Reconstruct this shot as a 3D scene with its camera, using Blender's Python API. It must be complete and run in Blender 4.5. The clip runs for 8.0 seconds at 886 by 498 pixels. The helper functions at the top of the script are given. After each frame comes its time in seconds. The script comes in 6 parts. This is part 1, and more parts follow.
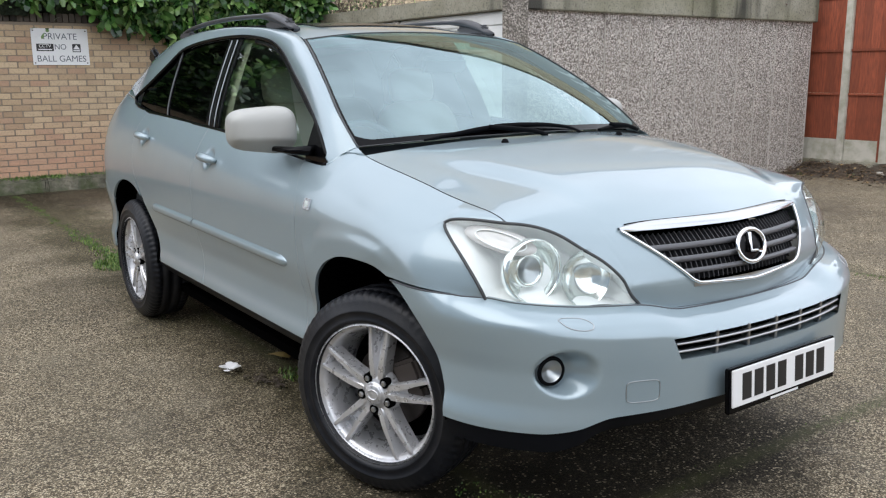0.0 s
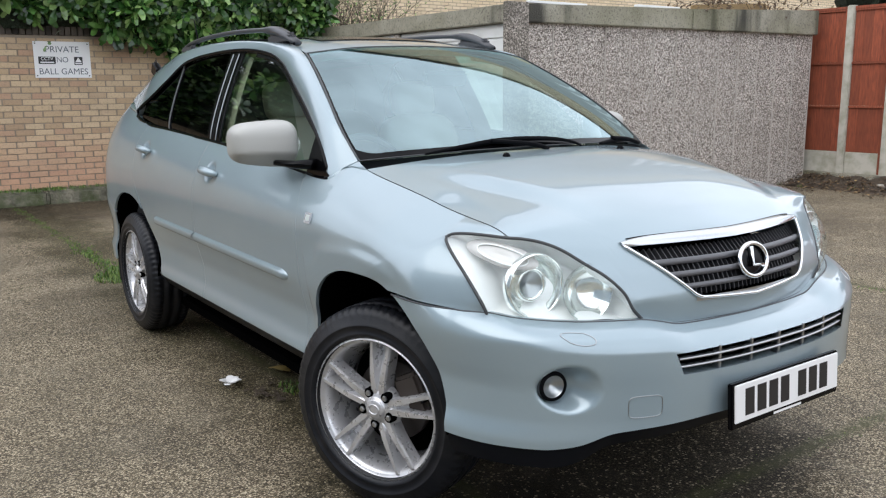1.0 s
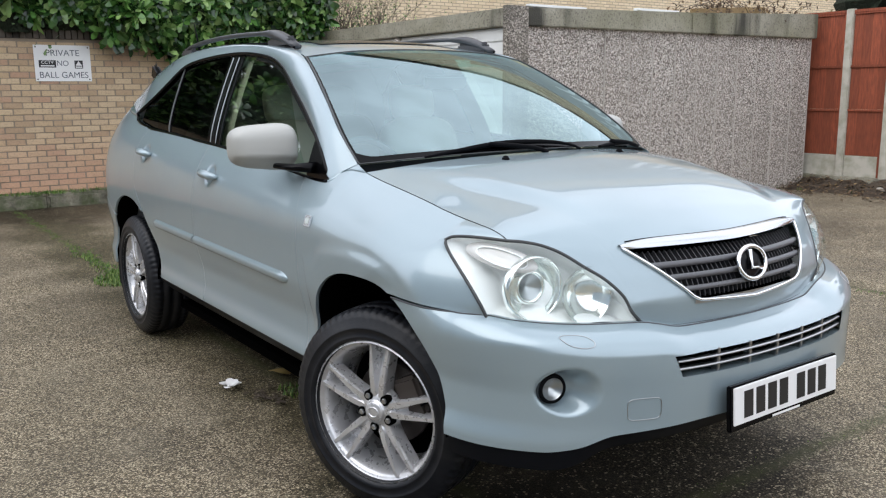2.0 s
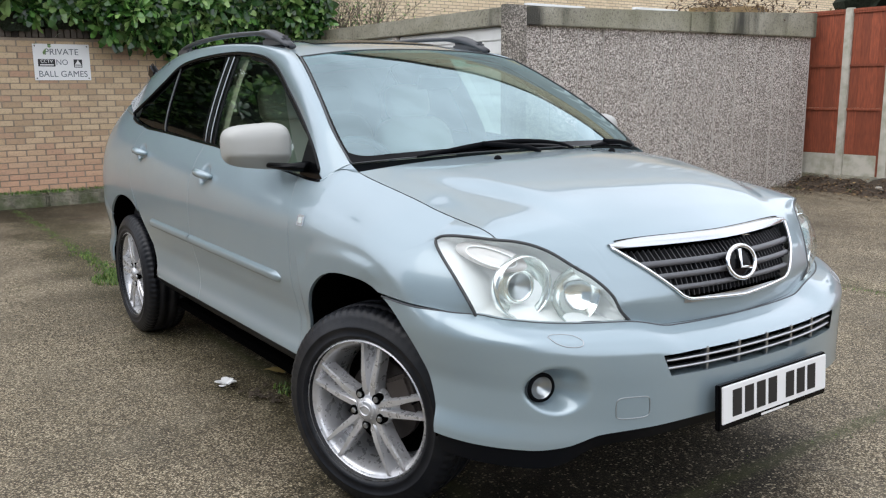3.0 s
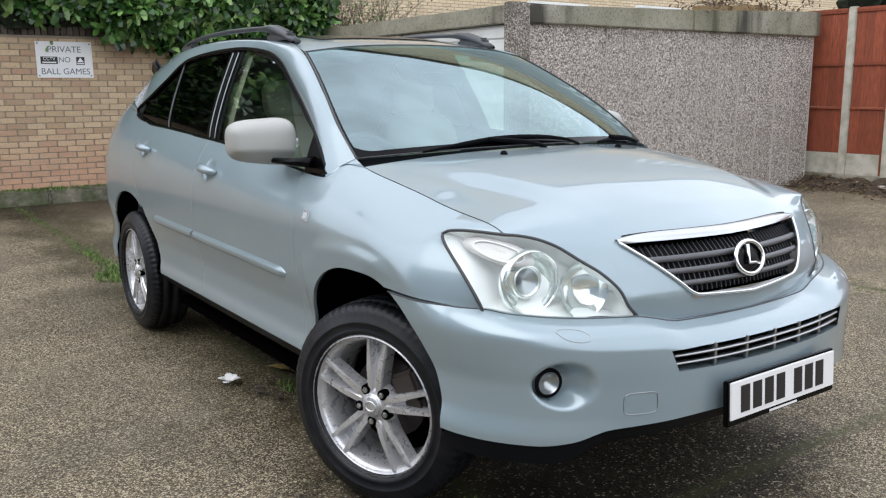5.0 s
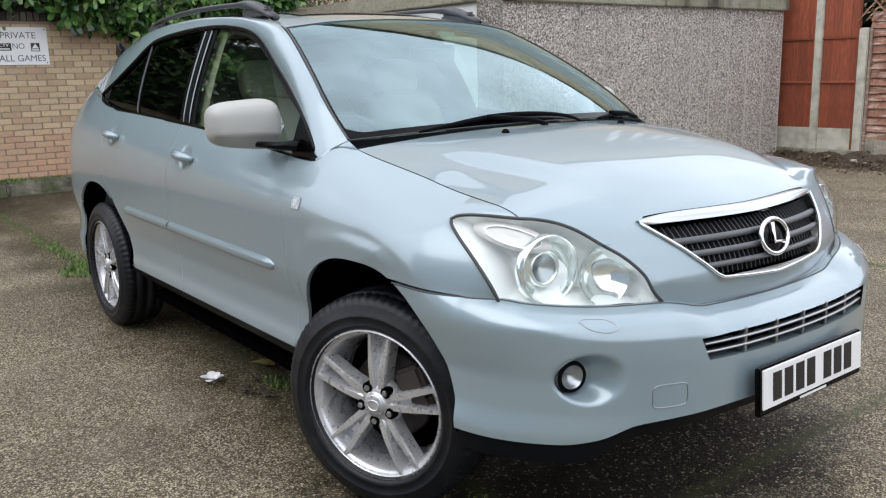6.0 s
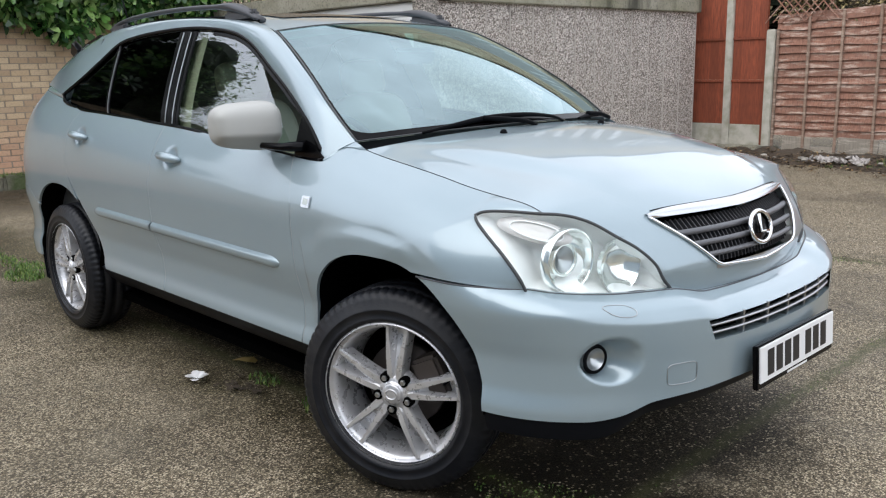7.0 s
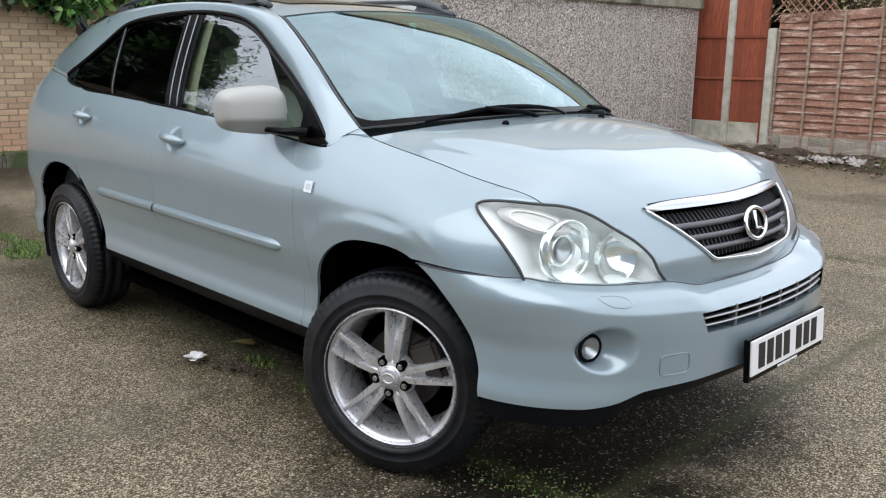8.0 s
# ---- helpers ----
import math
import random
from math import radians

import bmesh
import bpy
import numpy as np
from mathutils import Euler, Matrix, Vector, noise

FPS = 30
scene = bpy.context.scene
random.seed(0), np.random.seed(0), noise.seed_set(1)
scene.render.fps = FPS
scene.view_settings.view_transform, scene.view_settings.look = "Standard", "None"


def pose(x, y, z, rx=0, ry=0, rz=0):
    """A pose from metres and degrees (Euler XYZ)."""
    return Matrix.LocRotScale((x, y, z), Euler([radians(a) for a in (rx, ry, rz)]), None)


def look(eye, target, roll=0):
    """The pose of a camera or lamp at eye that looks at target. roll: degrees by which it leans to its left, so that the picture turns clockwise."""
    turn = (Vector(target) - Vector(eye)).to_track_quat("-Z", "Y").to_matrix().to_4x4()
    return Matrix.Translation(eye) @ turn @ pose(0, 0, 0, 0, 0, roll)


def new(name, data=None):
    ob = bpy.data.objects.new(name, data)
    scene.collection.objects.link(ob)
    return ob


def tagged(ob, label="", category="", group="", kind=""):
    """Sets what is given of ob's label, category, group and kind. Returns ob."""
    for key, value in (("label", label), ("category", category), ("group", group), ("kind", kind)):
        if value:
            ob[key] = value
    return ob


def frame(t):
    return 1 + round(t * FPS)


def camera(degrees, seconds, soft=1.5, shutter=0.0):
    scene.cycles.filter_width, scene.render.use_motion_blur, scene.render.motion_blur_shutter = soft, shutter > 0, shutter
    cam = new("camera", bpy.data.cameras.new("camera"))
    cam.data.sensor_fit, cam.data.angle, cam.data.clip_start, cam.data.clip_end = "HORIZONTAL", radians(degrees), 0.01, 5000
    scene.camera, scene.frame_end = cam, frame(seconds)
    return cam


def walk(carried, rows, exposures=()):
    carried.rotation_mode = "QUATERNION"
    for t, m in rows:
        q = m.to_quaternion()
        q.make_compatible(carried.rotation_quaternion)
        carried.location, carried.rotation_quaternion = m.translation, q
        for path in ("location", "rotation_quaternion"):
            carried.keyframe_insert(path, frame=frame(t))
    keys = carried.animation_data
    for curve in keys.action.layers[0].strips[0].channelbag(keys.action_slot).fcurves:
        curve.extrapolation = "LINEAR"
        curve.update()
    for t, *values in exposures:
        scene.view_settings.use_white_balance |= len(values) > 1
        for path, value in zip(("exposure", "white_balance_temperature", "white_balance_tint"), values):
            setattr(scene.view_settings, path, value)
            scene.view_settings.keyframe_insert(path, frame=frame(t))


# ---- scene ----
cam = camera(55.2, 8.0, soft=1.2)
PATH = [
    (0, (2.319, -2.236, 1.393), (0.72, -1.103, 0.992), -0.5),
    (0.5, (2.31, -2.237, 1.395), (0.709, -1.103, 1.007), -0.5),
    (1, (2.312, -2.234, 1.4), (0.708, -1.099, 1.026), -0.5),
    (1.5, (2.313, -2.239, 1.399), (0.708, -1.103, 1.034), -0.5),
    (1.7, (2.314, -2.241, 1.4), (0.709, -1.104, 1.035), -0.5),
    (2.8, (2.341, -2.215, 1.396), (0.734, -1.083, 1.026), -0.5),
    (3, (2.346, -2.216, 1.403), (0.74, -1.083, 1.034), -0.5),
    (3.5, (2.347, -2.209, 1.392), (0.74, -1.076, 1.024), -0.4),
    (4, (2.351, -2.214, 1.396), (0.744, -1.083, 1.027), -0.4),
    (4.2, (2.35, -2.222, 1.398), (0.743, -1.089, 1.027), -0.42),
    (5.3, (2.297, -2.226, 1.384), (0.69, -1.096, 1.014), -0.39),
    (5.5, (2.264, -2.238, 1.383), (0.659, -1.106, 1.005), -0.4),
    (5.7, (2.218, -2.24, 1.378), (0.621, -1.1, 0.988), -0.44),
    (5.8, (2.186, -2.234, 1.375), (0.6, -1.084, 0.972), -0.66),
    (6, (2.11, -2.215, 1.364), (0.557, -1.024, 0.954), -1.4),
    (6.2, (2.035, -2.22, 1.352), (0.522, -0.975, 0.951), -1.78),
    (6.3, (2.013, -2.241, 1.349), (0.517, -0.975, 0.949), -1.93),
    (6.5, (1.99, -2.315, 1.363), (0.526, -1.015, 0.955), -2.0),
    (6.7, (1.994, -2.444, 1.367), (0.556, -1.115, 0.959), -1.62),
    (6.8, (2.0, -2.498, 1.387), (0.573, -1.158, 0.973), -1.53),
    (7, (2.001, -2.554, 1.396), (0.589, -1.202, 0.973), -1.2),
    (7.2, (1.992, -2.565, 1.389), (0.587, -1.209, 0.954), -0.84),
    (7.5, (1.995, -2.571, 1.386), (0.59, -1.217, 0.948), -0.2),
    (8, (2.023, -2.596, 1.398), (0.622, -1.24, 0.952), 0.4),
]
walk(cam, [(t, look(eye, target, roll)) for t, eye, target, roll in PATH])

# ---- world and light: a bright overcast day ----
world = bpy.data.worlds.new("overcast")
scene.world = world
world.use_nodes = True
wn, wl = world.node_tree.nodes, world.node_tree.links
sky = wn.new("ShaderNodeTexSky")
sky.sky_type, sky.sun_disc = "NISHITA", False
sky.sun_elevation, sky.sun_rotation = radians(52), radians(174)
cloud = wn.new("ShaderNodeMix")
cloud.data_type = "RGBA"
cloud.inputs["Factor"].default_value = 0.86
cloud.inputs[7].default_value = (9.6, 10.0, 11.0, 1)
wl.new(sky.outputs[0], cloud.inputs[6])
# uneven cloud cover, brighter and duller all over the sky
sky_way = wn.new("ShaderNodeTexCoord")
drift = wn.new("ShaderNodeTexNoise")
drift.inputs["Scale"].default_value, drift.inputs["Detail"].default_value, drift.inputs["Roughness"].default_value = 2.6, 5.0, 0.55
billow = wn.new("ShaderNodeMapRange")
billow.inputs["From Min"].default_value, billow.inputs["From Max"].default_value = 0.3, 0.7
billow.inputs["To Min"].default_value, billow.inputs["To Max"].default_value = 0.66, 1.26
shade = wn.new("ShaderNodeMix")
shade.data_type, shade.blend_type = "RGBA", "MULTIPLY"
shade.inputs["Factor"].default_value = 1.0
wl.new(sky_way.outputs["Generated"], drift.inputs["Vector"])
wl.new(drift.outputs[0], billow.inputs["Value"])
wl.new(cloud.outputs[2], shade.inputs[6])
wl.new(billow.outputs[0], shade.inputs[7])
wl.new(shade.outputs[2], wn["Background"].inputs["Color"])
wn["Background"].inputs["Strength"].default_value = 0.13

sun = new("sun", bpy.data.lights.new("sun", "SUN"))
sun.data.energy, sun.data.angle, sun.data.color = 0.85, radians(60), (1.0, 0.975, 0.945)
sun.matrix_world = look((0.9, -8.5, 11), (0, 0, 0))
scene.view_settings.exposure = 0.64


# ---- materials ----
def material(name, colour=(0.5, 0.5, 0.5), rough=0.5, metal=0.0, **more):
    m = bpy.data.materials.new(name)
    m.use_nodes = True
    b = m.node_tree.nodes["Principled BSDF"]
    b.inputs["Base Color"].default_value = (*colour, 1)
    b.inputs["Roughness"].default_value = rough
    b.inputs["Metallic"].default_value = metal
    for key, value in more.items():
        b.inputs[key.replace("_", " ")].default_value = value
    return m


def node(m, kind, **inputs):
    n = m.node_tree.nodes.new(kind)
    for key, value in inputs.items():
        n.inputs[key.replace("_", " ")].default_value = value
    return n


def join(m, a, b):
    m.node_tree.links.new(a, b)


def ramp(m, source, stops):
    r = m.node_tree.nodes.new("ShaderNodeValToRGB")
    while len(r.color_ramp.elements) < len(stops):
        r.color_ramp.elements.new(0.5)
    for e, (at, c) in zip(r.color_ramp.elements, stops):
        e.position, e.color = at, (*c, 1)
    join(m, source, r.inputs[0])
    return r.outputs[0]


def mix(m, a, b, factor, mode="MIX"):
    n = m.node_tree.nodes.new("ShaderNodeMix")
    n.data_type, n.blend_type = "RGBA", mode
    for socket, value in ((n.inputs[0], factor), (n.inputs[6], a), (n.inputs[7], b)):
        if isinstance(value, (int, float)):
            socket.default_value = value
        elif isinstance(value, tuple):
            socket.default_value = (*value, 1)
        else:
            join(m, value, socket)
    return n.outputs[2]


def place(m, scale=(1, 1, 1)):
    g = m.node_tree.nodes.new("ShaderNodeNewGeometry")
    k = m.node_tree.nodes.new("ShaderNodeMapping")
    k.inputs["Scale"].default_value = scale
    join(m, g.outputs["Position"], k.inputs["Vector"])
    return k.outputs[0]


def noisy(m, vector, scale, detail=4.0, rough=0.55):
    n = node(m, "ShaderNodeTexNoise", Scale=scale, Detail=detail, Roughness=rough)
    join(m, vector, n.inputs["Vector"])
    return n.outputs[0]


def cells(m, vector, scale, out="Color"):
    n = node(m, "ShaderNodeTexVoronoi", Scale=scale)
    join(m, vector, n.inputs["Vector"])
    return n.outputs[out]


def bump(m, height, strength, distance, onto=None):
    n = node(m, "ShaderNodeBump", Strength=strength, Distance=distance)
    join(m, height, n.inputs["Height"])
    if onto is not None:
        join(m, onto, n.inputs["Normal"])
    return n.outputs[0]


def finish(m, colour=None, rough=None, normal=None):
    b = m.node_tree.nodes["Principled BSDF"]
    for key, value in (("Base Color", colour), ("Roughness", rough), ("Normal", normal)):
        if value is not None:
            join(m, value, b.inputs[key])
    return m


def lone(m):
    return m.node_tree.nodes.new("ShaderNodeObjectInfo").outputs["Random"]


def island(m):
    return m.node_tree.nodes.new("ShaderNodeNewGeometry").outputs["Random Per Island"]


# silver metallic paint with a faint green-blue cast
paint = material("silver_paint", (0.42, 0.49, 0.53), 0.34, 0.30, Coat_Weight=1.0, Coat_Roughness=0.045, Coat_IOR=1.5)
v = place(paint)
flake = noisy(paint, v, 1400, 2)
dust = noisy(paint, v, 3.1, 5)
finish(paint, mix(paint, (0.262, 0.338, 0.374), (0.312, 0.388, 0.421), flake), ramp(paint, dust, [(0.3, (0.29,) * 3), (0.75, (0.38,) * 3)]))
mirror_paint = material("pale_grey_paint", (0.41, 0.41, 0.385), 0.55, 0.15, Coat_Weight=0.15, Coat_Roughness=0.35)
chrome = material("chrome", (0.82, 0.83, 0.84), 0.07, 1.0)
brow_chrome = material("worn_chrome", (0.60, 0.62, 0.64), 0.22, 1.0)
dull_chrome = material("satin_silver", (0.45, 0.46, 0.47), 0.32, 1.0)
black_plastic = material("black_plastic", (0.0035, 0.0038, 0.0048), 0.5, 0.0, Specular_IOR_Level=0.04)
gloss_black = material("gloss_black", (0.002, 0.002, 0.0025), 0.22, 0.0, Specular_IOR_Level=0.12)
foil_white = material("pale_joint", (0.52, 0.48, 0.435), 0.9)
grey_plastic = material("dark_grey_rail", (0.045, 0.047, 0.052), 0.34)
# pale tone that paints highlights along door and pillar edges
edge_glint = material("door_edge_glint", (0.34, 0.37, 0.385), 0.5)
sill_plastic = material("sill_plastic", (0.007, 0.008, 0.011), 0.45, 0.0, Specular_IOR_Level=0.10)
joint_grey = material("panel_gap", (0.06, 0.065, 0.07), 0.5)
lamp_seal = material("lamp_seal", (0.045, 0.048, 0.05), 0.55)
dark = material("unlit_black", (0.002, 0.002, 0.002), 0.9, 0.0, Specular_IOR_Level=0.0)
rubber = material("tyre_rubber", (0.020, 0.021, 0.025), 0.45, 0.0, Specular_IOR_Level=0.32)
v = place(rubber)
finish(rubber, mix(rubber, (0.0062, 0.0072, 0.0100), (0.018, 0.018, 0.020), ramp(rubber, noisy(rubber, v, 14, 6), [(0.45, (0, 0, 0)), (0.8, (1, 1, 1))])), None, bump(rubber, noisy(rubber, v, 160), 0.25, 0.002))
alloy = material("alloy_silver", (0.52, 0.51, 0.50), 0.3, 0.6)
v = place(alloy)
finish(alloy, mix(alloy, (0.62, 0.62, 0.63), (0.50, 0.495, 0.49), ramp(alloy, noisy(alloy, v, 22, 6), [(0.48, (0, 0, 0)), (0.8, (1, 1, 1))])), ramp(alloy, noisy(alloy, v, 40), [(0.3, (0.22,) * 3), (0.7, (0.40,) * 3)]))
iron = material("rusty_iron", (0.060, 0.050, 0.045), 0.55, 0.4)
white_plastic = material("white_plate", (0.80, 0.80, 0.79), 0.35)
ink = material("black_ink", (0.012, 0.012, 0.013), 0.4)
beige = material("beige_leather", (0.40, 0.37, 0.29), 0.5)
v = place(beige)
finish(beige, mix(beige, (0.44, 0.42, 0.34), (0.34, 0.32, 0.26), noisy(beige, v, 9)), None, bump(beige, noisy(beige, v, 180), 0.2, 0.002))
cloth_grey = material("grey_dash", (0.10, 0.105, 0.11), 0.6)
lamp_silver = material("lamp_bezel", (0.97, 0.99, 0.98), 0.22, 0.08, Coat_Weight=0.4)
lamp_mirror = material("lamp_reflector", (0.93, 0.97, 0.95), 0.15, 0.85)
pod_glass = material("smoky_pod", (0.58, 0.56, 0.54), 0.3, 0.0, Coat_Weight=0.5)
lamp_grey = material("frosted_lamp", (0.56, 0.61, 0.59), 0.45, 0.2)


def pane_material(name, tint, mirror, cast=(0.94, 0.98, 1.0), graze=1.0):
    """Thin glass: see-through body with a mirror coat."""
    m = bpy.data.materials.new(name)
    m.use_nodes = True
    n = m.node_tree.nodes
    n.remove(n["Principled BSDF"])
    clear = n.new("ShaderNodeBsdfTransparent")
    clear.inputs[0].default_value = (*tint, 1)
    shine = n.new("ShaderNodeBsdfGlossy")
    shine.inputs["Roughness"].default_value = 0.015
    shine.inputs["Color"].default_value = (*cast, 1)
    facing = n.new("ShaderNodeLayerWeight")
    rise = n.new("ShaderNodeMath")
    rise.operation = "POWER"
    rise.inputs[1].default_value = 5.0
    gloss = n.new("ShaderNodeMath")
    gloss.operation = "MULTIPLY_ADD"
    head_on = ((mirror - 1) / (mirror + 1)) ** 2
    gloss.inputs[1].default_value, gloss.inputs[2].default_value = graze * (1 - head_on), head_on
    m.node_tree.links.new(facing.outputs["Facing"], rise.inputs[0])
    m.node_tree.links.new(rise.outputs[0], gloss.inputs[0])
    both = n.new("ShaderNodeMixShader")
    m.node_tree.links.new(gloss.outputs[0], both.inputs[0])
    m.node_tree.links.new(clear.outputs[0], both.inputs[1])
    m.node_tree.links.new(shine.outputs[0], both.inputs[2])
    m.node_tree.links.new(both.outputs[0], n["Material Output"].inputs[0])
    return m


screen_glass = pane_material("windscreen_glass", (0.57, 0.71, 0.71), 3.2, (0.76, 0.96, 1.0))
clear_glass = pane_material("side_glass", (0.66, 0.76, 0.66), 2.7)
tint_glass = pane_material("privacy_glass", (0.03, 0.034, 0.034), 1.24, graze=0.4)
lens_glass = pane_material("lamp_lens", (0.97, 0.99, 0.985), 1.42)


# ---- mesh tools ----
def mesh_object(name, verts, faces, mat, parent=None, label="", smooth=False, ahead=None):
    me = bpy.data.meshes.new(name)
    me.from_pydata([tuple(map(float, p)) for p in verts], [], [tuple(f) for f in faces])
    if ahead is not None and sum(p.normal.dot(ahead) * p.area for p in me.polygons) < 0:
        me.flip_normals()
    me.materials.append(mat)
    if smooth:
        me.polygons.foreach_set("use_smooth", [True] * len(me.polygons))
    me.update()
    ob = new(name, me)
    ob.parent = parent
    return tagged(ob, label)


def part(name, bm, mat, parent=None, label="", smooth=False):
    me = bpy.data.meshes.new(name)
    bm.to_mesh(me)
    bm.free()
    me.materials.append(mat)
    if smooth:
        me.polygons.foreach_set("use_smooth", [True] * len(me.polygons))
    ob = new(name, me)
    ob.parent = parent
    return tagged(ob, label)


def empty(name, label, category, group="", kind=""):
    return tagged(new(name), label, category, group, kind)


def box_bm(x0, y0, z0, x1, y1, z1, bevel=0.0, bm=None):
    own = bm is None
    bm = bm or bmesh.new()
    r = bmesh.ops.create_cube(bm, size=1)
    for w in r["verts"]:
        w.co = Vector((x0 + (w.co.x + 0.5) * (x1 - x0), y0 + (w.co.y + 0.5) * (y1 - y0), z0 + (w.co.z + 0.5) * (z1 - z0)))
    if bevel and own:
        bmesh.ops.bevel(bm, geom=bm.edges[:], offset=bevel, segments=2, affect="EDGES")
    return bm


def box_data(x0, y0, z0, x1, y1, z1):
    v = [(x, y, z) for x in (x0, x1) for y in (y0, y1) for z in (z0, z1)]
    return v, [(0, 1, 3, 2), (4, 6, 7, 5), (0, 4, 5, 1), (2, 3, 7, 6), (0, 2, 6, 4), (1, 5, 7, 3)]


def turned(bm, m):
    bmesh.ops.transform(bm, matrix=m, verts=bm.verts[:])
    return bm


def lathe(profile, n, closed=True):
    """Turns (radius, y) pairs round the y axis."""
    vs, fs, k = [], [], len(profile)
    for i in range(n):
        a = 2 * math.pi * i / n
        vs += [(r * math.cos(a), y, r * math.sin(a)) for r, y in profile]
    for i in range(n):
        for j in range(k - 1):
            a, b = i * k + j, ((i + 1) % n) * k + j
            fs.append((a, a + 1, b + 1, b))
    return vs, fs


def spline(pts):
    """A smooth curve through a few points, run by its length from 0 to 1."""
    p = np.array(pts, float)
    d = np.concatenate([[0], np.cumsum(np.linalg.norm(np.diff(p, axis=0), axis=1))])
    d /= d[-1]
    m = np.empty_like(p)
    m[1:-1] = (p[2:] - p[:-2]) / (d[2:] - d[:-2])[:, None]
    m[0], m[-1] = (p[1] - p[0]) / (d[1] - d[0]), (p[-1] - p[-2]) / (d[-1] - d[-2])

    def f(u):
        i = min(max(int(np.searchsorted(d, u)) - 1, 0), len(p) - 2)
        h = d[i + 1] - d[i]
        s = min(max((u - d[i]) / h, 0), 1)
        return (1 + 2 * s) * (1 - s) ** 2 * p[i] + s * (1 - s) ** 2 * h * m[i] + s * s * (3 - 2 * s) * p[i + 1] + s * s * (s - 1) * h * m[i + 1]
    return f


def line(pts):
    p = np.array(pts, float)
    d = np.concatenate([[0], np.cumsum(np.linalg.norm(np.diff(p, axis=0), axis=1))])
    d /= d[-1]
    return lambda u: np.array([np.interp(u, d, p[:, k]) for k in range(p.shape[1])])


def chain(*curves):
    """Several curves one after another, each with its share of the run: (share, curve)."""
    total = sum(s for s, _ in curves)

    def f(u):
        at = 0
        for s, c in curves:
            if u <= at + s / total + 1e-9:
                return c((u - at) * total / s)
            at += s / total
        return curves[-1][1](1.0)
    return f


def coons(bottom, top, left, right):
    """A flat patch between four curves that meet at its corners."""
    c00, c10, c01, c11 = bottom(0), bottom(1), top(0), top(1)

    def f(u, w):
        return (1 - w) * bottom(u) + w * top(u) + (1 - u) * left(w) + u * right(w) - ((1 - u) * (1 - w) * c00 + u * (1 - w) * c10 + (1 - u) * w * c01 + u * w * c11)
    return f


def sheet(name, f, nu, nv, mat, parent, label="", skirt=0.012, keep=None):
    """A smooth panel f(u, v) with a rim turned inwards."""
    vs = [Vector(f(i / nu, j / nv)) for i in range(nu + 1) for j in range(nv + 1)]
    at = lambda i, j: i * (nv + 1) + j
    fs = [(at(i, j), at(i + 1, j), at(i + 1, j + 1), at(i, j + 1)) for i in range(nu) for j in range(nv)]
    facing = 0.0
    for i0, i1, i2, i3 in fs[:: max(1, len(fs) // 60)]:
        p = vs[i0]
        facing += (vs[i2] - vs[i0]).cross(vs[i3] - vs[i1]).dot(p - Vector((min(max(p.x, -2.6), 0.1), 0, 0.75)))
    if facing < 0:
        fs = [f[::-1] for f in fs]
    if skirt:
        ring = [at(i, 0) for i in range(nu)] + [at(nu, j) for j in range(nv)] + [at(nu - i, nv) for i in range(nu)] + [at(0, nv - j) for j in range(nv)]
        base = len(vs)
        for k in ring:
            p = vs[k]
            core = Vector((min(max(p.x, -2.6), 0.1), 0, 0.75))
            vs += [p.copy(), p + (core - p).normalized() * skirt]
        n = len(ring)
        fs += [(base + 2 * k, base + 2 * ((k + 1) % n), base + 2 * ((k + 1) % n) + 1, base + 2 * k + 1) for k in range(n)]
    return mesh_object(name, vs, fs, mat, parent, label, True)


def tube(name, pts, radius, mat, parent, label="", sides=8, closed=False, squash=1.0):
    """A round bar along points; radius may be a list."""
    p = [Vector(q) for q in pts]
    n = len(p)
    vs, fs = [], []
    up = Vector((0, 0, 1))
    for i in range(n):
        a, b = (p[(i - 1) % n], p[(i + 1) % n]) if closed else (p[max(i - 1, 0)], p[min(i + 1, n - 1)])
        t = (b - a).normalized()
        side = t.cross(up)
        side = side.normalized() if side.length > 0.05 else Vector((0, 1, 0))
        over = side.cross(t)
        r = radius[i] if isinstance(radius, (list, tuple)) else radius
        vs += [p[i] + side * r * math.cos(2 * math.pi * k / sides) + over * r * squash * math.sin(2 * math.pi * k / sides) for k in range(sides)]
    for i in range(n if closed else n - 1):
        for k in range(sides):
            a, b = i * sides, ((i + 1) % n) * sides
            fs.append((a + k, a + (k + 1) % sides, b + (k + 1) % sides, b + k))
    if not closed:
        fs += [tuple(range(sides))[::-1], tuple(range((n - 1) * sides, n * sides))]
    return mesh_object(name, vs, fs, mat, parent, label, True)


def lettering(words, size, m, mat, parent, name="lettering", label=""):
    c = bpy.data.curves.new("words", "FONT")
    c.body, c.size, c.align_x, c.align_y, c.extrude = words, size, "CENTER", "CENTER", 0.0008
    ob = new("words", c)
    me = bpy.data.meshes.new_from_object(ob.evaluated_get(bpy.context.evaluated_depsgraph_get()))
    bpy.data.objects.remove(ob)
    me.transform(m)
    me.materials.clear()
    me.materials.append(mat)
    ob = new(name, me)
    ob.parent = parent
    return tagged(ob, label)


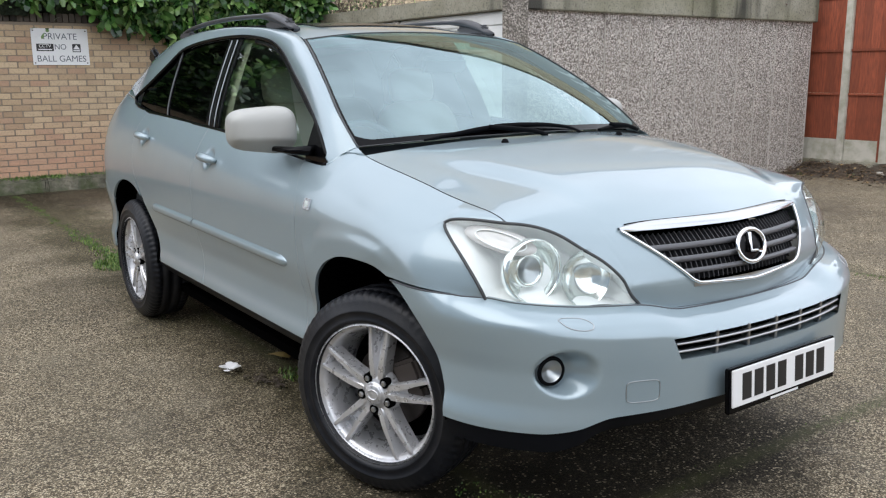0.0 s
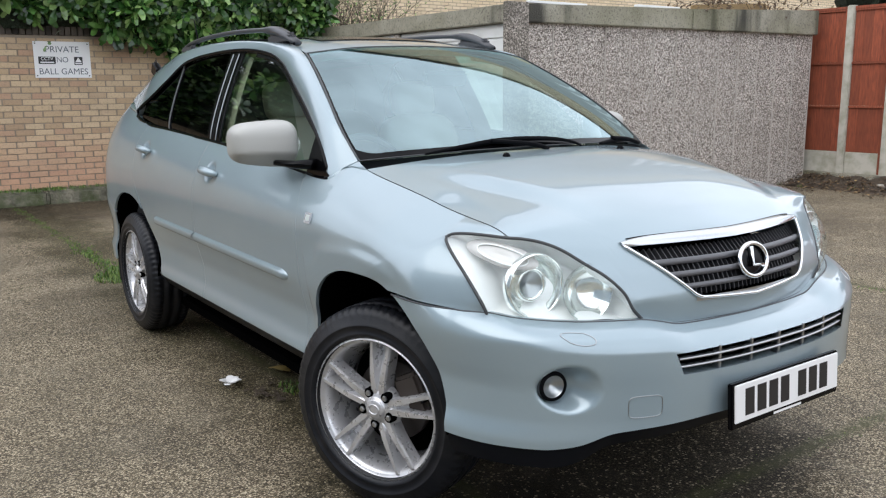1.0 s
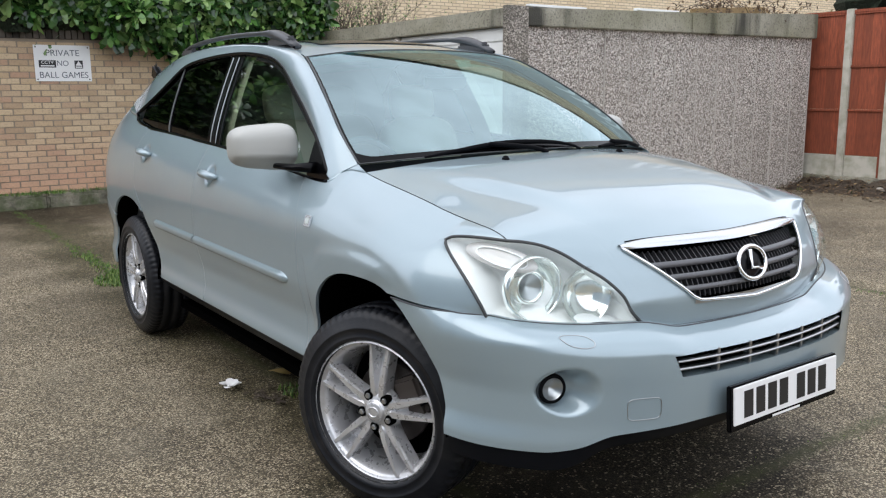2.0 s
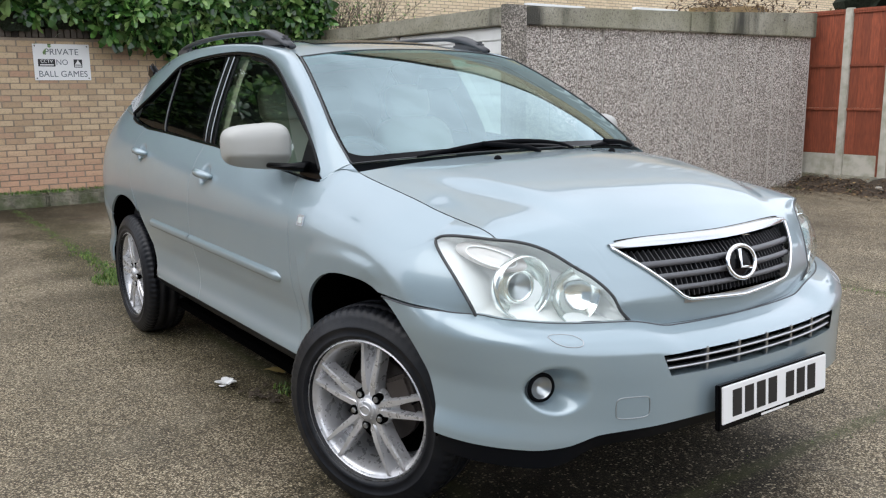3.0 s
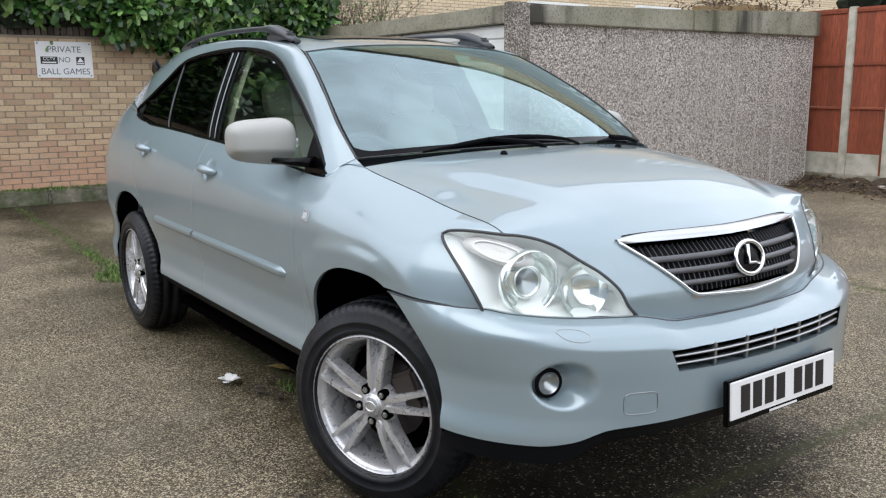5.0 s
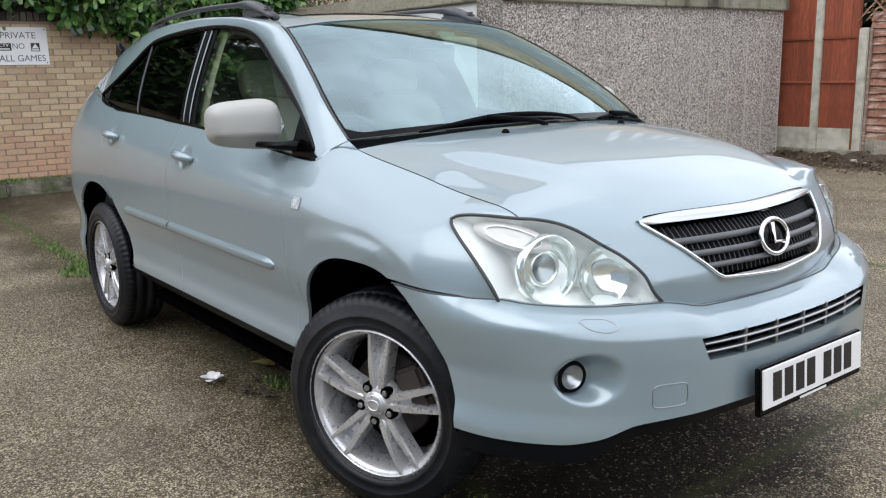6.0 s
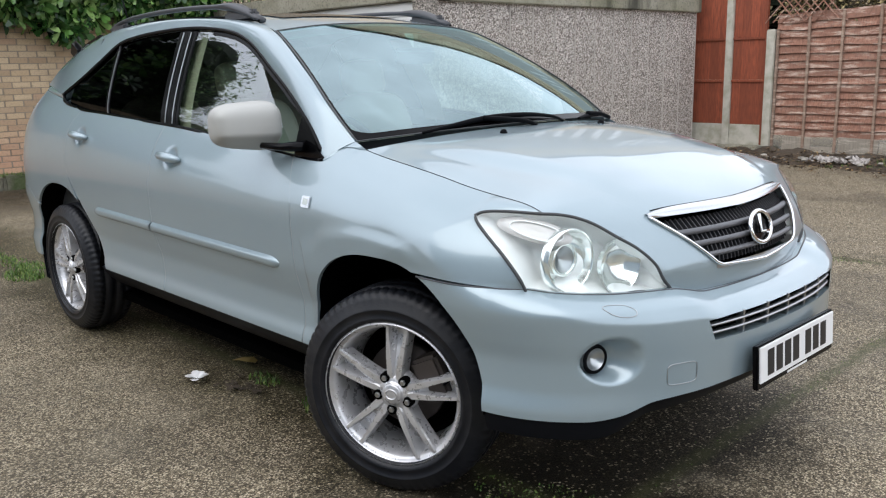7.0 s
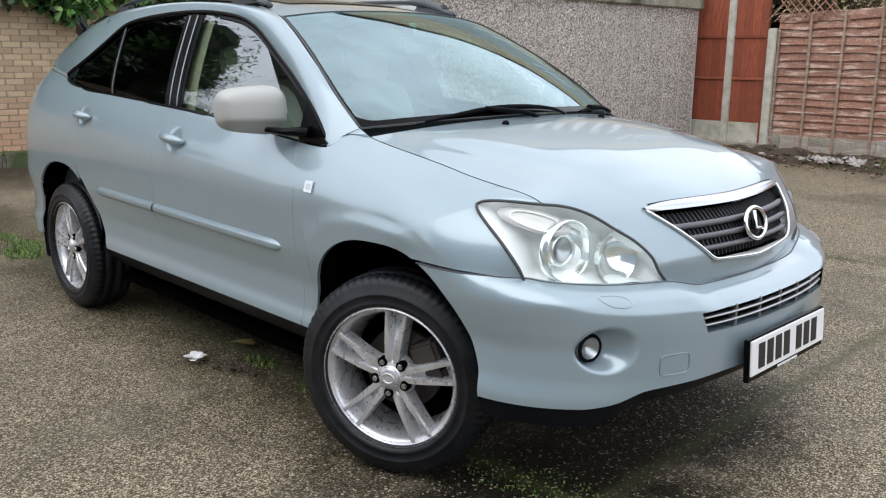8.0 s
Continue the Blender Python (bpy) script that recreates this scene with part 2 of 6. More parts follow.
# ---- the car's shape: x forward from the front axle, y to its left, z up ----
def tab(x, pts):
    """Smooth lookup in a small table."""
    n = len(pts)
    if x <= pts[0][0]:
        return pts[0][1]
    if x >= pts[-1][0]:
        return pts[-1][1]
    d = [(pts[i + 1][1] - pts[i][1]) / (pts[i + 1][0] - pts[i][0]) for i in range(n - 1)]
    m = [d[0]] + [0 if d[i - 1] * d[i] <= 0 else 2 * d[i - 1] * d[i] / (d[i - 1] + d[i]) for i in range(1, n - 1)] + [d[-1]]
    for i in range(n - 1):
        if x <= pts[i + 1][0]:
            h = pts[i + 1][0] - pts[i][0]
            s = (x - pts[i][0]) / h
            return (1 + 2 * s) * (1 - s) ** 2 * pts[i][1] + s * (1 - s) ** 2 * h * m[i] + s * s * (3 - 2 * s) * pts[i + 1][1] + s * s * (s - 1) * h * m[i + 1]


def ease(x, a, b):
    s = min(max((x - a) / (b - a), 0), 1)
    return s * s * (3 - 2 * s)


FLANK = [(0.18, 0.862), (0.30, 0.884), (0.38, 0.896), (0.43, 0.897), (0.50, 0.880), (0.57, 0.878), (0.64, 0.891), (0.72, 0.905), (0.85, 0.909)]
SHOULDER_Z = [(-3.6, 1.33), (-2.82, 1.262), (-1.53, 1.165), (-0.9, 1.135), (-0.5, 1.132), (-0.28, 1.14), (0, 1.10), (0.3, 1.035), (0.48, 0.985), (0.7, 0.95)]
SHOULDER_Y = [(-3.6, 0.645), (-3.2, 0.735), (-2.82, 0.785), (-2.4, 0.80), (-1.1, 0.805), (-0.55, 0.768), (-0.25, 0.735), (0.1, 0.73), (0.3, 0.755), (0.48, 0.82), (0.7, 0.84)]
TURN_Z = [(-0.6, 0.85), (-0.3, 0.885), (0.0, 0.90), (0.15, 0.865), (0.30, 0.79), (0.42, 0.72), (0.55, 0.68)]
NOSE = [(0.18, 0.86), (0.30, 0.885), (0.45, 0.905), (0.60, 0.908), (0.660, 0.905), (0.686, 0.884), (0.712, 0.845), (0.727, 0.80), (0.77, 0.79), (0.92, 0.77), (0.98, 0.72)]
RUMP = [(0.25, -3.70), (0.45, -3.76), (0.70, -3.77), (0.80, -3.72), (1.0, -3.70), (1.3, -3.60), (1.5, -3.38), (1.6, -3.15)]
AXLE_R = -2.715
MID_F, MID_R = 0.2, -2.9


def bumper_top(y):
    return tab(abs(y), [(0, 0.722), (0.30, 0.725), (0.45, 0.752), (0.62, 0.758), (0.73, 0.767), (0.80, 0.780)])


def flank(x, z):
    w = tab(min(z, 0.85), FLANK)
    start = tab(x, TURN_Z)
    if z > start:
        s = (z - start) / (tab(x, SHOULDER_Z) - start)
        w -= (w - tab(x, SHOULDER_Y)) * max(s, 0) ** (2.2 - 0.4 * ease(x, -0.5, -0.1))
    return w


def nose(y, z):
    lift = (bumper_top(y) - 0.725) * min(max((z - 0.55) / 0.17, 0), 1)
    return tab(z - lift, NOSE) - 0.14 * (y / 0.9) ** 2


def power(z):
    return 3.3 - 0.7 * ease(z, 0.72, 0.80)


def side_y(x, z):
    """Half width of the body at (x, z)."""
    w = flank(x, z)
    if x > MID_F:
        y, p = w * 0.9, power(z)
        for _ in range(14):
            r = min(0.9999, (x - MID_F) / (nose(y, z) - MID_F))
            y = 0.5 * y + 0.5 * w * (1 - r ** p) ** (1 / p)
        return y
    if x < MID_R:
        r = min(0.9999, (MID_R - x) / (MID_R - tab(z, RUMP)))
        p = 3.2 + 0.7 * ease(z, 0.95, 1.25)
        return w * (1 - r ** p) ** (1 / p)
    return w


def round_nose(angle, z):
    """The point of the nose's outline that lies at an angle from straight ahead."""
    y, w, p = 0.0, flank(0.3, z), power(z)
    for _ in range(10):
        a, b = math.cos(angle) / (nose(y, z) - MID_F), math.sin(angle) / w
        r = (abs(a) ** p + abs(b) ** p) ** (-1 / p)
        y = r * math.sin(angle)
    return MID_F + r * math.cos(angle), y


def cabin_y(x, z):
    """Half width of the upper body."""
    foot = tab(x, [(-3.6, 1.33), (-2.82, 1.262), (-1.53, 1.165), (-0.6, 1.10)])
    s = (z - foot) / 0.42
    return 0.80 - 0.17 * max(s, 0) ** 1.25 - 0.02 * s


HOOD_X = [(0, -0.14), (0.15, 0.0), (0.35, 0.2), (0.55, 0.4), (0.68, 0.55), (0.77, 0.655), (0.83, 0.725), (0.89, 0.783), (0.94, 0.808), (1.0, 0.80)]
HOOD_Z = [(0, 1.168), (0.15, 1.157), (0.35, 1.127), (0.55, 1.083), (0.68, 1.034), (0.77, 0.988), (0.83, 0.937), (0.89, 0.87), (0.94, 0.80), (1.0, 0.722)]


def hood(s, y):
    a = abs(y)
    x, z = tab(s, HOOD_X), tab(s, HOOD_Z)
    w = ease(x, 0.4, 0.85)
    x -= 0.13 * (a / 0.6) ** 1.9 * w + 0.12 * (1 - ease(s, 0, 0.3)) * (a / 0.72) ** 2.4
    z -= 0.05 * (a / 0.75) ** 2.5
    fold = 0.635 - 0.29 * s
    z -= 0.042 * math.sin(math.pi * min(s / 0.69, 1.0)) * (0.47 * (a / 0.727) ** 3 + 0.36 * ease(a, fold - 0.055, fold + 0.055) + 0.17 * ease(a, 0.63, 0.727))
    z += (bumper_top(y) - 0.720 + 0.05 * (a / 0.75) ** 2.5) * ease(s, 0.90, 1.0)
    z += 0.005 * (1 - ease(a, fold - 0.05, fold + 0.05)) * ease(s, 0.0, 0.3) * (1 - ease(s, 0.7, 0.8))
    z += 0.007 * math.sin(math.pi * min(max((s - 0.22) / 0.60, 0.0), 1.0)) ** 2 * (1 - ease(a, 0.20, 0.62))
    return Vector((x, y, z))


# ---- ground ----
yard = material("worn_aggregate", (0.2, 0.18, 0.15), 0.7, 0.0, Specular_IOR_Level=0.25)
v = place(yard)
pebbles = cells(yard, v, 168)
between = cells(yard, v, 168, "Distance")
fine = cells(yard, v, 290)
tone = ramp(yard, pebbles, [(0.20, (0.033, 0.026, 0.016)), (0.45, (0.185, 0.147, 0.095)), (0.63, (0.42, 0.345, 0.232)), (0.80, (0.86, 0.75, 0.56))])
tone = mix(yard, tone, (0.26, 0.25, 0.22), ramp(yard, between, [(0.32, (0, 0, 0)), (0.66, (1, 1, 1))]), "MULTIPLY")
tone = mix(yard, tone, ramp(yard, fine, [(0.2, (0.03, 0.024, 0.016)), (0.6, (0.150, 0.117, 0.073)), (0.88, (0.58, 0.48, 0.33))]), 0.22)
damp = noisy(yard, v, 0.62, 7, 0.66)
stain = noisy(yard, v, 2.3, 5, 0.6)
moss = noisy(yard, v, 1.1, 7, 0.65)
tone = mix(yard, tone, (0.017, 0.015, 0.010), ramp(yard, damp, [(0.46, (0, 0, 0)), (0.64, (0.58,) * 3)]))
tone = mix(yard, tone, (0.30, 0.26, 0.19), ramp(yard, stain, [(0.54, (0, 0, 0)), (0.75, (0.3,) * 3)]))
tone = mix(yard, tone, (0.06, 0.065, 0.025), ramp(yard, moss, [(0.60, (0, 0, 0)), (0.76, (0.5,) * 3)]))
# moss and damp grown out from the slab joints, and shade painted under the car
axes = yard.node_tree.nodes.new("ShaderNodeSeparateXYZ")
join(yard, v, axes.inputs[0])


def arith(m, kind, a, b):
    n = m.node_tree.nodes.new("ShaderNodeMath")
    n.operation = kind
    for socket, value in zip(n.inputs, (a, b)):
        if isinstance(value, (int, float)):
            socket.default_value = value
        else:
            join(m, value, socket)
    return n.outputs[0]


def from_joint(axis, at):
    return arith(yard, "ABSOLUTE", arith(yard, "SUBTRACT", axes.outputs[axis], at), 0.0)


ragged = arith(yard, "MULTIPLY", noisy(yard, v, 1.1, 9, 0.74), 1.7)
# the car's shade under its nose, painted into the ground as a dark oval
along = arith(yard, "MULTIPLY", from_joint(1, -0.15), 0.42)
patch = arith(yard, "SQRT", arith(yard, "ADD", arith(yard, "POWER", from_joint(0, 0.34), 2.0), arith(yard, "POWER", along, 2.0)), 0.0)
# first band paints sill shade over moss, the oval nose shade; rest is damp
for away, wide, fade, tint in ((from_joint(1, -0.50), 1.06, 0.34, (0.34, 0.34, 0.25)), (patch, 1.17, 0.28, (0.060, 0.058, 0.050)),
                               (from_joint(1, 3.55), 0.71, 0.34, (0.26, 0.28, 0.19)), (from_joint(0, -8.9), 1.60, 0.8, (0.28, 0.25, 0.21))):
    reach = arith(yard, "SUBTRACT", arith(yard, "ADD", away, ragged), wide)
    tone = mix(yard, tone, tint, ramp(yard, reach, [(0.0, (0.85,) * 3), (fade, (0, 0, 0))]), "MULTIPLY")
flint = ramp(yard, cells(yard, v, 150), [(0.83, (0, 0, 0)), (0.87, (0.75,) * 3)])
tone = mix(yard, tone, (0.56, 0.48, 0.34), flint)
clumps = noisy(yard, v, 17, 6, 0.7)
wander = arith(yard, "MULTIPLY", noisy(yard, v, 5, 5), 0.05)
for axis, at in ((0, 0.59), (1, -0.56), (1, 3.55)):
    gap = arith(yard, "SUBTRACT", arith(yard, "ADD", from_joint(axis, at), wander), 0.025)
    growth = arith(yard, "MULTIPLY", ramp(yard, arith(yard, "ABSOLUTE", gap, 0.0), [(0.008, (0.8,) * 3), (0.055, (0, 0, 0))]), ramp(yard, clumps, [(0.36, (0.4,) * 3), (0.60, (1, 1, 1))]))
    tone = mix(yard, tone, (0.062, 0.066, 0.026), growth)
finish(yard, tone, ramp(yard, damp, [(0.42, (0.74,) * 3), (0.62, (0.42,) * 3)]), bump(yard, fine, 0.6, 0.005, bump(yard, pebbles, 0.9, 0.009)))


gx = [-160, -60, -30] + list(np.linspace(-14, 14, 57)) + [30, 60, 160]
gv = [(x, y, 0.006 * noise.noise((x * 0.5, y * 0.5, 0)) - 0.003 if max(abs(x), abs(y)) < 14 else 0.0) for x in gx for y in gx]
k = len(gx)
ground = mesh_object("ground", gv, [(i * k + j, (i + 1) * k + j, (i + 1) * k + j + 1, i * k + j + 1) for i in range(k - 1) for j in range(k - 1)], yard, None, "worn exposed-aggregate yard, damp and mossy, with car shade painted in", True)
tagged(ground, "", "ground", "", "structure")

# ---- masonry materials ----
brick_mat = material("yellow_brick", (0.4, 0.3, 0.2), 0.85)
v = place(brick_mat)
r = lone(brick_mat)
base = ramp(brick_mat, r, [(0.0, (0.42, 0.295, 0.185)), (0.3, (0.53, 0.390, 0.240)), (0.65, (0.60, 0.460, 0.295)), (0.85, (0.49, 0.360, 0.232)), (1.0, (0.48, 0.305, 0.200))])
z_axis = brick_mat.node_tree.nodes.new("ShaderNodeSeparateXYZ")
join(brick_mat, v, z_axis.inputs[0])
base = mix(brick_mat, base, (0.60, 0.345, 0.225), ramp(brick_mat, z_axis.outputs[2], [(0.30, (0.75,) * 3), (0.95, (0, 0, 0))]))
base = mix(brick_mat, base, (0.16, 0.13, 0.10), ramp(brick_mat, noisy(brick_mat, v, 1.4, 6), [(0.52, (0, 0, 0)), (0.85, (0.4,) * 3)]))
finish(brick_mat, mix(brick_mat, base, (0.2, 0.16, 0.12), ramp(brick_mat, noisy(brick_mat, v, 38), [(0.5, (0, 0, 0)), (0.8, (0.5,) * 3)])), None, bump(brick_mat, noisy(brick_mat, v, 70), 0.4, 0.004))
mortar = material("mortar", (0.21, 0.18, 0.145), 0.95)
v = place(mortar)
finish(mortar, mix(mortar, (0.36, 0.295, 0.225), (0.22, 0.18, 0.135), noisy(mortar, v, 4, 6)), None, bump(mortar, noisy(mortar, v, 90), 0.5, 0.004))
concrete = material("weathered_concrete", (0.25, 0.24, 0.2), 0.9)
v = place(concrete)
tone = mix(concrete, (0.37, 0.35, 0.28), (0.21, 0.20, 0.15), ramp(concrete, noisy(concrete, v, 2.6, 7, 0.65), [(0.35, (0, 0, 0)), (0.7, (1, 1, 1))]))
tone = mix(concrete, tone, (0.03, 0.029, 0.024), ramp(concrete, noisy(concrete, place(concrete, (1, 1, 0.12)), 1.9, 6), [(0.53, (0, 0, 0)), (0.64, (0.92,) * 3)]))
tone = mix(concrete, tone, (0.175, 0.172, 0.092), ramp(concrete, noisy(concrete, v, 1.1, 5), [(0.44, (0, 0, 0)), (0.72, (0.65,) * 3)]))
finish(concrete, mix(concrete, tone, (0.05, 0.048, 0.04), ramp(concrete, noisy(concrete, v, 45, 4), [(0.52, (0, 0, 0)), (0.72, (0.7,) * 3)])), None, bump(concrete, noisy(concrete, v, 60), 0.8, 0.01))
post_concrete = material("post_concrete", (0.36, 0.34, 0.28), 0.9)
v = place(post_concrete)
finish(post_concrete, mix(post_concrete, (0.50, 0.475, 0.41), (0.27, 0.265, 0.19), ramp(post_concrete, noisy(post_concrete, v, 6, 6), [(0.4, (0, 0, 0)), (0.75, (1, 1, 1))])), None, bump(post_concrete, noisy(post_concrete, v, 90), 0.4, 0.004))
spar = material("spar_dash", (0.4, 0.38, 0.34), 0.9)
v = place(spar)
chips = cells(spar, v, 96)
tone = ramp(spar, chips, [(0.18, (0.050, 0.040, 0.032)), (0.36, (0.21, 0.175, 0.147)), (0.58, (0.50, 0.450, 0.400)), (0.80, (0.85, 0.80, 0.74))])
tone = mix(spar, tone, (0.30, 0.26, 0.22), ramp(spar, noisy(spar, v, 1.0, 4), [(0.4, (0, 0, 0)), (0.8, (0.45,) * 3)]))
finish(spar, tone, None, bump(spar, cells(spar, v, 96, "Distance"), 0.8, 0.012))
grimy_spar = material("grimy_spar_dash", (0.25, 0.23, 0.2), 0.9)
v = place(grimy_spar)
finish(grimy_spar, mix(grimy_spar, ramp(grimy_spar, cells(grimy_spar, v, 82), [(0.1, (0.05, 0.045, 0.038)), (0.5, (0.22, 0.195, 0.165)), (0.9, (0.55, 0.50, 0.44))]), (0.07, 0.065, 0.05), ramp(grimy_spar, noisy(grimy_spar, v, 2.5, 6), [(0.4, (0, 0, 0)), (0.7, (0.7,) * 3)])), None, bump(grimy_spar, cells(grimy_spar, v, 82, "Distance"), 0.8, 0.012))
white_paint = material("white_door_paint", (0.74, 0.75, 0.74), 0.45)
v = place(white_paint)
finish(white_paint, mix(white_paint, (0.76, 0.77, 0.76), (0.55, 0.56, 0.53), ramp(white_paint, noisy(white_paint, v, 5, 6), [(0.5, (0, 0, 0)), (0.8, (0.5,) * 3)])))


def timber(name, a, b, pale=None):
    m = material(name, a, 0.75)
    v = place(m, (6, 6, 0.7))
    grain = noisy(m, v, 9, 6, 0.6)
    c = mix(m, a, b, ramp(m, grain, [(0.35, (0, 0, 0)), (0.7, (1, 1, 1))]))
    c = mix(m, c, tuple(0.42 * q for q in a), ramp(m, lone(m), [(0.0, (0, 0, 0)), (1.0, (0.65,) * 3)]))
    if pale:
        c = mix(m, c, pale, ramp(m, noisy(m, place(m, (0.8, 0.8, 5)), 5, 7, 0.7), [(0.50, (0, 0, 0)), (0.68, (0.75,) * 3)]))
    return finish(m, c, None, bump(m, grain, 0.4, 0.003))


red_wood = timber("red_stained_wood", (0.355, 0.085, 0.036), (0.15, 0.036, 0.018))
brown_wood = timber("weathered_brown_wood", (0.37, 0.180, 0.118), (0.15, 0.070, 0.046), (0.70, 0.57, 0.47))
stud_wood = timber("pale_stud_wood", (0.33, 0.225, 0.165), (0.19, 0.125, 0.09), (0.50, 0.40, 0.32))
grey_wood = timber("silvered_wood", (0.42, 0.37, 0.30), (0.24, 0.205, 0.165), (0.56, 0.50, 0.42))
new_wood = timber("raw_timber", (0.45, 0.31, 0.15), (0.36, 0.24, 0.11))

WALL_X = -9.42

# brick wall: a mortar core, the bricks stand proud of it
wall = tagged(mesh_object("wall_west", *box_data(WALL_X - 0.22, -12.0, 0.0, WALL_X - 0.007, 3.86, 2.085), mortar), "yellow stock brick garden wall under an overhanging hedge", "wall", "", "structure")

# ---- concrete garage row ----
SPAN_Y0, SPAN_Y1, TOP = 3.97, 9.22, 2.095


def side_x(y):
    return -4.88 + 0.025 * (y - 3.97)


garage = empty("garage", "grey pebble-dashed sectional concrete garage with white doors", "garage")
n = 13
for k in range(n):
    y0 = SPAN_Y0 + (SPAN_Y1 - SPAN_Y0) * k / n
    y1 = SPAN_Y0 + (SPAN_Y1 - SPAN_Y0) * (k + 1) / n
    off = 0.004 * math.sin(k * 2.3)
    bm = box_bm(-0.05, y0 + 0.007, -0.05, 0.0, y1 - 0.007, TOP, 0.004)
    turned(bm, Matrix.Translation((side_x((y0 + y1) / 2) + off, 0, 0)))
    part("wall_panel", bm, spar, garage, "pebble-dashed concrete panel")
    part("joint_strip", box_bm(side_x(y1) - 0.04, y1 - 0.006, 0.0, side_x(y1) + 0.003, y1 + 0.006, TOP, 0.002), foil_white, garage)
part("corner_post", box_bm(-4.885, 3.66, 0.0, -4.795, 3.955, 2.29, 0.008), grimy_spar, garage, "pebble-dashed corner post")
for y0, y1, z0, z1 in ((3.72, 6.60, 2.275, 2.335), (6.606, 9.27, 2.335, 2.425)):
    bm = box_bm(0, 0, 0, 1, 1, 1)
    for w in bm.verts:
        y = y0 + (y1 - y0) * w.co.y
        top = z0 + (z1 - z0) * w.co.y
        w.co = Vector((side_x(y) - 0.10 + 0.155 * w.co.x, y, 2.085 + (top - 2.085) * w.co.z))
    bmesh.ops.bevel(bm, geom=bm.edges[:], offset=0.012, segments=2, affect="EDGES")
    part("roof_beam", bm, concrete, garage, "stained concrete fascia beam")
part("front_parapet", box_bm(-9.35, 3.68, 2.075, -4.89, 3.85, 2.265, 0.01), concrete, garage, "stained concrete parapet")
part("roof_sheet", box_bm(-9.3, 3.85, 2.22, -4.95, 9.2, 2.26), concrete, garage, "grey roof sheeting")
part("back_wall", box_bm(-9.35, 9.12, 0, -4.94, 9.2, 2.1), concrete, garage)
part("far_wall", box_bm(-9.35, 3.86, 0, -9.27, 9.1, 2.1), concrete, garage)
for x0, x1 in ((-7.02, -4.90), (-9.26, -7.14)):
    door = part("garage_door", box_bm(x0, 3.76, 0.02, x1, 3.80, 2.07), white_paint, garage, "white ribbed up-and-over door")
    for k in range(14):
        z = 0.05 + 0.1445 * k
        part("door_rib", box_bm(x0 + 0.01, 3.742, z, x1 - 0.01, 3.762, z + 0.132, 0.006), white_paint, door)
    part("door_handle", box_bm((x0 + x1) / 2 - 0.05, 3.72, 0.98, (x0 + x1) / 2 + 0.05, 3.745, 1.04, 0.006), grey_plastic, door)
part("door_post", box_bm(-7.135, 3.70, 0, -7.025, 3.83, 2.07, 0.01), spar, garage)
plank = tagged(part("timber_plank", turned(box_bm(-0.05, -0.78, -0.05, 0.05, 0.78, 0.05, 0.006), pose(-5.05, 7.72, 2.415, 3.5, 0, 2)), new_wood), "raw yellow timber lying on the garage roof", "timber")

# ---- fence along the far side ----
FENCE_Y = 9.40
plinth = tagged(part("plinth", box_bm(-4.80, FENCE_Y - 0.10, -0.02, -3.52, FENCE_Y + 0.15, 0.16, 0.012), concrete), "mossy concrete footing under the fence", "footing", "", "structure")


def fence_post(x, w, top, label):
    bm = box_bm(x - w / 2, FENCE_Y - 0.055, 0.0, x + w / 2, FENCE_Y + 0.055, top, 0.012)
    return tagged(part("fence_post", bm, post_concrete), label, "fence post", "fence posts")


fence_post(-4.28, 0.105, 2.47, "pale concrete fence post between red panels")
fence_post(-3.645, 0.13, 1.80, "pale concrete fence post beside brown fence")
for x0, x1 in ((-5.10, -4.335), (-4.225, -3.715)):
    tagged(part("gravel_board", box_bm(x0, FENCE_Y - 0.022, 0.16, x1, FENCE_Y + 0.022, 0.455, 0.006), post_concrete), "mossy concrete gravel board", "gravel board", "gravel boards")
    panel = empty("red_fence", "red-stained close-boarded fence between concrete posts", "fence", "red fences")
    for z0, z1 in ((0.46, 1.10), (1.105, 1.70), (1.705, 2.42)):
        count = max(2, round((x1 - x0) / 0.125))
        for k in range(count):
            a = x0 + (x1 - x0) * k / count
            b = x0 + (x1 - x0) * (k + 1) / count
            part("board", turned(box_bm(a, -0.009, z0, b + 0.006, 0.009, z1, 0.003), pose(0, FENCE_Y + 0.004 * (k % 2), 0)), red_wood, panel)
        part("rail", box_bm(x0, FENCE_Y - 0.030, z1 - 0.028, x1, FENCE_Y - 0.008, z1 + 0.004, 0.004), red_wood, panel)
    part("cap_rail", box_bm(x0, FENCE_Y - 0.035, 2.415, x1, FENCE_Y + 0.03, 2.455, 0.005), red_wood, panel)
    part("side_batten", box_bm(x1 - 0.035, FENCE_Y - 0.028, 0.46 if x1 < -4 else 0.17, x1, FENCE_Y - 0.006, 2.44, 0.004), red_wood, panel)

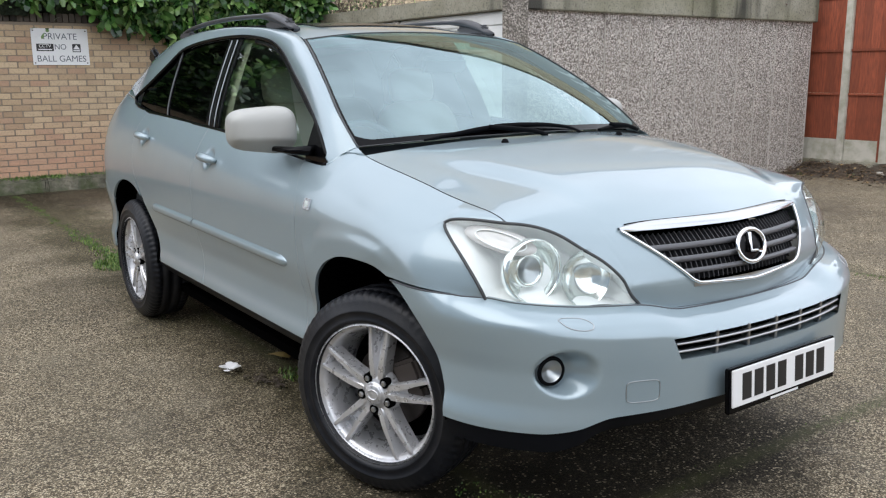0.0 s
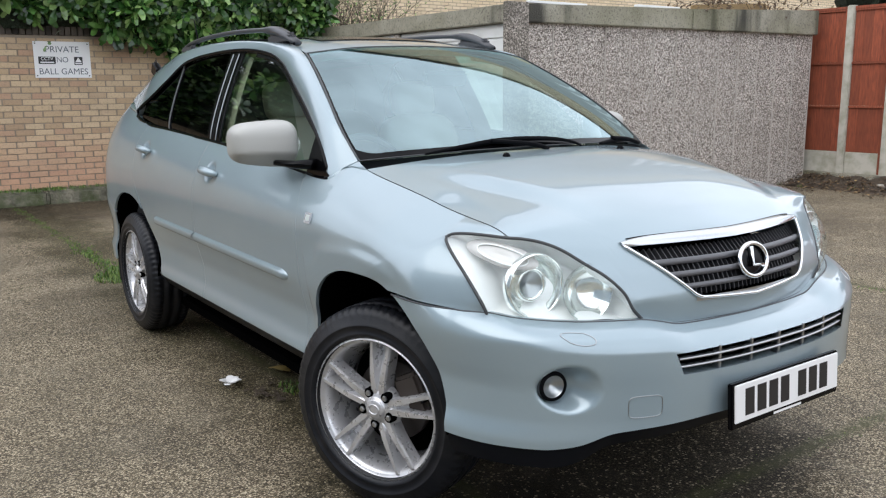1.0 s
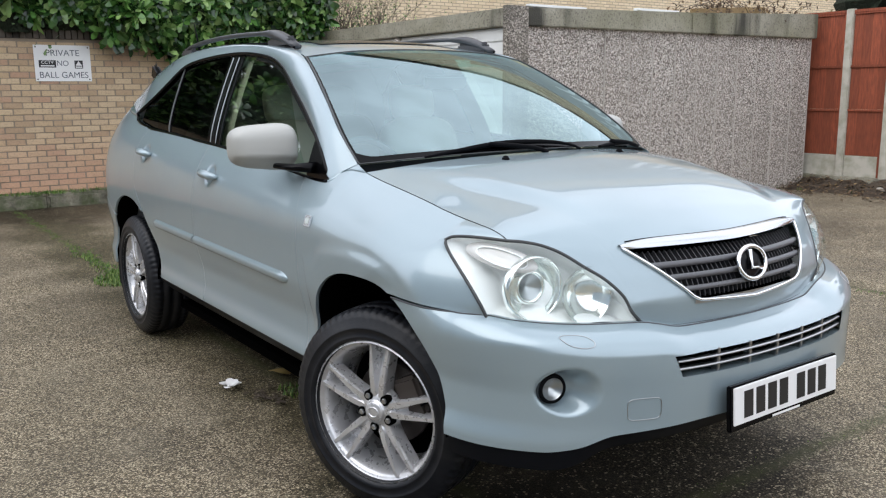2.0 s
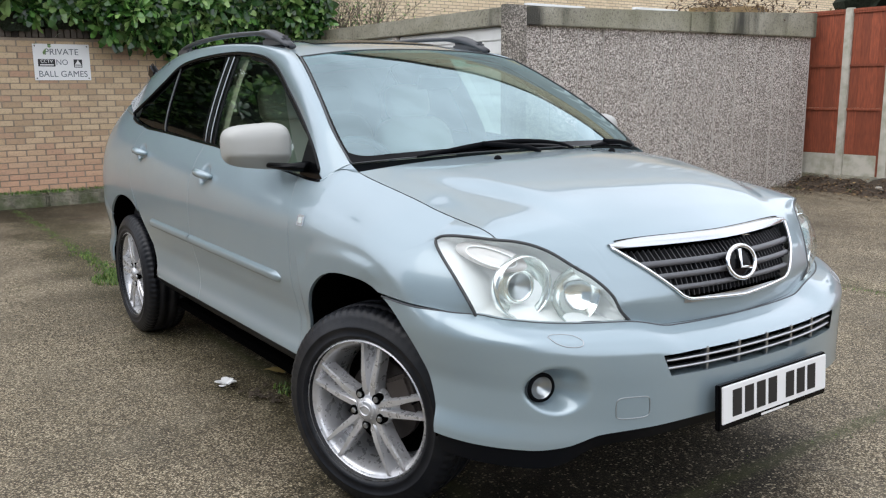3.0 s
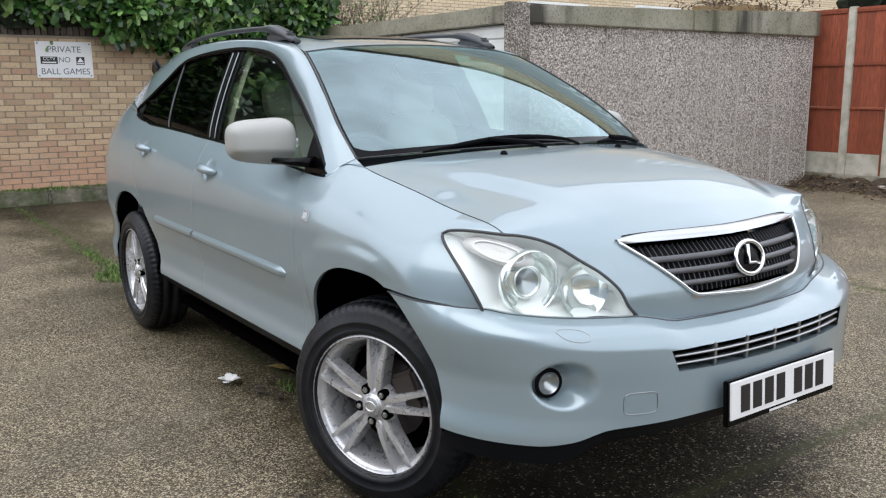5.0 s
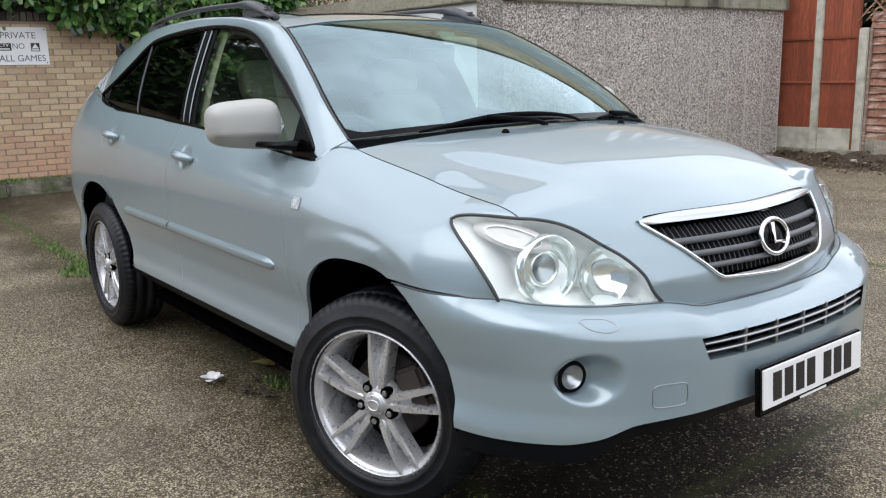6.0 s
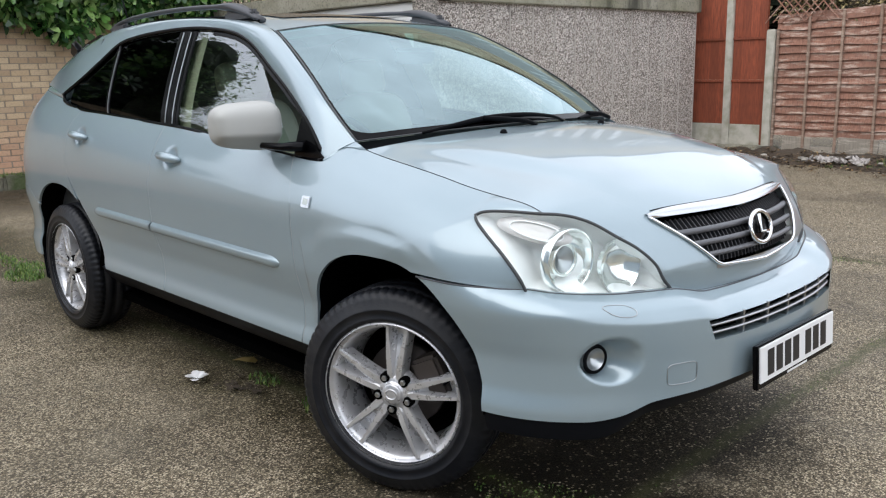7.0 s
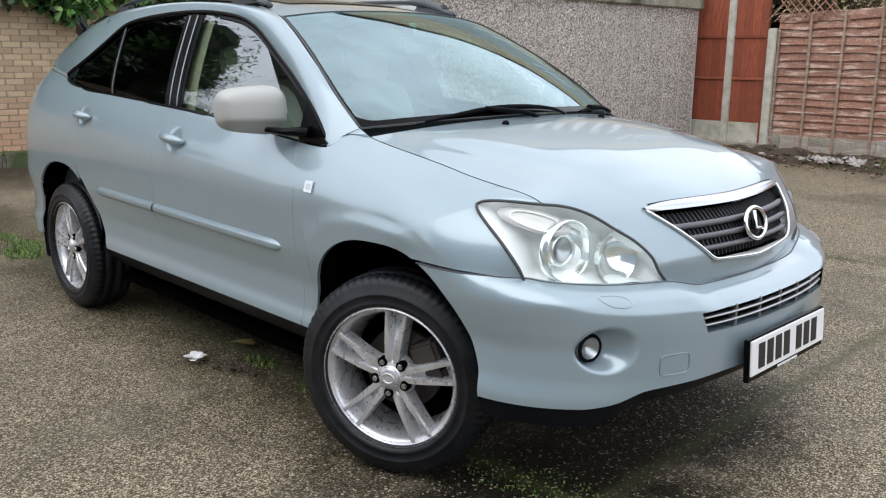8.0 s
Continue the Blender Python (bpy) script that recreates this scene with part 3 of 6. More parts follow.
lap = empty("brown_fence", "weathered brown lapped fence with bare patches", "fence")
x0, x1 = -3.565, -0.9
rnd = random.Random(4)
for k in range(16):
    z = 0.33 + 0.104 * k
    tilt = 0.05 * max(0, k - 12)
    slope = rnd.uniform(-0.0014, 0.0014)
    bm = bmesh.new()
    vs = []
    segs = 14
    for i in range(segs + 1):
        x = x0 + (x1 - x0) * i / segs
        sag = 0.006 * math.sin(i * 1.7 + k) + 0.035 * tilt * i + slope * (i - segs / 2)
        lo = z - 0.012 + 0.008 * noise.noise((x * 4, k * 3.1, 0)) + sag
        vs.append([bm.verts.new((x, FENCE_Y + dy, zz)) for dy, zz in ((-0.034, lo), (0.002, z + 0.118 + sag), (0.012, z + 0.118 + sag), (-0.022, lo - 0.001))])
    for i in range(segs):
        for j in range(4):
            bm.faces.new((vs[i][j], vs[i][(j + 1) % 4], vs[i + 1][(j + 1) % 4], vs[i + 1][j]))
    part("slat", bm, brown_wood, lap)
for x, top in ((-3.545, 1.80), (-3.095, 1.95), (-2.66, 2.01), (-2.17, 2.06), (-1.7, 2.08), (-1.2, 2.08)):
    part("stud", turned(box_bm(-0.018, -0.066, 0.12, 0.018, -0.036, top, 0.004), pose(x, FENCE_Y, 0, 0, 0.8 * math.sin(7 * x), 0)), stud_wood, lap)
for a, b, z in ((-3.40, -2.99, 0.125), (-2.975, -2.64, 0.15), (-2.62, -2.10, 0.14), (-2.08, -1.52, 0.16), (-1.50, -0.9, 0.145)):
    part("base_board", turned(box_bm(a, -0.020, z - 0.13, b, 0.0, z + 0.12, 0.004), pose(0, FENCE_Y - 0.028, 0, 0, 1.6 * math.sin(9 * a), 0)), grey_wood, lap)
fence_post(-0.85, 0.12, 2.1, "pale concrete fence post")

trellis = empty("trellis", "broken diamond trellis over the brown fence", "trellis")
for k in range(7):
    for s in (-1, 1):
        part("lath", turned(box_bm(-0.009, -0.004, -0.34, 0.009, 0.004, 0.34, 0.002), pose(-3.52 + 0.115 * k, FENCE_Y - 0.045 + 0.008 * s, 2.14 + 0.02 * math.sin(k * 3), 0, 42 * s, 0)), brown_wood, trellis)

# ---- kerb along the brick wall ----
kerb_mat = material("mossy_kerb", (0.2, 0.19, 0.15), 0.95)
v = place(kerb_mat)
tone = mix(kerb_mat, (0.26, 0.24, 0.18), (0.075, 0.072, 0.05), ramp(kerb_mat, noisy(kerb_mat, v, 5, 7, 0.7), [(0.35, (0, 0, 0)), (0.65, (1, 1, 1))]))
tone = mix(kerb_mat, tone, (0.06, 0.085, 0.025), ramp(kerb_mat, noisy(kerb_mat, v, 3.2, 6), [(0.42, (0, 0, 0)), (0.6, (0.85,) * 3)]))
finish(kerb_mat, tone, None, bump(kerb_mat, noisy(kerb_mat, v, 28, 7), 1.0, 0.02))
kerb = empty("kerb", "low mossy concrete kerb at the foot of the brick wall", "kerb", "", "structure")
y = -12.0
while y < 3.5:
    part("kerb_stone", turned(box_bm(WALL_X - 0.02, 0.004, -0.05, WALL_X + 0.205, 0.906, 0.170, 0.035), pose(0.006 * math.sin(y * 5), y, 0.004 * math.sin(y * 3))), kerb_mat, kerb)
    y += 0.91

# ---- house beyond the garages ----
def roof_tile_mat():
    m = material("dark_roof_felt", (0.10, 0.085, 0.075), 0.85)
    v = place(m)
    return finish(m, mix(m, (0.12, 0.10, 0.09), (0.06, 0.05, 0.045), noisy(m, v, 3, 6)), None, bump(m, noisy(m, v, 20), 0.5, 0.02))


house = empty("apartment_block", "pale brick block of flats standing beyond the garages", "apartment block")
brickwork = material("pale_brickwork", (0.5, 0.4, 0.3), 0.9)
bt = brickwork.node_tree.nodes.new("ShaderNodeTexBrick")
bt.inputs["Scale"].default_value = 1.0
bt.inputs["Brick Width"].default_value = 0.225
bt.inputs["Row Height"].default_value = 0.075
bt.inputs["Mortar Size"].default_value = 0.008
bt.inputs["Color1"].default_value = (0.58, 0.46, 0.30, 1)
bt.inputs["Color2"].default_value = (0.70, 0.57, 0.39, 1)
bt.inputs["Mortar"].default_value = (0.30, 0.25, 0.19, 1)
g = brickwork.node_tree.nodes.new("ShaderNodeNewGeometry")
sep = brickwork.node_tree.nodes.new("ShaderNodeSeparateXYZ")
com = brickwork.node_tree.nodes.new("ShaderNodeCombineXYZ")
join(brickwork, g.outputs["Position"], sep.inputs[0])
add = brickwork.node_tree.nodes.new("ShaderNodeMath")
join(brickwork, sep.outputs[0], add.inputs[0])
join(brickwork, sep.outputs[1], add.inputs[1])
join(brickwork, add.outputs[0], com.inputs[0])
join(brickwork, sep.outputs[2], com.inputs[1])
join(brickwork, com.outputs[0], bt.inputs["Vector"])
finish(brickwork, bt.outputs[0], None, bump(brickwork, bt.outputs[0], 0.4, 0.006))
HX, H_Y0, H_Y1, H_TOP = -14.5, 5.5, 44.0, 15.6
part("wall", box_bm(HX - 9, H_Y0, 0, HX, H_Y1, 6.4), brickwork, house, "pale yellow brickwork")
# unseen upper storeys; the grey band is added for the bonnet's reflection
reflected_grey = material("upper_grey", (0.36, 0.36, 0.34), 0.9)
v = place(reflected_grey)
finish(reflected_grey, mix(reflected_grey, (0.33, 0.335, 0.32), (0.46, 0.455, 0.43), noisy(reflected_grey, v, 0.9, 6)))
part("upper_wall", box_bm(HX - 9, H_Y0, 6.4, HX, H_Y1, 12.4), reflected_grey, house, "unseen middle storeys, made grey for the reflection on the bonnet")
part("top_wall", box_bm(HX - 9, H_Y0, 12.4, HX, H_Y1, H_TOP), brickwork, house, "pale yellow brickwork")
part("roof", box_bm(HX - 9.4, H_Y0 - 0.4, H_TOP, HX + 0.30, H_Y1 + 0.4, H_TOP + 0.28), roof_tile_mat(), house, "dark flat roof with projecting eaves")
# unseen pale windows, placed so that the bonnet mirrors light streaks
pale_pane = material("streak_pane", (0.72, 0.73, 0.72), 0.25)
for floor, first, count in ((2, 18.0, 5), (3, 25.0, 4)):
    z0 = 1.05 + 2.75 * floor
    for k in range(count):
        y0 = first + 1.25 * k
        w = part("window", box_bm(HX - 0.02, y0, z0, HX + 0.03, y0 + 0.34, z0 + 1.9), pale_pane, house, "unseen narrow pale window, added for light streaks on the bonnet")
        for a, e, z1, z2 in ((y0 - 0.06, y0 + 0.40, z0 - 0.07, z0), (y0 - 0.06, y0 + 0.40, z0 + 1.9, z0 + 1.97), (y0 - 0.06, y0, z0, z0 + 1.9), (y0 + 0.34, y0 + 0.40, z0, z0 + 1.9)):
            part("window_frame", box_bm(HX + 0.005, a, z1, HX + 0.07, e, z2), white_paint, w)

# white edging left lying on the garage's roof edge
for y0, y1 in ((4.02, 4.88), (5.72, 6.48)):
    z = 2.275 + 0.06 * (y0 - 3.72) / 2.88 + 0.012
    tagged(part("roof_edging", box_bm(-4.93, y0, z, -4.86, y1, z + 0.028, 0.004), white_paint), "white plastic edging strip on the garage beam", "edging strip", "edging strips")

unseen_wall_mat = material("reflected_grey", (0.2, 0.22, 0.25), 0.9)
v = place(unseen_wall_mat)
finish(unseen_wall_mat, mix(unseen_wall_mat, (0.22, 0.28, 0.34), (0.14, 0.185, 0.23), noisy(unseen_wall_mat, v, 2, 6)))
# ---- plain closing walls of the yard behind and beside the camera ----
# unseen; height and blue-grey are set to darken and tint the car's flank
tagged(mesh_object("wall_south", *box_data(-7.0, -12.2, 0, 16, -12.0, 8.5), unseen_wall_mat), "unseen blue-grey wall, added to shape reflections on the car", "wall", "", "structure")
tagged(mesh_object("wall_east", *box_data(16, -12.2, 0, 16.2, 16, 2.4), brickwork), "plain brick wall that closes the yard", "wall", "", "structure")
tagged(mesh_object("wall_north", *box_data(-0.8, FENCE_Y, 0, 16, FENCE_Y + 0.1, 1.9), brown_wood), "plain brown fence that closes the yard", "fence", "", "structure")


# ---- the car ----
car = empty("car", "silver five-door family car parked on the worn yard, front wheels turned", "car")


def front_arch(u):
    """The edge of the front wheel opening, from its foot behind the wheel forwards."""
    a = math.pi - u * math.pi
    c, s = math.cos(a), math.sin(a)
    n = 2.7 if c < 0 else 2.0
    return np.array(((0.402 if c < 0 else 0.408) * math.copysign(abs(c) ** (2 / n), c), 0.40 + 0.413 * s ** (2 / n)))


def rear_arch(u):
    a = math.pi * u
    c, s = math.cos(a), math.sin(a)
    return np.array((AXLE_R + 0.425 * math.copysign(abs(c) ** 0.9, c), 0.40 + 0.42 * s ** 0.9))


def on_side(sgn, f, cup=None):
    """Lays a flat patch on the body's side; a cup is hollowed behind the door handle."""
    def skin(u, w):
        x, z = f(u, w)
        y = side_y(x, z)
        if cup:
            y -= 0.015 * (1 - ease(math.hypot((x - cup[0]) / 0.060, (z - cup[1]) / 0.050), 0.30, 1.0))
        return (x, sgn * y, z)
    return skin


DOOR_F = [(-0.476, 0.425), (-0.478, 0.56), (-0.487, 0.70), (-0.493, 0.84), (-0.497, 0.92), (-0.53, 1.0), (-0.585, 1.085)]
DOOR_M = [(-1.555, 0.425), (-1.585, 0.60), (-1.602, 0.75), (-1.606, 0.90), (-1.60, 1.05), (-1.585, 1.166)]
DOOR_R = [(-2.20, 0.425), (-2.29, 0.58), (-2.36, 0.69), (-2.46, 0.79), (-2.555, 0.90), (-2.59, 1.02), (-2.575, 1.13), (-2.50, 1.203)]


def bonnet_half(s):
    return tab(s, [(0, 0.732), (0.2, 0.729), (0.677, 0.727), (1.0, 0.727)])


def hood_end(y):
    return tab(abs(y), [(0, 1.0), (0.43, 1.0), (0.452, 0.98), (0.478, 0.908), (0.555, 0.833), (0.64, 0.744), (0.727, 0.677)])


def lamp_edges():
    """Upper and outer edges of the right headlamp, y taken positive."""
    along = [hood(hood_end(y), y) for y in (0.727, 0.685, 0.64, 0.60, 0.555, 0.515, 0.478, 0.458, 0.425)]
    top = spline([(0.320, 0.813, 0.971), (0.340, 0.801, 0.981), (0.395, 0.773, 0.985)] + [(p.x - 0.002, p.y, p.z - 0.004) for p in along])
    side = spline([(0.508, 0.806, 0.771), (0.494, 0.818, 0.808), (0.437, 0.824, 0.868), (0.360, 0.821, 0.928), (0.329, 0.818, 0.957), (0.320, 0.813, 0.971)])
    return top, side


def build_side(sgn):
    gap = 0.0035
    # front wing, from the wheel opening out to door, bonnet, headlamp and bumper
    split = 0.61
    rim = chain((0.15, line([(-0.402, 0.425), tuple(front_arch(0.04))])), (0.85, lambda u: front_arch(0.04 + u * (split - 0.04))))
    edge = chain((0.65, spline([(x + gap, z) for x, z in DOOR_F])), (0.18, spline([(-0.58, 1.085), (-0.47, 1.078), (-0.40, 1.083), (-0.36, 1.125)])), (0.10, line([(-0.36, 1.125), (-0.28, 1.14)])),
                 (0.56, spline([(-0.28, 1.14), (0, 1.085), (0.15, 1.050), (0.30, 1.005)])), (0.09, line([(0.30, 1.005), (0.316, 0.973)])), (0.27, line([(0.316, 0.973), (0.41, 0.875), (0.50, 0.79)])))
    a0, a1, a2 = 0.93 / 1.85, 1.49 / 1.85, 1.58 / 1.85
    lamp_top, lamp_side = lamp_edges()
    tip = 0.462

    def seam(s):
        p = hood(s, bonnet_half(s) + 0.003)
        return Vector((p.x, p.y, p.z - 0.001))

    def target(u):
        if u < a1:
            return seam(tip * max(u - a0, 0) / (a1 - a0))
        if u < a2:
            return seam(tip).lerp(Vector(lamp_top(0)), (u - a1) / (a2 - a1))
        return Vector(lamp_side(1 - (u - a2) / (1 - a2)))

    def shift(u):
        e = edge(max(u, a0))
        return (target(max(u, a0)) - Vector((e[0], side_y(*e), e[1]))) * ease(u, a0 - 0.05, a0)
    fine = [shift(k / 170) for k in range(171)]
    soft_shift = [sum((fine[min(max(k + d, 0), 170)] for d in range(-14, 15)), Vector()) / 29 for k in range(171)]

    def wing(u, w):
        q = (1 - w) * rim(u) + w * edge(u)
        k = int(round(u * 170))
        p = Vector((q[0], side_y(*q), q[1])) + soft_shift[k] * w ** 2.5 + (fine[k] - soft_shift[k]) * w ** 9
        p.y += 0.010 * (1 - ease(w, 0.21, 0.41)) * ease(u, 0.10, 0.34) * (1 - ease(u, 0.80, 0.97))
        return (p.x, sgn * p.y, p.z)
    skin = sheet("front_wing", wing, 170, 40, paint, car)

    # fillet that carries the wing up to the foot of the roof pillar
    heel, crown, toe = Vector((-0.415, 0.806, 1.087)), Vector((-0.370, 0.766, 1.125)), Vector((-0.323, 0.734, 1.1450))

    def foot(u, w):
        a = (1 - u) ** 2 * heel + 2 * u * (1 - u) * crown + u * u * toe
        x, y, z = wing(0.4215 + 0.0845 * u, 1)
        p = a.lerp(Vector((x, abs(y), z)), w)
        p.y += 0.003 * math.sin(math.pi * w)
        return (p.x, sgn * p.y, p.z + 0.003 * math.sin(math.pi * w))
    sheet("pillar_foot", foot, 20, 8, paint, skin, "", 0)
    tube("bonnet_gap", [(lambda p: (p.x, sgn * (p.y - 0.0015), p.z - 0.0045))(seam(0.01 + 0.66 * k / 40)) for k in range(41)], 0.0045, joint_grey, skin, "", 6)
    sheet("wing_tip", lambda u, w: (lambda p: (p.x, sgn * p.y, p.z + 0.008 * math.sin(math.pi * w) * (1 - u)))(seam(tip + (0.677 - tip) * u).lerp(Vector(lamp_top(0.285 * u)), w)), 30, 8, paint, skin, "", 0.01)
    # doors
    cut = lambda pts, d: spline([(x + d, z) for x, z in pts])
    bottom = line([(-1.555 + gap, 0.425), (-0.476 - gap, 0.425)])
    top = spline([(-1.585 + gap, 1.158), (-1.425, 1.15), (-1.0, 1.115), (-0.585 - gap, 1.080)])
    d = sheet("front_door", on_side(sgn, coons(bottom, top, cut(DOOR_M, gap), cut(DOOR_F, -gap)), (-1.43, 1.033)), 110, 72, paint, car)
    door_fittings(d, sgn, -1.43, 1.036, -1.594, -0.588, "front")
    bottom = line([(-2.20 + gap, 0.425), (-1.555 - gap, 0.425)])
    top = spline([(-2.50 + gap, 1.203), (-2.217, 1.190), (-1.80, 1.167), (-1.585 - gap, 1.158)])
    d = sheet("rear_door", on_side(sgn, coons(bottom, top, cut(DOOR_R, gap), cut(DOOR_M, -gap)), (-2.41, 1.082)), 100, 72, paint, car)
    door_fittings(d, sgn, -2.41, 1.085, -2.235, -1.608, "rear")
    # rear quarter over the wheel, and its bumper end
    arch = lambda u: rear_arch(0.31 + 0.47 * u)
    low = spline([tuple(rear_arch(0.31)), (-2.555, 0.90), (-2.59, 1.02), (-2.575, 1.13), (-2.50, 1.203)])
    top = spline([(-2.50 - gap, 1.203), (-2.82, 1.262), (-3.2, 1.30), (-3.595, 1.33)])
    tail = line([(-3.715, 0.78), (-3.695, 1.0), (-3.595, 1.33)])
    bottom = chain((0.55, arch), (0.45, line([tuple(rear_arch(0.78)), (-3.2, 0.76), (-3.715, 0.78)])))
    sheet("rear_quarter", on_side(sgn, coons(bottom, top, low, tail)), 70, 40, paint, car)
    bottom = line([(-3.14, 0.36), (-3.4, 0.36), (-3.735, 0.38)])
    top = line([tuple(rear_arch(0.785)), (-3.2, 0.755), (-3.735, 0.775)])
    front = spline([(-3.14, 0.36), (-3.135, 0.50), (-3.09, 0.64), tuple(rear_arch(0.785))])
    back = line([(-3.735, 0.38), (-3.75, 0.6), (-3.735, 0.775)])
    sheet("rear_bumper_end", on_side(sgn, coons(bottom, top, front, back)), 30, 20, paint, car)
    # pale tubes in the door gaps paint the light caught by the edges
    for pts in (DOOR_F, DOOR_M, DOOR_R):
        f = spline(pts)
        tube("door_edge_line", [(lambda r: (r[0], sgn * (side_y(*r) - 0.0035), r[1]))(f(k / 30)) for k in range(31)], 0.0036, edge_glint, car, "", 6)
    # black rocker under the doors
    sheet("rocker_panel", lambda u, w: (-2.30 + u * 1.89, sgn * (0.880 - 0.045 * w - 0.05 * w * w), 0.425 - 0.005 - 0.105 * w), 20, 6, sill_plastic, car, "black plastic sill", 0.03)
    # lip and liner of the wheel openings
    for name, arch, x0 in (("wheel_arch_liner", front_arch, 0.0), ("wheel_arch_liner", rear_arch, AXLE_R)):
        def liner(u, w, arch=arch):
            q = arch(u)
            y = side_y(q[0], q[1]) - 0.006
            return (q[0], sgn * (y - w * (y - 0.42)), q[1] + 0.03 * w)
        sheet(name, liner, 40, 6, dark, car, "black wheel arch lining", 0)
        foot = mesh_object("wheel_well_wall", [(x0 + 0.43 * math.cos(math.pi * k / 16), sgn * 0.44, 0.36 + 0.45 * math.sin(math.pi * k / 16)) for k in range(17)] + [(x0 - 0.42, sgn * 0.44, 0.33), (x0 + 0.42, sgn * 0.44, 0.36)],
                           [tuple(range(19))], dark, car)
    part("mud_flap", turned(box_bm(-0.012, -0.075, -0.10, 0.012, 0.075, 0.10, 0.008), pose(-3.155, sgn * 0.80, 0.31, 0, -8, 0)), sill_plastic, car, "black mud flap behind the rear wheel")
    for x0, z1 in ((-0.41, 0.45),):
        mesh_object("wheel_well_wall", *box_data(x0 - 0.01, sgn * 0.42, 0.22, x0 + 0.01, sgn * 0.84, z1), dark, car)


def door_fittings(door, sgn, hx, hz, m0, m1, which):
    """Pull handle over its cup, and the rubbing strip."""
    pts, rad = [], []
    for k in range(15):
        u = k / 14
        x = hx - 0.095 + 0.19 * u
        z = hz + 0.006 * math.sin(math.pi * u) - 0.012 * (u - 0.5)
        pts.append((x, sgn * (side_y(x, z) + 0.004 + 0.030 * math.sin(math.pi * u) ** 0.6), z))
        rad.append(0.008 + 0.012 * math.sin(math.pi * u) ** 0.4)
    tube("door_handle", pts, rad, paint, door, "silver pull handle", 10)

    def strip(u, w):
        end = min(1, 14 * u if which == "rear" else 1) * min(1, 22 * (1 - u) if which == "front" else 1)
        x = m0 + (m1 - m0) * u
        half = 0.0235 * (0.25 + 0.75 * end ** 0.5)
        z = 0.722 - 0.020 * (x + 2.235) / 1.65 + (w - 0.5) * 2 * half
        t = abs(2 * w - 1)
        return (x, sgn * (side_y(x, z) + 0.0165 * (1 - t ** 3.2) * (0.05 + 0.95 * end ** 0.5)), z)
    sheet("rubbing_strip", strip, 60, 14, paint, door, "", 0)


for sgn in (-1, 1):
    build_side(sgn)


# front bumper: one skin round the nose
def bumper_low(y):
    return tab(abs(y), [(0, 0.482), (0.27, 0.480), (0.42, 0.472), (0.58, 0.462), (0.68, 0.426), (0.75, 0.415), (0.88, 0.415)])


FOG = (0.688, 0.590)


def bumper_row(w):
    rows = []
    for k in range(60):
        t = k / 59
        if t < 0.22:
            z = bumper_low(0.87) + (bumper_top(0.85) - bumper_low(0.87)) * w
            s = (z - 0.40) / 0.413
            x0 = 0.408 * math.sqrt(max(0.0, 1 - s * s)) if z > 0.41 else 0.408
            x1 = 0.44
            x = x0 + (x1 - x0) * t / 0.22
            y = side_y(x, z)
            rows.append((x, y, z))
            a0 = math.atan2(side_y(0.44, z), 0.44 - MID_F)
        else:
            a = a0 * (1 - (t - 0.22) / 0.78)
            y = 0.8 * math.sin(a)
            for _ in range(3):
                z = bumper_low(y) + (bumper_top(y) - bumper_low(y)) * w
                x, y = round_nose(a, z)
            rows.append((x, y, z))
    return spline(rows)


NV = 56
rows = [bumper_row(j / NV) for j in range(NV + 1)]


def bumper(u, w):
    r = rows[int(round(w * NV))]
    t = 1 - abs(2 * u - 1)
    p = r(t)
    s = -1 if u < 0.5 else 1
    x, y, z = p
    d = math.hypot(y - FOG[0], z - FOG[1]) / 0.070
    if d < 1:
        x -= 0.075 * ease(1 - d, 0, 0.45)
    return (x, s * y, z)


front_bumper = sheet("front_bumper", bumper, 200, NV, paint, car, "silver front bumper with lower air slot", 0.02)


def cut_hole(ob, polygon, front):
    """Opens a polygon, given in y and z, through the forward-facing skin of a panel."""
    bm = bmesh.new()
    bm.from_mesh(ob.data)
    n = len(polygon)
    for k in range(n):
        (y0, z0), (y1, z1) = polygon[k], polygon[(k + 1) % n]
        near = [f for f in bm.faces if f.calc_center_median().x > front]
        geom = list({e for f in near for e in f.edges} | {w for f in near for w in f.verts}) + near
        bmesh.ops.bisect_plane(bm, geom=geom, plane_co=(0, y0, z0), plane_no=(0, z1 - z0, -(y1 - y0)))
    out = []
    for f in bm.faces:
        c = f.calc_center_median()
        inside = all((c.y - polygon[k][0]) * (polygon[(k + 1) % n][1] - polygon[k][1]) - (c.z - polygon[k][1]) * (polygon[(k + 1) % n][0] - polygon[k][0]) < 0 for k in range(n))
        if inside and c.x > front:
            out.append(f)
    bmesh.ops.delete(bm, geom=out, context="FACES")
    bm.to_mesh(ob.data)
    bm.free()
    ob.data.polygons.foreach_set("use_smooth", [True] * len(ob.data.polygons))


SLOT = [(-0.395, 0.612), (0.395, 0.612), (0.42, 0.674), (-0.42, 0.674)]
cut_hole(front_bumper, SLOT, 0.7)


def nose_at(y, z, out=0.0):
    """The point of the bumper's skin at y and z."""
    a = math.atan2(abs(y), 0.6)
    for _ in range(30):
        x, q = round_nose(a, z)
        a += (abs(y) - q) * 1.1
    return Vector((x + out, y, z))


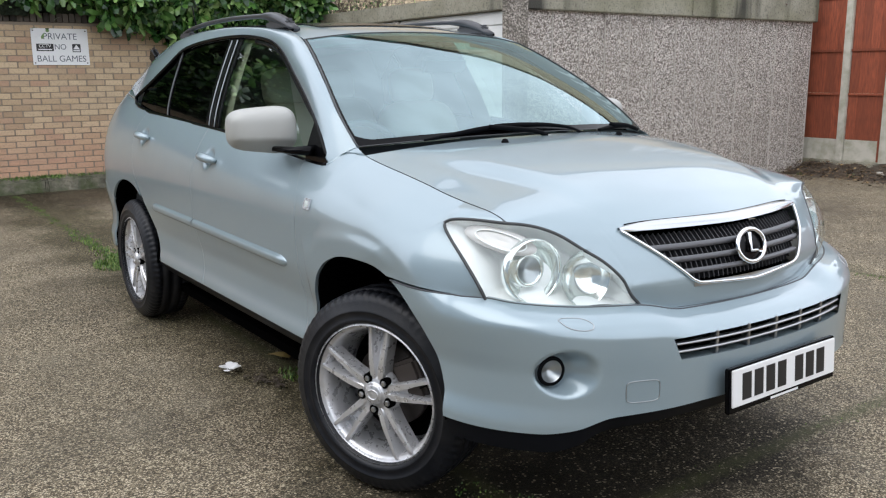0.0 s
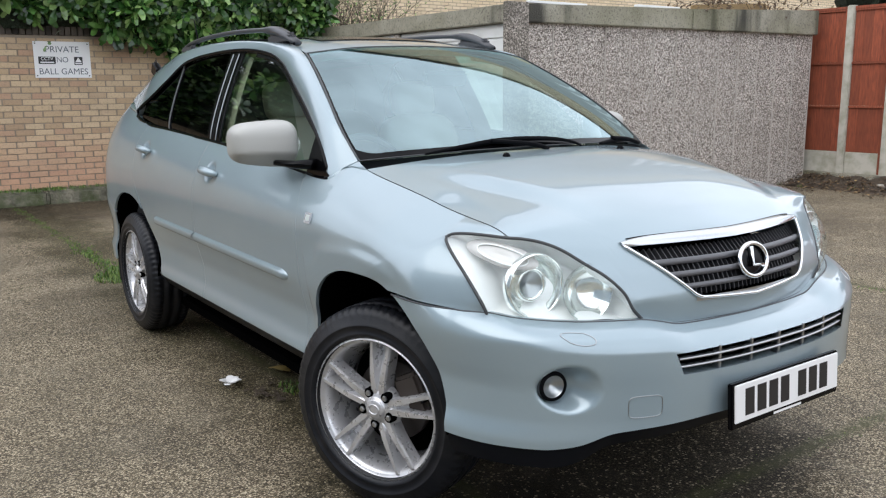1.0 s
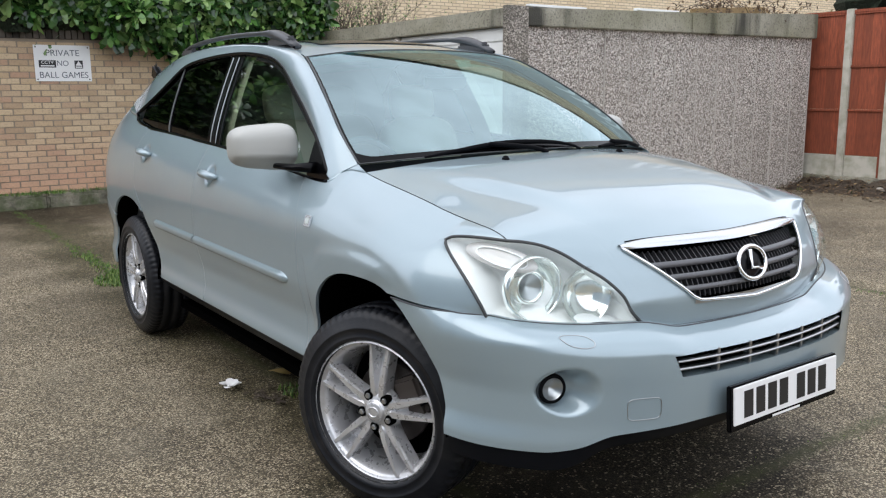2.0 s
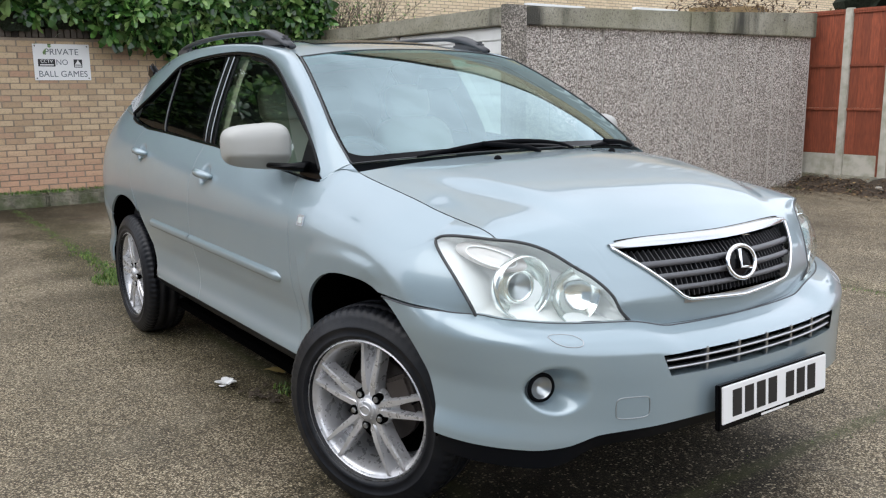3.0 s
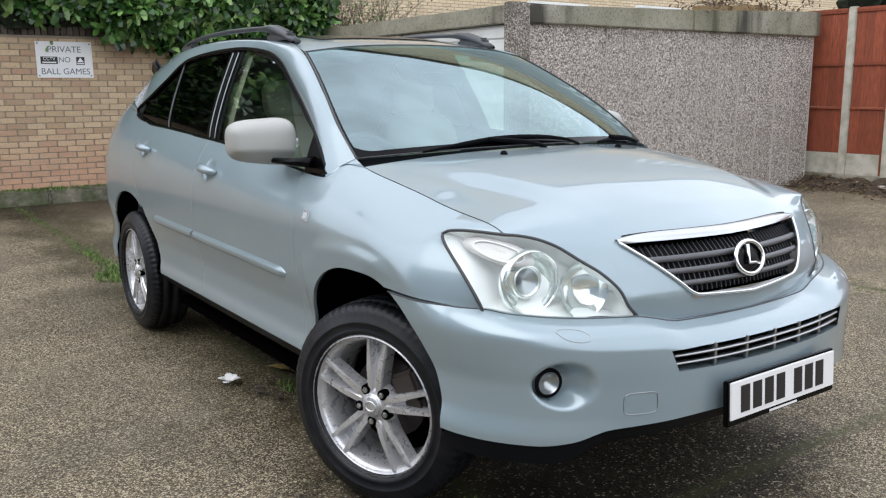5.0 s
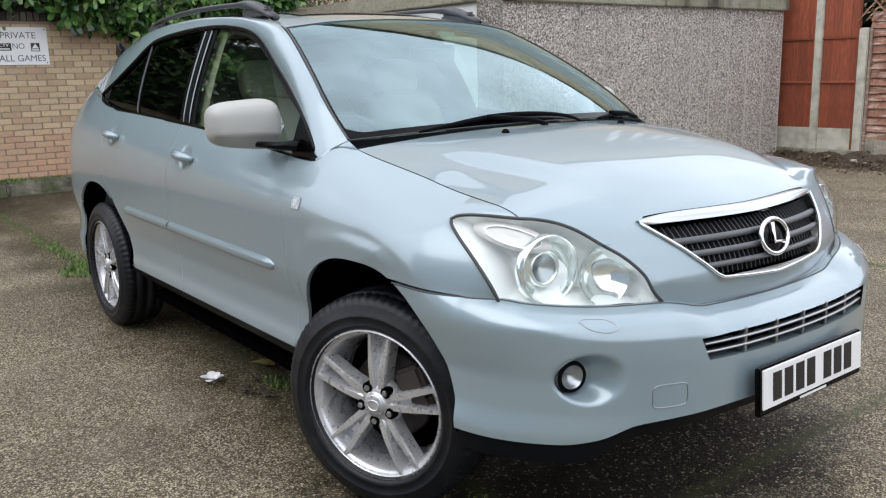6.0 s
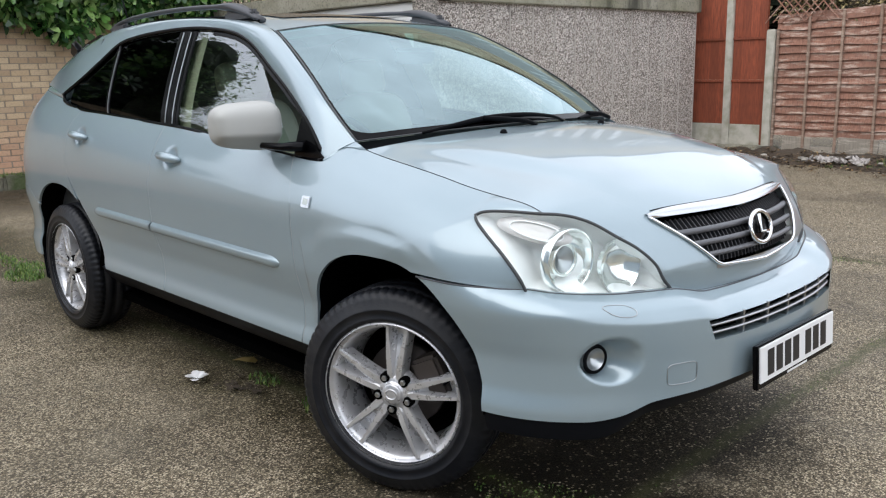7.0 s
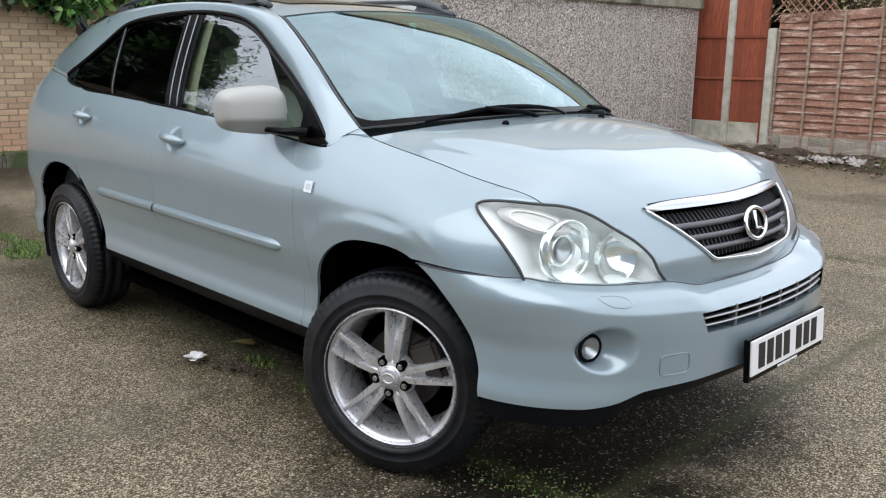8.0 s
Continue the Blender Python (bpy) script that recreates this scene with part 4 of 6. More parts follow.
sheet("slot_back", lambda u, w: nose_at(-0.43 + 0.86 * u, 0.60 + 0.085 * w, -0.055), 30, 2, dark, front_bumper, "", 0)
for z0, z1, depth in ((0.672, 0.690, 0.0), (0.600, 0.612, 0.0)):
    sheet("slot_lip", lambda u, w: nose_at(-0.42 + 0.84 * u, z0 + (0.004 if z0 > 0.65 else 0.008), -0.055 * w), 30, 2, paint, front_bumper, "", 0)
for zc in (0.6325, 0.655):
    sheet("slot_bar", lambda u, w: nose_at(-0.405 + 0.81 * u, zc + 0.0048 * math.cos(2 * math.pi * w), -0.016 + 0.012 * math.sin(2 * math.pi * w)), 40, 10, dull_chrome, front_bumper, "satin silver bar", 0)
for k in range(5):
    y = -0.26 + 0.13 * k
    p = nose_at(y, 0.643, -0.02)
    part("slot_upright", turned(box_bm(-0.012, -0.006, -0.034, 0.012, 0.006, 0.034, 0.002), Matrix.Translation(p)), dull_chrome, front_bumper)

# black under-bumper
def lip(u, w):
    t = 1 - abs(2 * u - 1)
    p = Vector(rows[0](t))
    d = ease(0.72 - abs(p.y), 0.0, 0.12)
    p += (Vector((0.1, 0, p.z)) - p).normalized() * (0.010 + (0.03 + 0.02 * d) * w ** 1.4)
    return (p.x, (-1 if u < 0.5 else 1) * p.y, p.z + 0.014 - w * (0.085 - 0.012 * d))


sheet("under_bumper", lip, 120, 6, sill_plastic, front_bumper, "black plastic lower valance", 0.0)
tube("bumper_seam", [(lambda p, e: (p[0], e * p[1], p[2] - 0.0005))(rows[NV](1 - abs(2 * k / 160 - 1)), -1 if k < 80 else 1) for k in range(161)], 0.0028, joint_grey, front_bumper, "", 6)

# covers on the bumper: washer flap and towing-eye plug
for sgn in (-1, 1):
    flap = spline([(0.700, 0.737), (0.690, 0.7415), (0.652, 0.741), (0.634, 0.737), (0.624, 0.727), (0.632, 0.716), (0.660, 0.7135), (0.688, 0.722), (0.700, 0.737)])
    loop = [flap(k / 40) for k in range(40)]
    tube("washer_cover", [nose_at(sgn * y, z, 0.0008) for y, z in loop], 0.0013, dull_chrome, front_bumper, "seam of headlamp washer flap", 5, True)
loop = [(-0.505 + 0.047 * math.copysign(abs(math.cos(a)) ** 0.4, math.cos(a)), 0.533 + 0.031 * math.copysign(abs(math.sin(a)) ** 0.4, math.sin(a))) for a in np.linspace(0, 2 * math.pi, 40, endpoint=False)]
tube("tow_cover", [nose_at(y, z, 0.0008) for y, z in loop], 0.0012, dull_chrome, front_bumper, "seam of towing-eye plug", 5, True)

# fog lamps
for sgn in (-1, 1):
    p = nose_at(FOG[0], FOG[1])
    c = Vector((p.x - 0.064, sgn * (FOG[0] + 0.017), FOG[1]))
    m = look(c, c + Vector((1, sgn * 0.22, 0))) @ pose(0, 0, 0, 90, 0, 0)
    vs, fs = lathe([(0.042, -0.03), (0.042, 0.012), (0.039, 0.018), (0.033, 0.016), (0.031, 0.004), (0.0, -0.004)], 32)
    vs = [m @ Vector((a, -b, c2)) for a, b, c2 in vs]
    fog = mesh_object("fog_lamp", vs, fs, dull_chrome, front_bumper, "round fog lamp in its recess", True)
    vs, fs = lathe([(0.043, 0.0125), (0.0405, 0.0195), (0.032, 0.0175)], 32)
    mesh_object("trim_ring", [m @ Vector((a, -b, c2)) for a, b, c2 in vs], fs, black_plastic, fog, "", True)
    vs, fs = lathe([(0.033, 0.010), (0.022, 0.016), (0.011, 0.0185), (0.0, 0.019)], 28)
    mesh_object("lens", [m @ Vector((a, -b, c2)) for a, b, c2 in vs], fs, lens_glass, fog, "", True, Vector((1, 0, 0)))

# number plate on its holder; the characters are plain bars
plate = part("number_plate", turned(box_bm(-0.003, -0.26, -0.0555, 0.003, 0.26, 0.0555, 0.002), pose(0.939, 0, 0.514, 0, -3.5, 0)), white_plastic, car, "white front number plate")
part("plate_holder", turned(box_bm(-0.020, -0.268, -0.075, -0.0035, 0.268, 0.060, 0.003), pose(0.939, 0, 0.514, 0, -3.5, 0)), gloss_black, plate, "black plate holder")
for k, y in enumerate((-0.195, -0.138, -0.081, -0.024, 0.064, 0.121, 0.178)):
    part("plate_bar", turned(box_bm(0.0031, y - 0.021, -0.0395, 0.0042, y + 0.021, 0.0395), pose(0.939, 0, 0.514, 0, -3.5, 0)), ink, plate)
part("plate_bar", turned(box_bm(-0.0034, -0.07, -0.071, -0.0028, 0.07, -0.064), pose(0.939, 0, 0.514, 0, -3.5, 0)), white_plastic, plate)


# bonnet with the nose, open at the grille
def bonnet_skin(u, w):
    y = (2 * u - 1)
    s = w * hood_end(abs(y) * 0.725)
    return hood(s, y * bonnet_half(s))


bonnet = sheet("bonnet", bonnet_skin, 110, 90, paint, car, "silver bonnet reaching down round the grille", 0.016)
GRILLE = [(-0.245, 0.796), (0.245, 0.796), (0.422, 0.944), (-0.422, 0.944)]
cut_hole(bonnet, GRILLE, 0.55)


def hood_at(y, z, out=0.0):
    """The point of the bonnet's nose at y and z."""
    a, b = 0.60, 1.0
    for _ in range(40):
        s = (a + b) / 2
        if hood(s, y).z > z:
            a = s
        else:
            b = s
    p, q = hood(a, y), hood(min(a + 0.01, 1.0), y)
    n = Vector((-(q.z - p.z), 0, q.x - p.x)).normalized()
    return p + (n if n.x > 0 else -n) * out


fin_plastic = material("dark_fin", (0.035, 0.035, 0.038), 0.45)
slat_plastic = material("grille_slat", (0.095, 0.096, 0.102), 0.38)
grille = tagged(new("grille"), "dark slatted grille in a chrome frame")
grille.parent = car


def grille_half(z):
    return 0.245 + (0.422 - 0.245) * (z - 0.796) / 0.148


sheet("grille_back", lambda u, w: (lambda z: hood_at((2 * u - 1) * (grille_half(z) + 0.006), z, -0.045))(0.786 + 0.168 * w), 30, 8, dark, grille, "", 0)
# chrome frame: broad along the top, thin at the sides and foot
corner = [(-0.425, 0.944), (-0.335, 0.870), (-0.262, 0.808), (-0.235, 0.796), (0, 0.781), (0.235, 0.796), (0.262, 0.808), (0.335, 0.870), (0.425, 0.944)]
under = line(corner)
tube("chrome_frame", [hood_at(*under(k / 80), 0.006) for k in range(81)], 0.0050, chrome, grille, "chrome grille surround", 8)


def brow(u, w):
    y = -0.430 + 0.860 * u
    t = abs(y) / 0.425
    z = 0.940 + 0.004 * t + w * (0.013 * (1 - t ** 6) + 0.011)
    return hood_at(y, z, 0.0045 + 0.006 * math.sin(math.pi * w))


sheet("chrome_brow", brow, 60, 8, brow_chrome, grille, "broad chrome strip along the grille's top", 0.02)
sheet("foot_plate", lambda u, w: hood_at((2 * u - 1) * 0.25, 0.783 + 0.014 * w, 0.001), 30, 3, dull_chrome, grille, "", 0)
for k, z in enumerate((0.830, 0.866, 0.902)):
    h = grille_half(z) - 0.002
    sheet("slat", lambda u, w: hood_at((2 * u - 1) * h, z + 0.0085 * math.cos(2 * math.pi * w), -0.012 + 0.010 * math.sin(2 * math.pi * w)), 40, 8, slat_plastic, grille, "", 0)
for k in range(43):
    y = -0.405 + 0.81 * k / 42
    low = max(0.797, 0.797 + (abs(y) - 0.245) / 0.177 * 0.148 + 0.004)
    vs, fs = [], []
    for j in range(5):
        z = low + (0.944 - low) * j / 4
        vs += [hood_at(y + dy, z, out) for dy, out in ((-0.0014, -0.035), (-0.0014, -0.018), (0.0014, -0.018), (0.0014, -0.035))]
    for j in range(4):
        fs += [(4 * j + i, 4 * j + i + 1, 4 * j + i + 5, 4 * j + i + 4) for i in range(3)]
    mesh_object("upright", vs, fs, fin_plastic, grille)
tube("brow_seam", [hood_at(-0.40 + 0.80 * k / 40, 0.940 + 0.004 * (0.895 * abs(-1 + k / 20)) + 0.013 * (1 - (0.895 * abs(-1 + k / 20)) ** 6) + 0.0125, 0.0015) for k in range(41)], 0.002, black_plastic, grille, "", 5)
tube("bonnet_seam", [hood(0.999, -0.44 + 0.88 * k / 40) + Vector((-0.001, 0, -0.002)) for k in range(41)], 0.0014, grey_plastic, grille, "", 5)
# plain round badge: a ring, its field and a bent bar
at = hood_at(0, 0.872, 0.012)
m = look(at, at + Vector((1, 0, 0.28))) @ pose(0, 0, 0, 90, 0, 0)
ring = [(m @ Vector((0.066 * math.cos(a), 0, 0.050 * math.sin(a)))) for a in np.linspace(0, 2 * math.pi, 40, endpoint=False)]
badge = tube("badge", ring, 0.0075, chrome, grille, "oval chrome badge", 8, True)
vs, fs = lathe([(1, 0.006), (0.0, 0.003)], 36)
mesh_object("field", [m @ Vector((a * 0.062, b, c * 0.047)) for a, b, c in vs], fs, gloss_black, badge, "", True)
tube("bar", [m @ Vector((0.004, -0.004, -0.040)), m @ Vector((0.012, -0.004, 0.016)), m @ Vector((-0.040, -0.004, 0.020))], 0.0065, chrome, badge, "", 6)

# washer nozzles on the bonnet
for y in (-0.286, 0.30):
    p = hood(0.115, y)
    vs, fs = lathe([(0.0, 0.014), (0.008, 0.012), (0.013, 0.004), (0.014, -0.004)], 14)
    mesh_object("washer_nozzle", [p + Vector((a * 1.1, c, b)) for a, b, c in vs], fs, black_plastic, bonnet, "", True)


# ---- headlamps ----
def headlamp(sgn):
    ends = lambda pts: spline([(x, sgn * y, z) for x, y, z in pts])
    t, o = lamp_edges()
    flip = lambda f: (lambda u: f(u) * np.array((1, sgn, 1)))
    top, outer = flip(t), flip(o)
    e = t(1)
    low = ends([(0.508, 0.806, 0.771), (0.575, 0.745, 0.753), (0.645, 0.63, 0.748), (0.695, 0.53, 0.752), (e[0] + 0.001, e[1] - 0.002, e[2] - 0.012)])
    edge_in = line([tuple(low(1)), tuple(top(1))])

    def skin(u, w, out=0.0):
        p = coons(low, top, outer, edge_in)(u, w)
        b = 4 * w * (1 - w) * (1 - u ** 3) * min(1, 5 * u + 0.15)
        return Vector((p[0] + (0.022 * b + out) * 0.80, p[1] + sgn * (0.022 * b + out) * 0.55, p[2] + (0.012 * b + out * 0.2)))
    lamp = sheet("headlamp", lambda u, w: skin(u, w, -0.108 * min(1, 5 * min(u, 1 - u, w, 1 - w) + 0.06)), 40, 24, lamp_silver, car, "large clear headlamp with round reflectors", 0)
    sheet("lens", lambda u, w: skin(u, w, 0.003), 50, 30, lens_glass, lamp, "clear headlamp cover", 0).visible_shadow = False
    rim = [skin(k / 72, 1, 0.002) for k in range(72)] + [skin(1, 1 - k / 3, 0.002) for k in range(3)] + [skin(1 - k / 48, 0, 0.002) for k in range(48)] + [skin(0, k / 36, 0.002) for k in range(36)]
    tube("seal", rim, 0.0050, lamp_seal, lamp, "black rubber seal", 6, True)
    ahead = Vector((1, sgn * 0.12, 0.02)).normalized()

    def bowl(name, u, w, inset, profile, mat, label="", sx=1.0, parent=lamp):
        c = skin(u, w, -inset)
        m = look(c, c + ahead) @ pose(0, 0, 0, 90, 0, 0)
        vs, fs = lathe(profile, 40)
        return mesh_object(name, [m @ Vector((a * sx, -b, d)) for a, b, d in vs], fs, mat, parent, label, True, ahead)
    pr = bowl("projector", 0.375, 0.40, 0.050, [(0.094, -0.03), (0.094, -0.002), (0.090, 0.002), (0.086, -0.006), (0.080, -0.032), (0.062, -0.052), (0.050, -0.054), (0.050, -0.028), (0.045, -0.022), (0.038, -0.030)], lamp_mirror, "dipped-beam projector in a chrome ring")
    bowl("projector_lens", 0.375, 0.40, 0.050, [(0.040, -0.030), (0.034, -0.021), (0.020, -0.015), (0.0, -0.013)], lens_glass, "", 1.0, pr)
    bowl("projector_cup", 0.375, 0.40, 0.050, [(0.048, -0.030), (0.03, -0.044), (0.0, -0.054)], dull_chrome, "", 1.0, pr)
    bowl("main_beam", 0.660, 0.47, 0.040, [(0.084, 0.002), (0.080, -0.003), (0.074, -0.022), (0.056, -0.042), (0.025, -0.056), (0.0, -0.059)], lamp_mirror, "main-beam reflector bowl")

    def pod(u, w):
        a = 2 * math.pi * u
        c, d = 0.165 * w * math.cos(a), 0.175 * w * math.sin(a)
        return skin(0.25 + c, 0.77 + d - 0.35 * c, -0.028 + 0.016 * (1 - w ** 4) - 0.012 * ease(w, 0.80, 0.55) * (1 - 0.5 * w))
    indicator = sheet("indicator", pod, 40, 12, pod_glass, lamp, "oblong indicator pod", 0)
    tube("pod_ring", [pod(k / 40, 0.70) + Vector((0.002, sgn * 0.0015, 0)) for k in range(40)], 0.0022, lamp_silver, indicator, "", 6, True)


for sgn in (-1, 1):
    headlamp(sgn)


# ---- glasshouse ----
SCREEN_LOW = [(-0.320, 0.731, 1.143), (-0.236, 0.555, 1.158), (-0.165, 0.30, 1.170), (-0.14, 0.0, 1.174)]
SCREEN_TOP = [(-1.000, 0.588, 1.543), (-0.965, 0.405, 1.566), (-0.945, 0.20, 1.577), (-0.94, 0.0, 1.580)]
both = lambda pts: spline([(x, -y, z) for x, y, z in pts] + [(x, y, z) for x, y, z in pts[-2::-1]])
s_low, s_top = both(SCREEN_LOW), both(SCREEN_TOP)


def screen(u, w, out=0.0):
    p = (1 - w) * s_low(u) + w * s_top(u)
    b = 4 * w * (1 - w)
    return Vector((p[0] + 0.012 * b + out * 0.42, p[1] * (1 + 0.016 * b + 0.205 * w * (1 - w) ** 3), p[2] + 0.022 * b + out * 0.9))


glass = sheet("windscreen", lambda u, w: screen(u, w, 0.004), 40, 24, screen_glass, car, "wide laminated windscreen", 0)
glass.visible_shadow = False
band_tint = bpy.data.materials.new("shade_band")
band_tint.use_nodes = True
band_nodes = band_tint.node_tree.nodes
band_nodes.remove(band_nodes["Principled BSDF"])
band_clear = band_nodes.new("ShaderNodeBsdfTransparent")
band_clear.inputs[0].default_value = (0.42, 0.86, 0.88, 1)
band_tint.node_tree.links.new(band_clear.outputs[0], band_nodes["Material Output"].inputs[0])
band = sheet("shade_band", lambda u, w: screen(u, 0.78 + 0.215 * w, 0.0), 40, 6, band_tint, glass, "blue-green shade band along the screen's head", 0)
band.visible_shadow = False
edge = [screen(k / 40, 1, 0.005) for k in range(40)] + [screen(1, 1 - k / 24, 0.005) for k in range(24)] + [screen(1 - k / 40, 0, 0.005) for k in range(40)] + [screen(0, k / 24, 0.005) for k in range(24)]
tube("screen_seal", edge, 0.005, lamp_seal, glass, "black windscreen seal", 6, True, 0.5)
# dark printed border of the screen
n = 40
mesh_v, mesh_f = [], []
for k in range(2 * n + 1):
    t = k / (2 * n)
    mesh_v += [screen(t, 0.0, 0.0065), screen(t, 0.035 + 0.05 * max(0, 1 - min(t, 1 - t) / 0.05) ** 2, 0.0065)]
for k in range(2 * n):
    mesh_f.append((2 * k, 2 * k + 1, 2 * k + 3, 2 * k + 2))
mesh_object("screen_border", mesh_v, mesh_f, gloss_black, glass, "", True)
for sgn in (-1, 1):
    e = 0 if sgn < 0 else 1
    mesh_v = [q for k in range(25) for q in (screen(e, k / 24, 0.0065), screen(e + (0.007 if e == 0 else -0.007), k / 24, 0.0065))]
    mesh_object("screen_border", mesh_v, [(2 * k, 2 * k + 1, 2 * k + 3, 2 * k + 2) for k in range(24)], gloss_black, glass, "", True)

# cowl between bonnet and screen
sheet("cowl", lambda u, w: (lambda a, b: a * (1 - w) + b * w)(hood(0.0, (2 * u - 1) * 0.715) + Vector((0.02, 0, -0.018)), Vector(s_low(u)) + Vector((-0.03, 0, -0.004))), 30, 5, black_plastic, car, "black plastic cowl", 0.03)

DLO_TOP = [(-0.415, 1.088), (-0.504, 1.171), (-0.637, 1.259), (-0.764, 1.332), (-0.894, 1.398), (-1.02, 1.462), (-1.11, 1.503), (-1.23, 1.541), (-1.359, 1.563), (-1.556, 1.581), (-1.75, 1.584), (-1.95, 1.577), (-2.157, 1.560), (-2.295, 1.532), (-2.436, 1.45), (-2.607, 1.358), (-2.775, 1.285)]
DLO_LOW = [(-0.415, 1.088), (-0.46, 1.076), (-0.60, 1.082), (-1.0, 1.117), (-1.425, 1.153), (-1.585, 1.161), (-1.80, 1.170), (-2.217, 1.193), (-2.50, 1.206), (-2.66, 1.228), (-2.755, 1.252), (-2.775, 1.285)]
dlo_top, dlo_low = spline(DLO_TOP), spline(DLO_LOW)
ROOF_EDGE = [(-0.326, 0.735, 1.146), (-0.485, 0.722, 1.262), (-0.65, 0.682, 1.368), (-1.000, 0.597, 1.545), (-1.20, 0.570, 1.592), (-1.60, 0.552, 1.622), (-2.10, 0.550, 1.632), (-2.60, 0.545, 1.612), (-2.95, 0.54, 1.565), (-3.15, 0.562, 1.505), (-3.34, 0.595, 1.415), (-3.465, 0.622, 1.333)]
roof_edge = spline(ROOF_EDGE)
ROOF_Z = [(-3.25, 1.56), (-3.0, 1.605), (-2.6, 1.643), (-2.1, 1.662), (-1.6, 1.655), (-1.2, 1.625), (-0.94, 1.580)]


def upper_side(sgn):
    """Painted frame round the side windows: roof pillar, cant rail and tail pillar."""
    gap = 0.006

    def frame_skin(u, w):
        q, e = dlo_top(u), roof_edge(u)
        a = np.array((q[0], cabin_y(q[0], q[1]) + 0.004, q[1]))
        mid = 0.5 * (a + e)
        mid += np.array((0.0, 0.030, 0.044)) * (0.15 + 0.85 * ease(u, 0.0, 0.16)) * (1 - 0.95 * ease(u, 0.88, 1.0))
        p = (1 - w) ** 2 * a + 2 * w * (1 - w) * mid + w * w * e
        return (p[0], sgn * p[1], p[2])
    frame_part = sheet("roof_pillar_frame", frame_skin, 120, 14, paint, car, "silver roof pillar and cant rail", 0.012)

    # tail corner between the frame and the quarter panel
    low = spline([(-2.50, 1.205), (-2.66, 1.238), (-2.82, 1.265), (-3.2, 1.303), (-3.50, 1.324)])
    end = lambda w: (1 - w) * np.array((-2.785, cabin_y(-2.785, 1.285) + 0.004, 1.285)) + w * np.array((-3.465, 0.622, 1.333))
    def tail(u, w):
        q = low(0.25 + 0.75 * u)
        a = np.array((q[0], side_y(q[0], q[1]), q[1]))
        b = end(u)
        bulge = 0.007 * math.sin(math.pi * w) * ease(u, 0.0, 0.25)
        return ((1 - w) * a[0] + w * b[0], sgn * ((1 - w) * a[1] + w * b[1] + bulge), (1 - w) * a[2] + w * b[2] + 0.4 * bulge)
    sheet("tail_corner", tail, 24, 12, paint, car, "", 0)

    # black window surround
    ring = [dlo_top(k / 60) for k in range(60)] + [dlo_low(1 - k / 60) for k in range(60)]
    tube("window_trim", [(x, sgn * (cabin_y(x, z) + 0.001), z) for x, z in ring], 0.010, gloss_black, frame_part, "black window surround", 6, True)

    def window(name, x0, x1, lean0, lean1, mat, label, margin=0.007):
        """Glass between two leaning uprights, x given at the belt; lean is the shift at the top."""
        def skin(u, w):
            lo = x0 + (x1 - x0) * u
            hi = lo + lean0 + (lean1 - lean0) * u
            zl, zh = z_low(lo) + margin, z_top(hi) - margin
            x = lo + (hi - lo) * w
            z = zl + (zh - zl) * w
            return (x, sgn * (cabin_y(x, z) - 0.008), z)
        pane = sheet(name, skin, 30, 16, mat, frame_part, label, 0)
        pane.visible_shadow = False
        return pane

    def door_frame(u, w):
        t = 0.05 + 0.40 * u
        q, d = dlo_top(t), dlo_top(t + 0.01) - dlo_top(t - 0.01)
        d = d / math.hypot(*d)
        wide = 0.016 * ease(u, 0.0, 0.25) + 0.006
        x, z = q[0] - d[1] * wide * w, q[1] + d[0] * wide * w
        return (x, sgn * (cabin_y(x, z) - 0.002), z)
    sheet("window_frame", door_frame, 50, 3, gloss_black, frame_part, "black door frame round the glass", 0.008)
    # pale tubes that paint highlights on the black pillar between the doors
    for x0 in (-1.535, -1.60):
        tube("pillar_glint", [(lambda x, z: (x, sgn * (cabin_y(x, z) + 0.004), z))(x0 - 0.085 * k / 10, z_low(x0) + 0.012 + (z_top(x0 - 0.085) - z_low(x0) - 0.030) * k / 10) for k in range(11)], 0.0028, edge_glint, frame_part, "", 6)
    window("front_window", -0.60, -1.515, -0.44, -0.085, clear_glass, "clear front side window")
    window("rear_window", -1.66, -2.205, -0.075, -0.075, tint_glass, "dark privacy glass")
    window("quarter_window", -2.235, -2.70, -0.075, 0.02, tint_glass, "dark privacy glass")

    def pillar(name, xs, lean, mat, out):
        def skin(u, w):
            lo = xs[0] + (xs[1] - xs[0]) * u
            hi = lo + lean
            zl, zh = z_low(lo) - 0.002, z_top(hi) - 0.004
            x = lo + (hi - lo) * w
            z = zl + (zh - zl) * w
            return (x, sgn * (cabin_y(x, z) + out), z)
        sheet(name, skin, 6, 16, mat, frame_part, "", 0.012)
    pillar("door_pillar", (-1.545, -1.590), -0.085, gloss_black, -0.001)
    pillar("door_pillar", (-1.596, -1.655), -0.080, gloss_black, -0.003)
    pillar("pillar_trim", (-1.500, -1.545), -0.085, gloss_black, -0.005)
    pillar("glass_divider", (-2.2095, -2.2140), -0.075, dull_chrome, 0.0)
    pillar("door_pillar", (-2.200, -2.240), -0.075, gloss_black, -0.004)

    # black corner plate that carries the mirror
    def corner_plate(u, w):
        lo = -0.60 + 0.17 * u
        zl, zh = z_low(lo) + 0.004, z_top(lo) - 0.004
        z = zl + (zh - zl) * w
        return (lo, sgn * (cabin_y(lo, z) + 0.002), z)
    sheet("mirror_plate", corner_plate, 8, 8, gloss_black, frame_part, "black mirror mounting plate", 0.012)

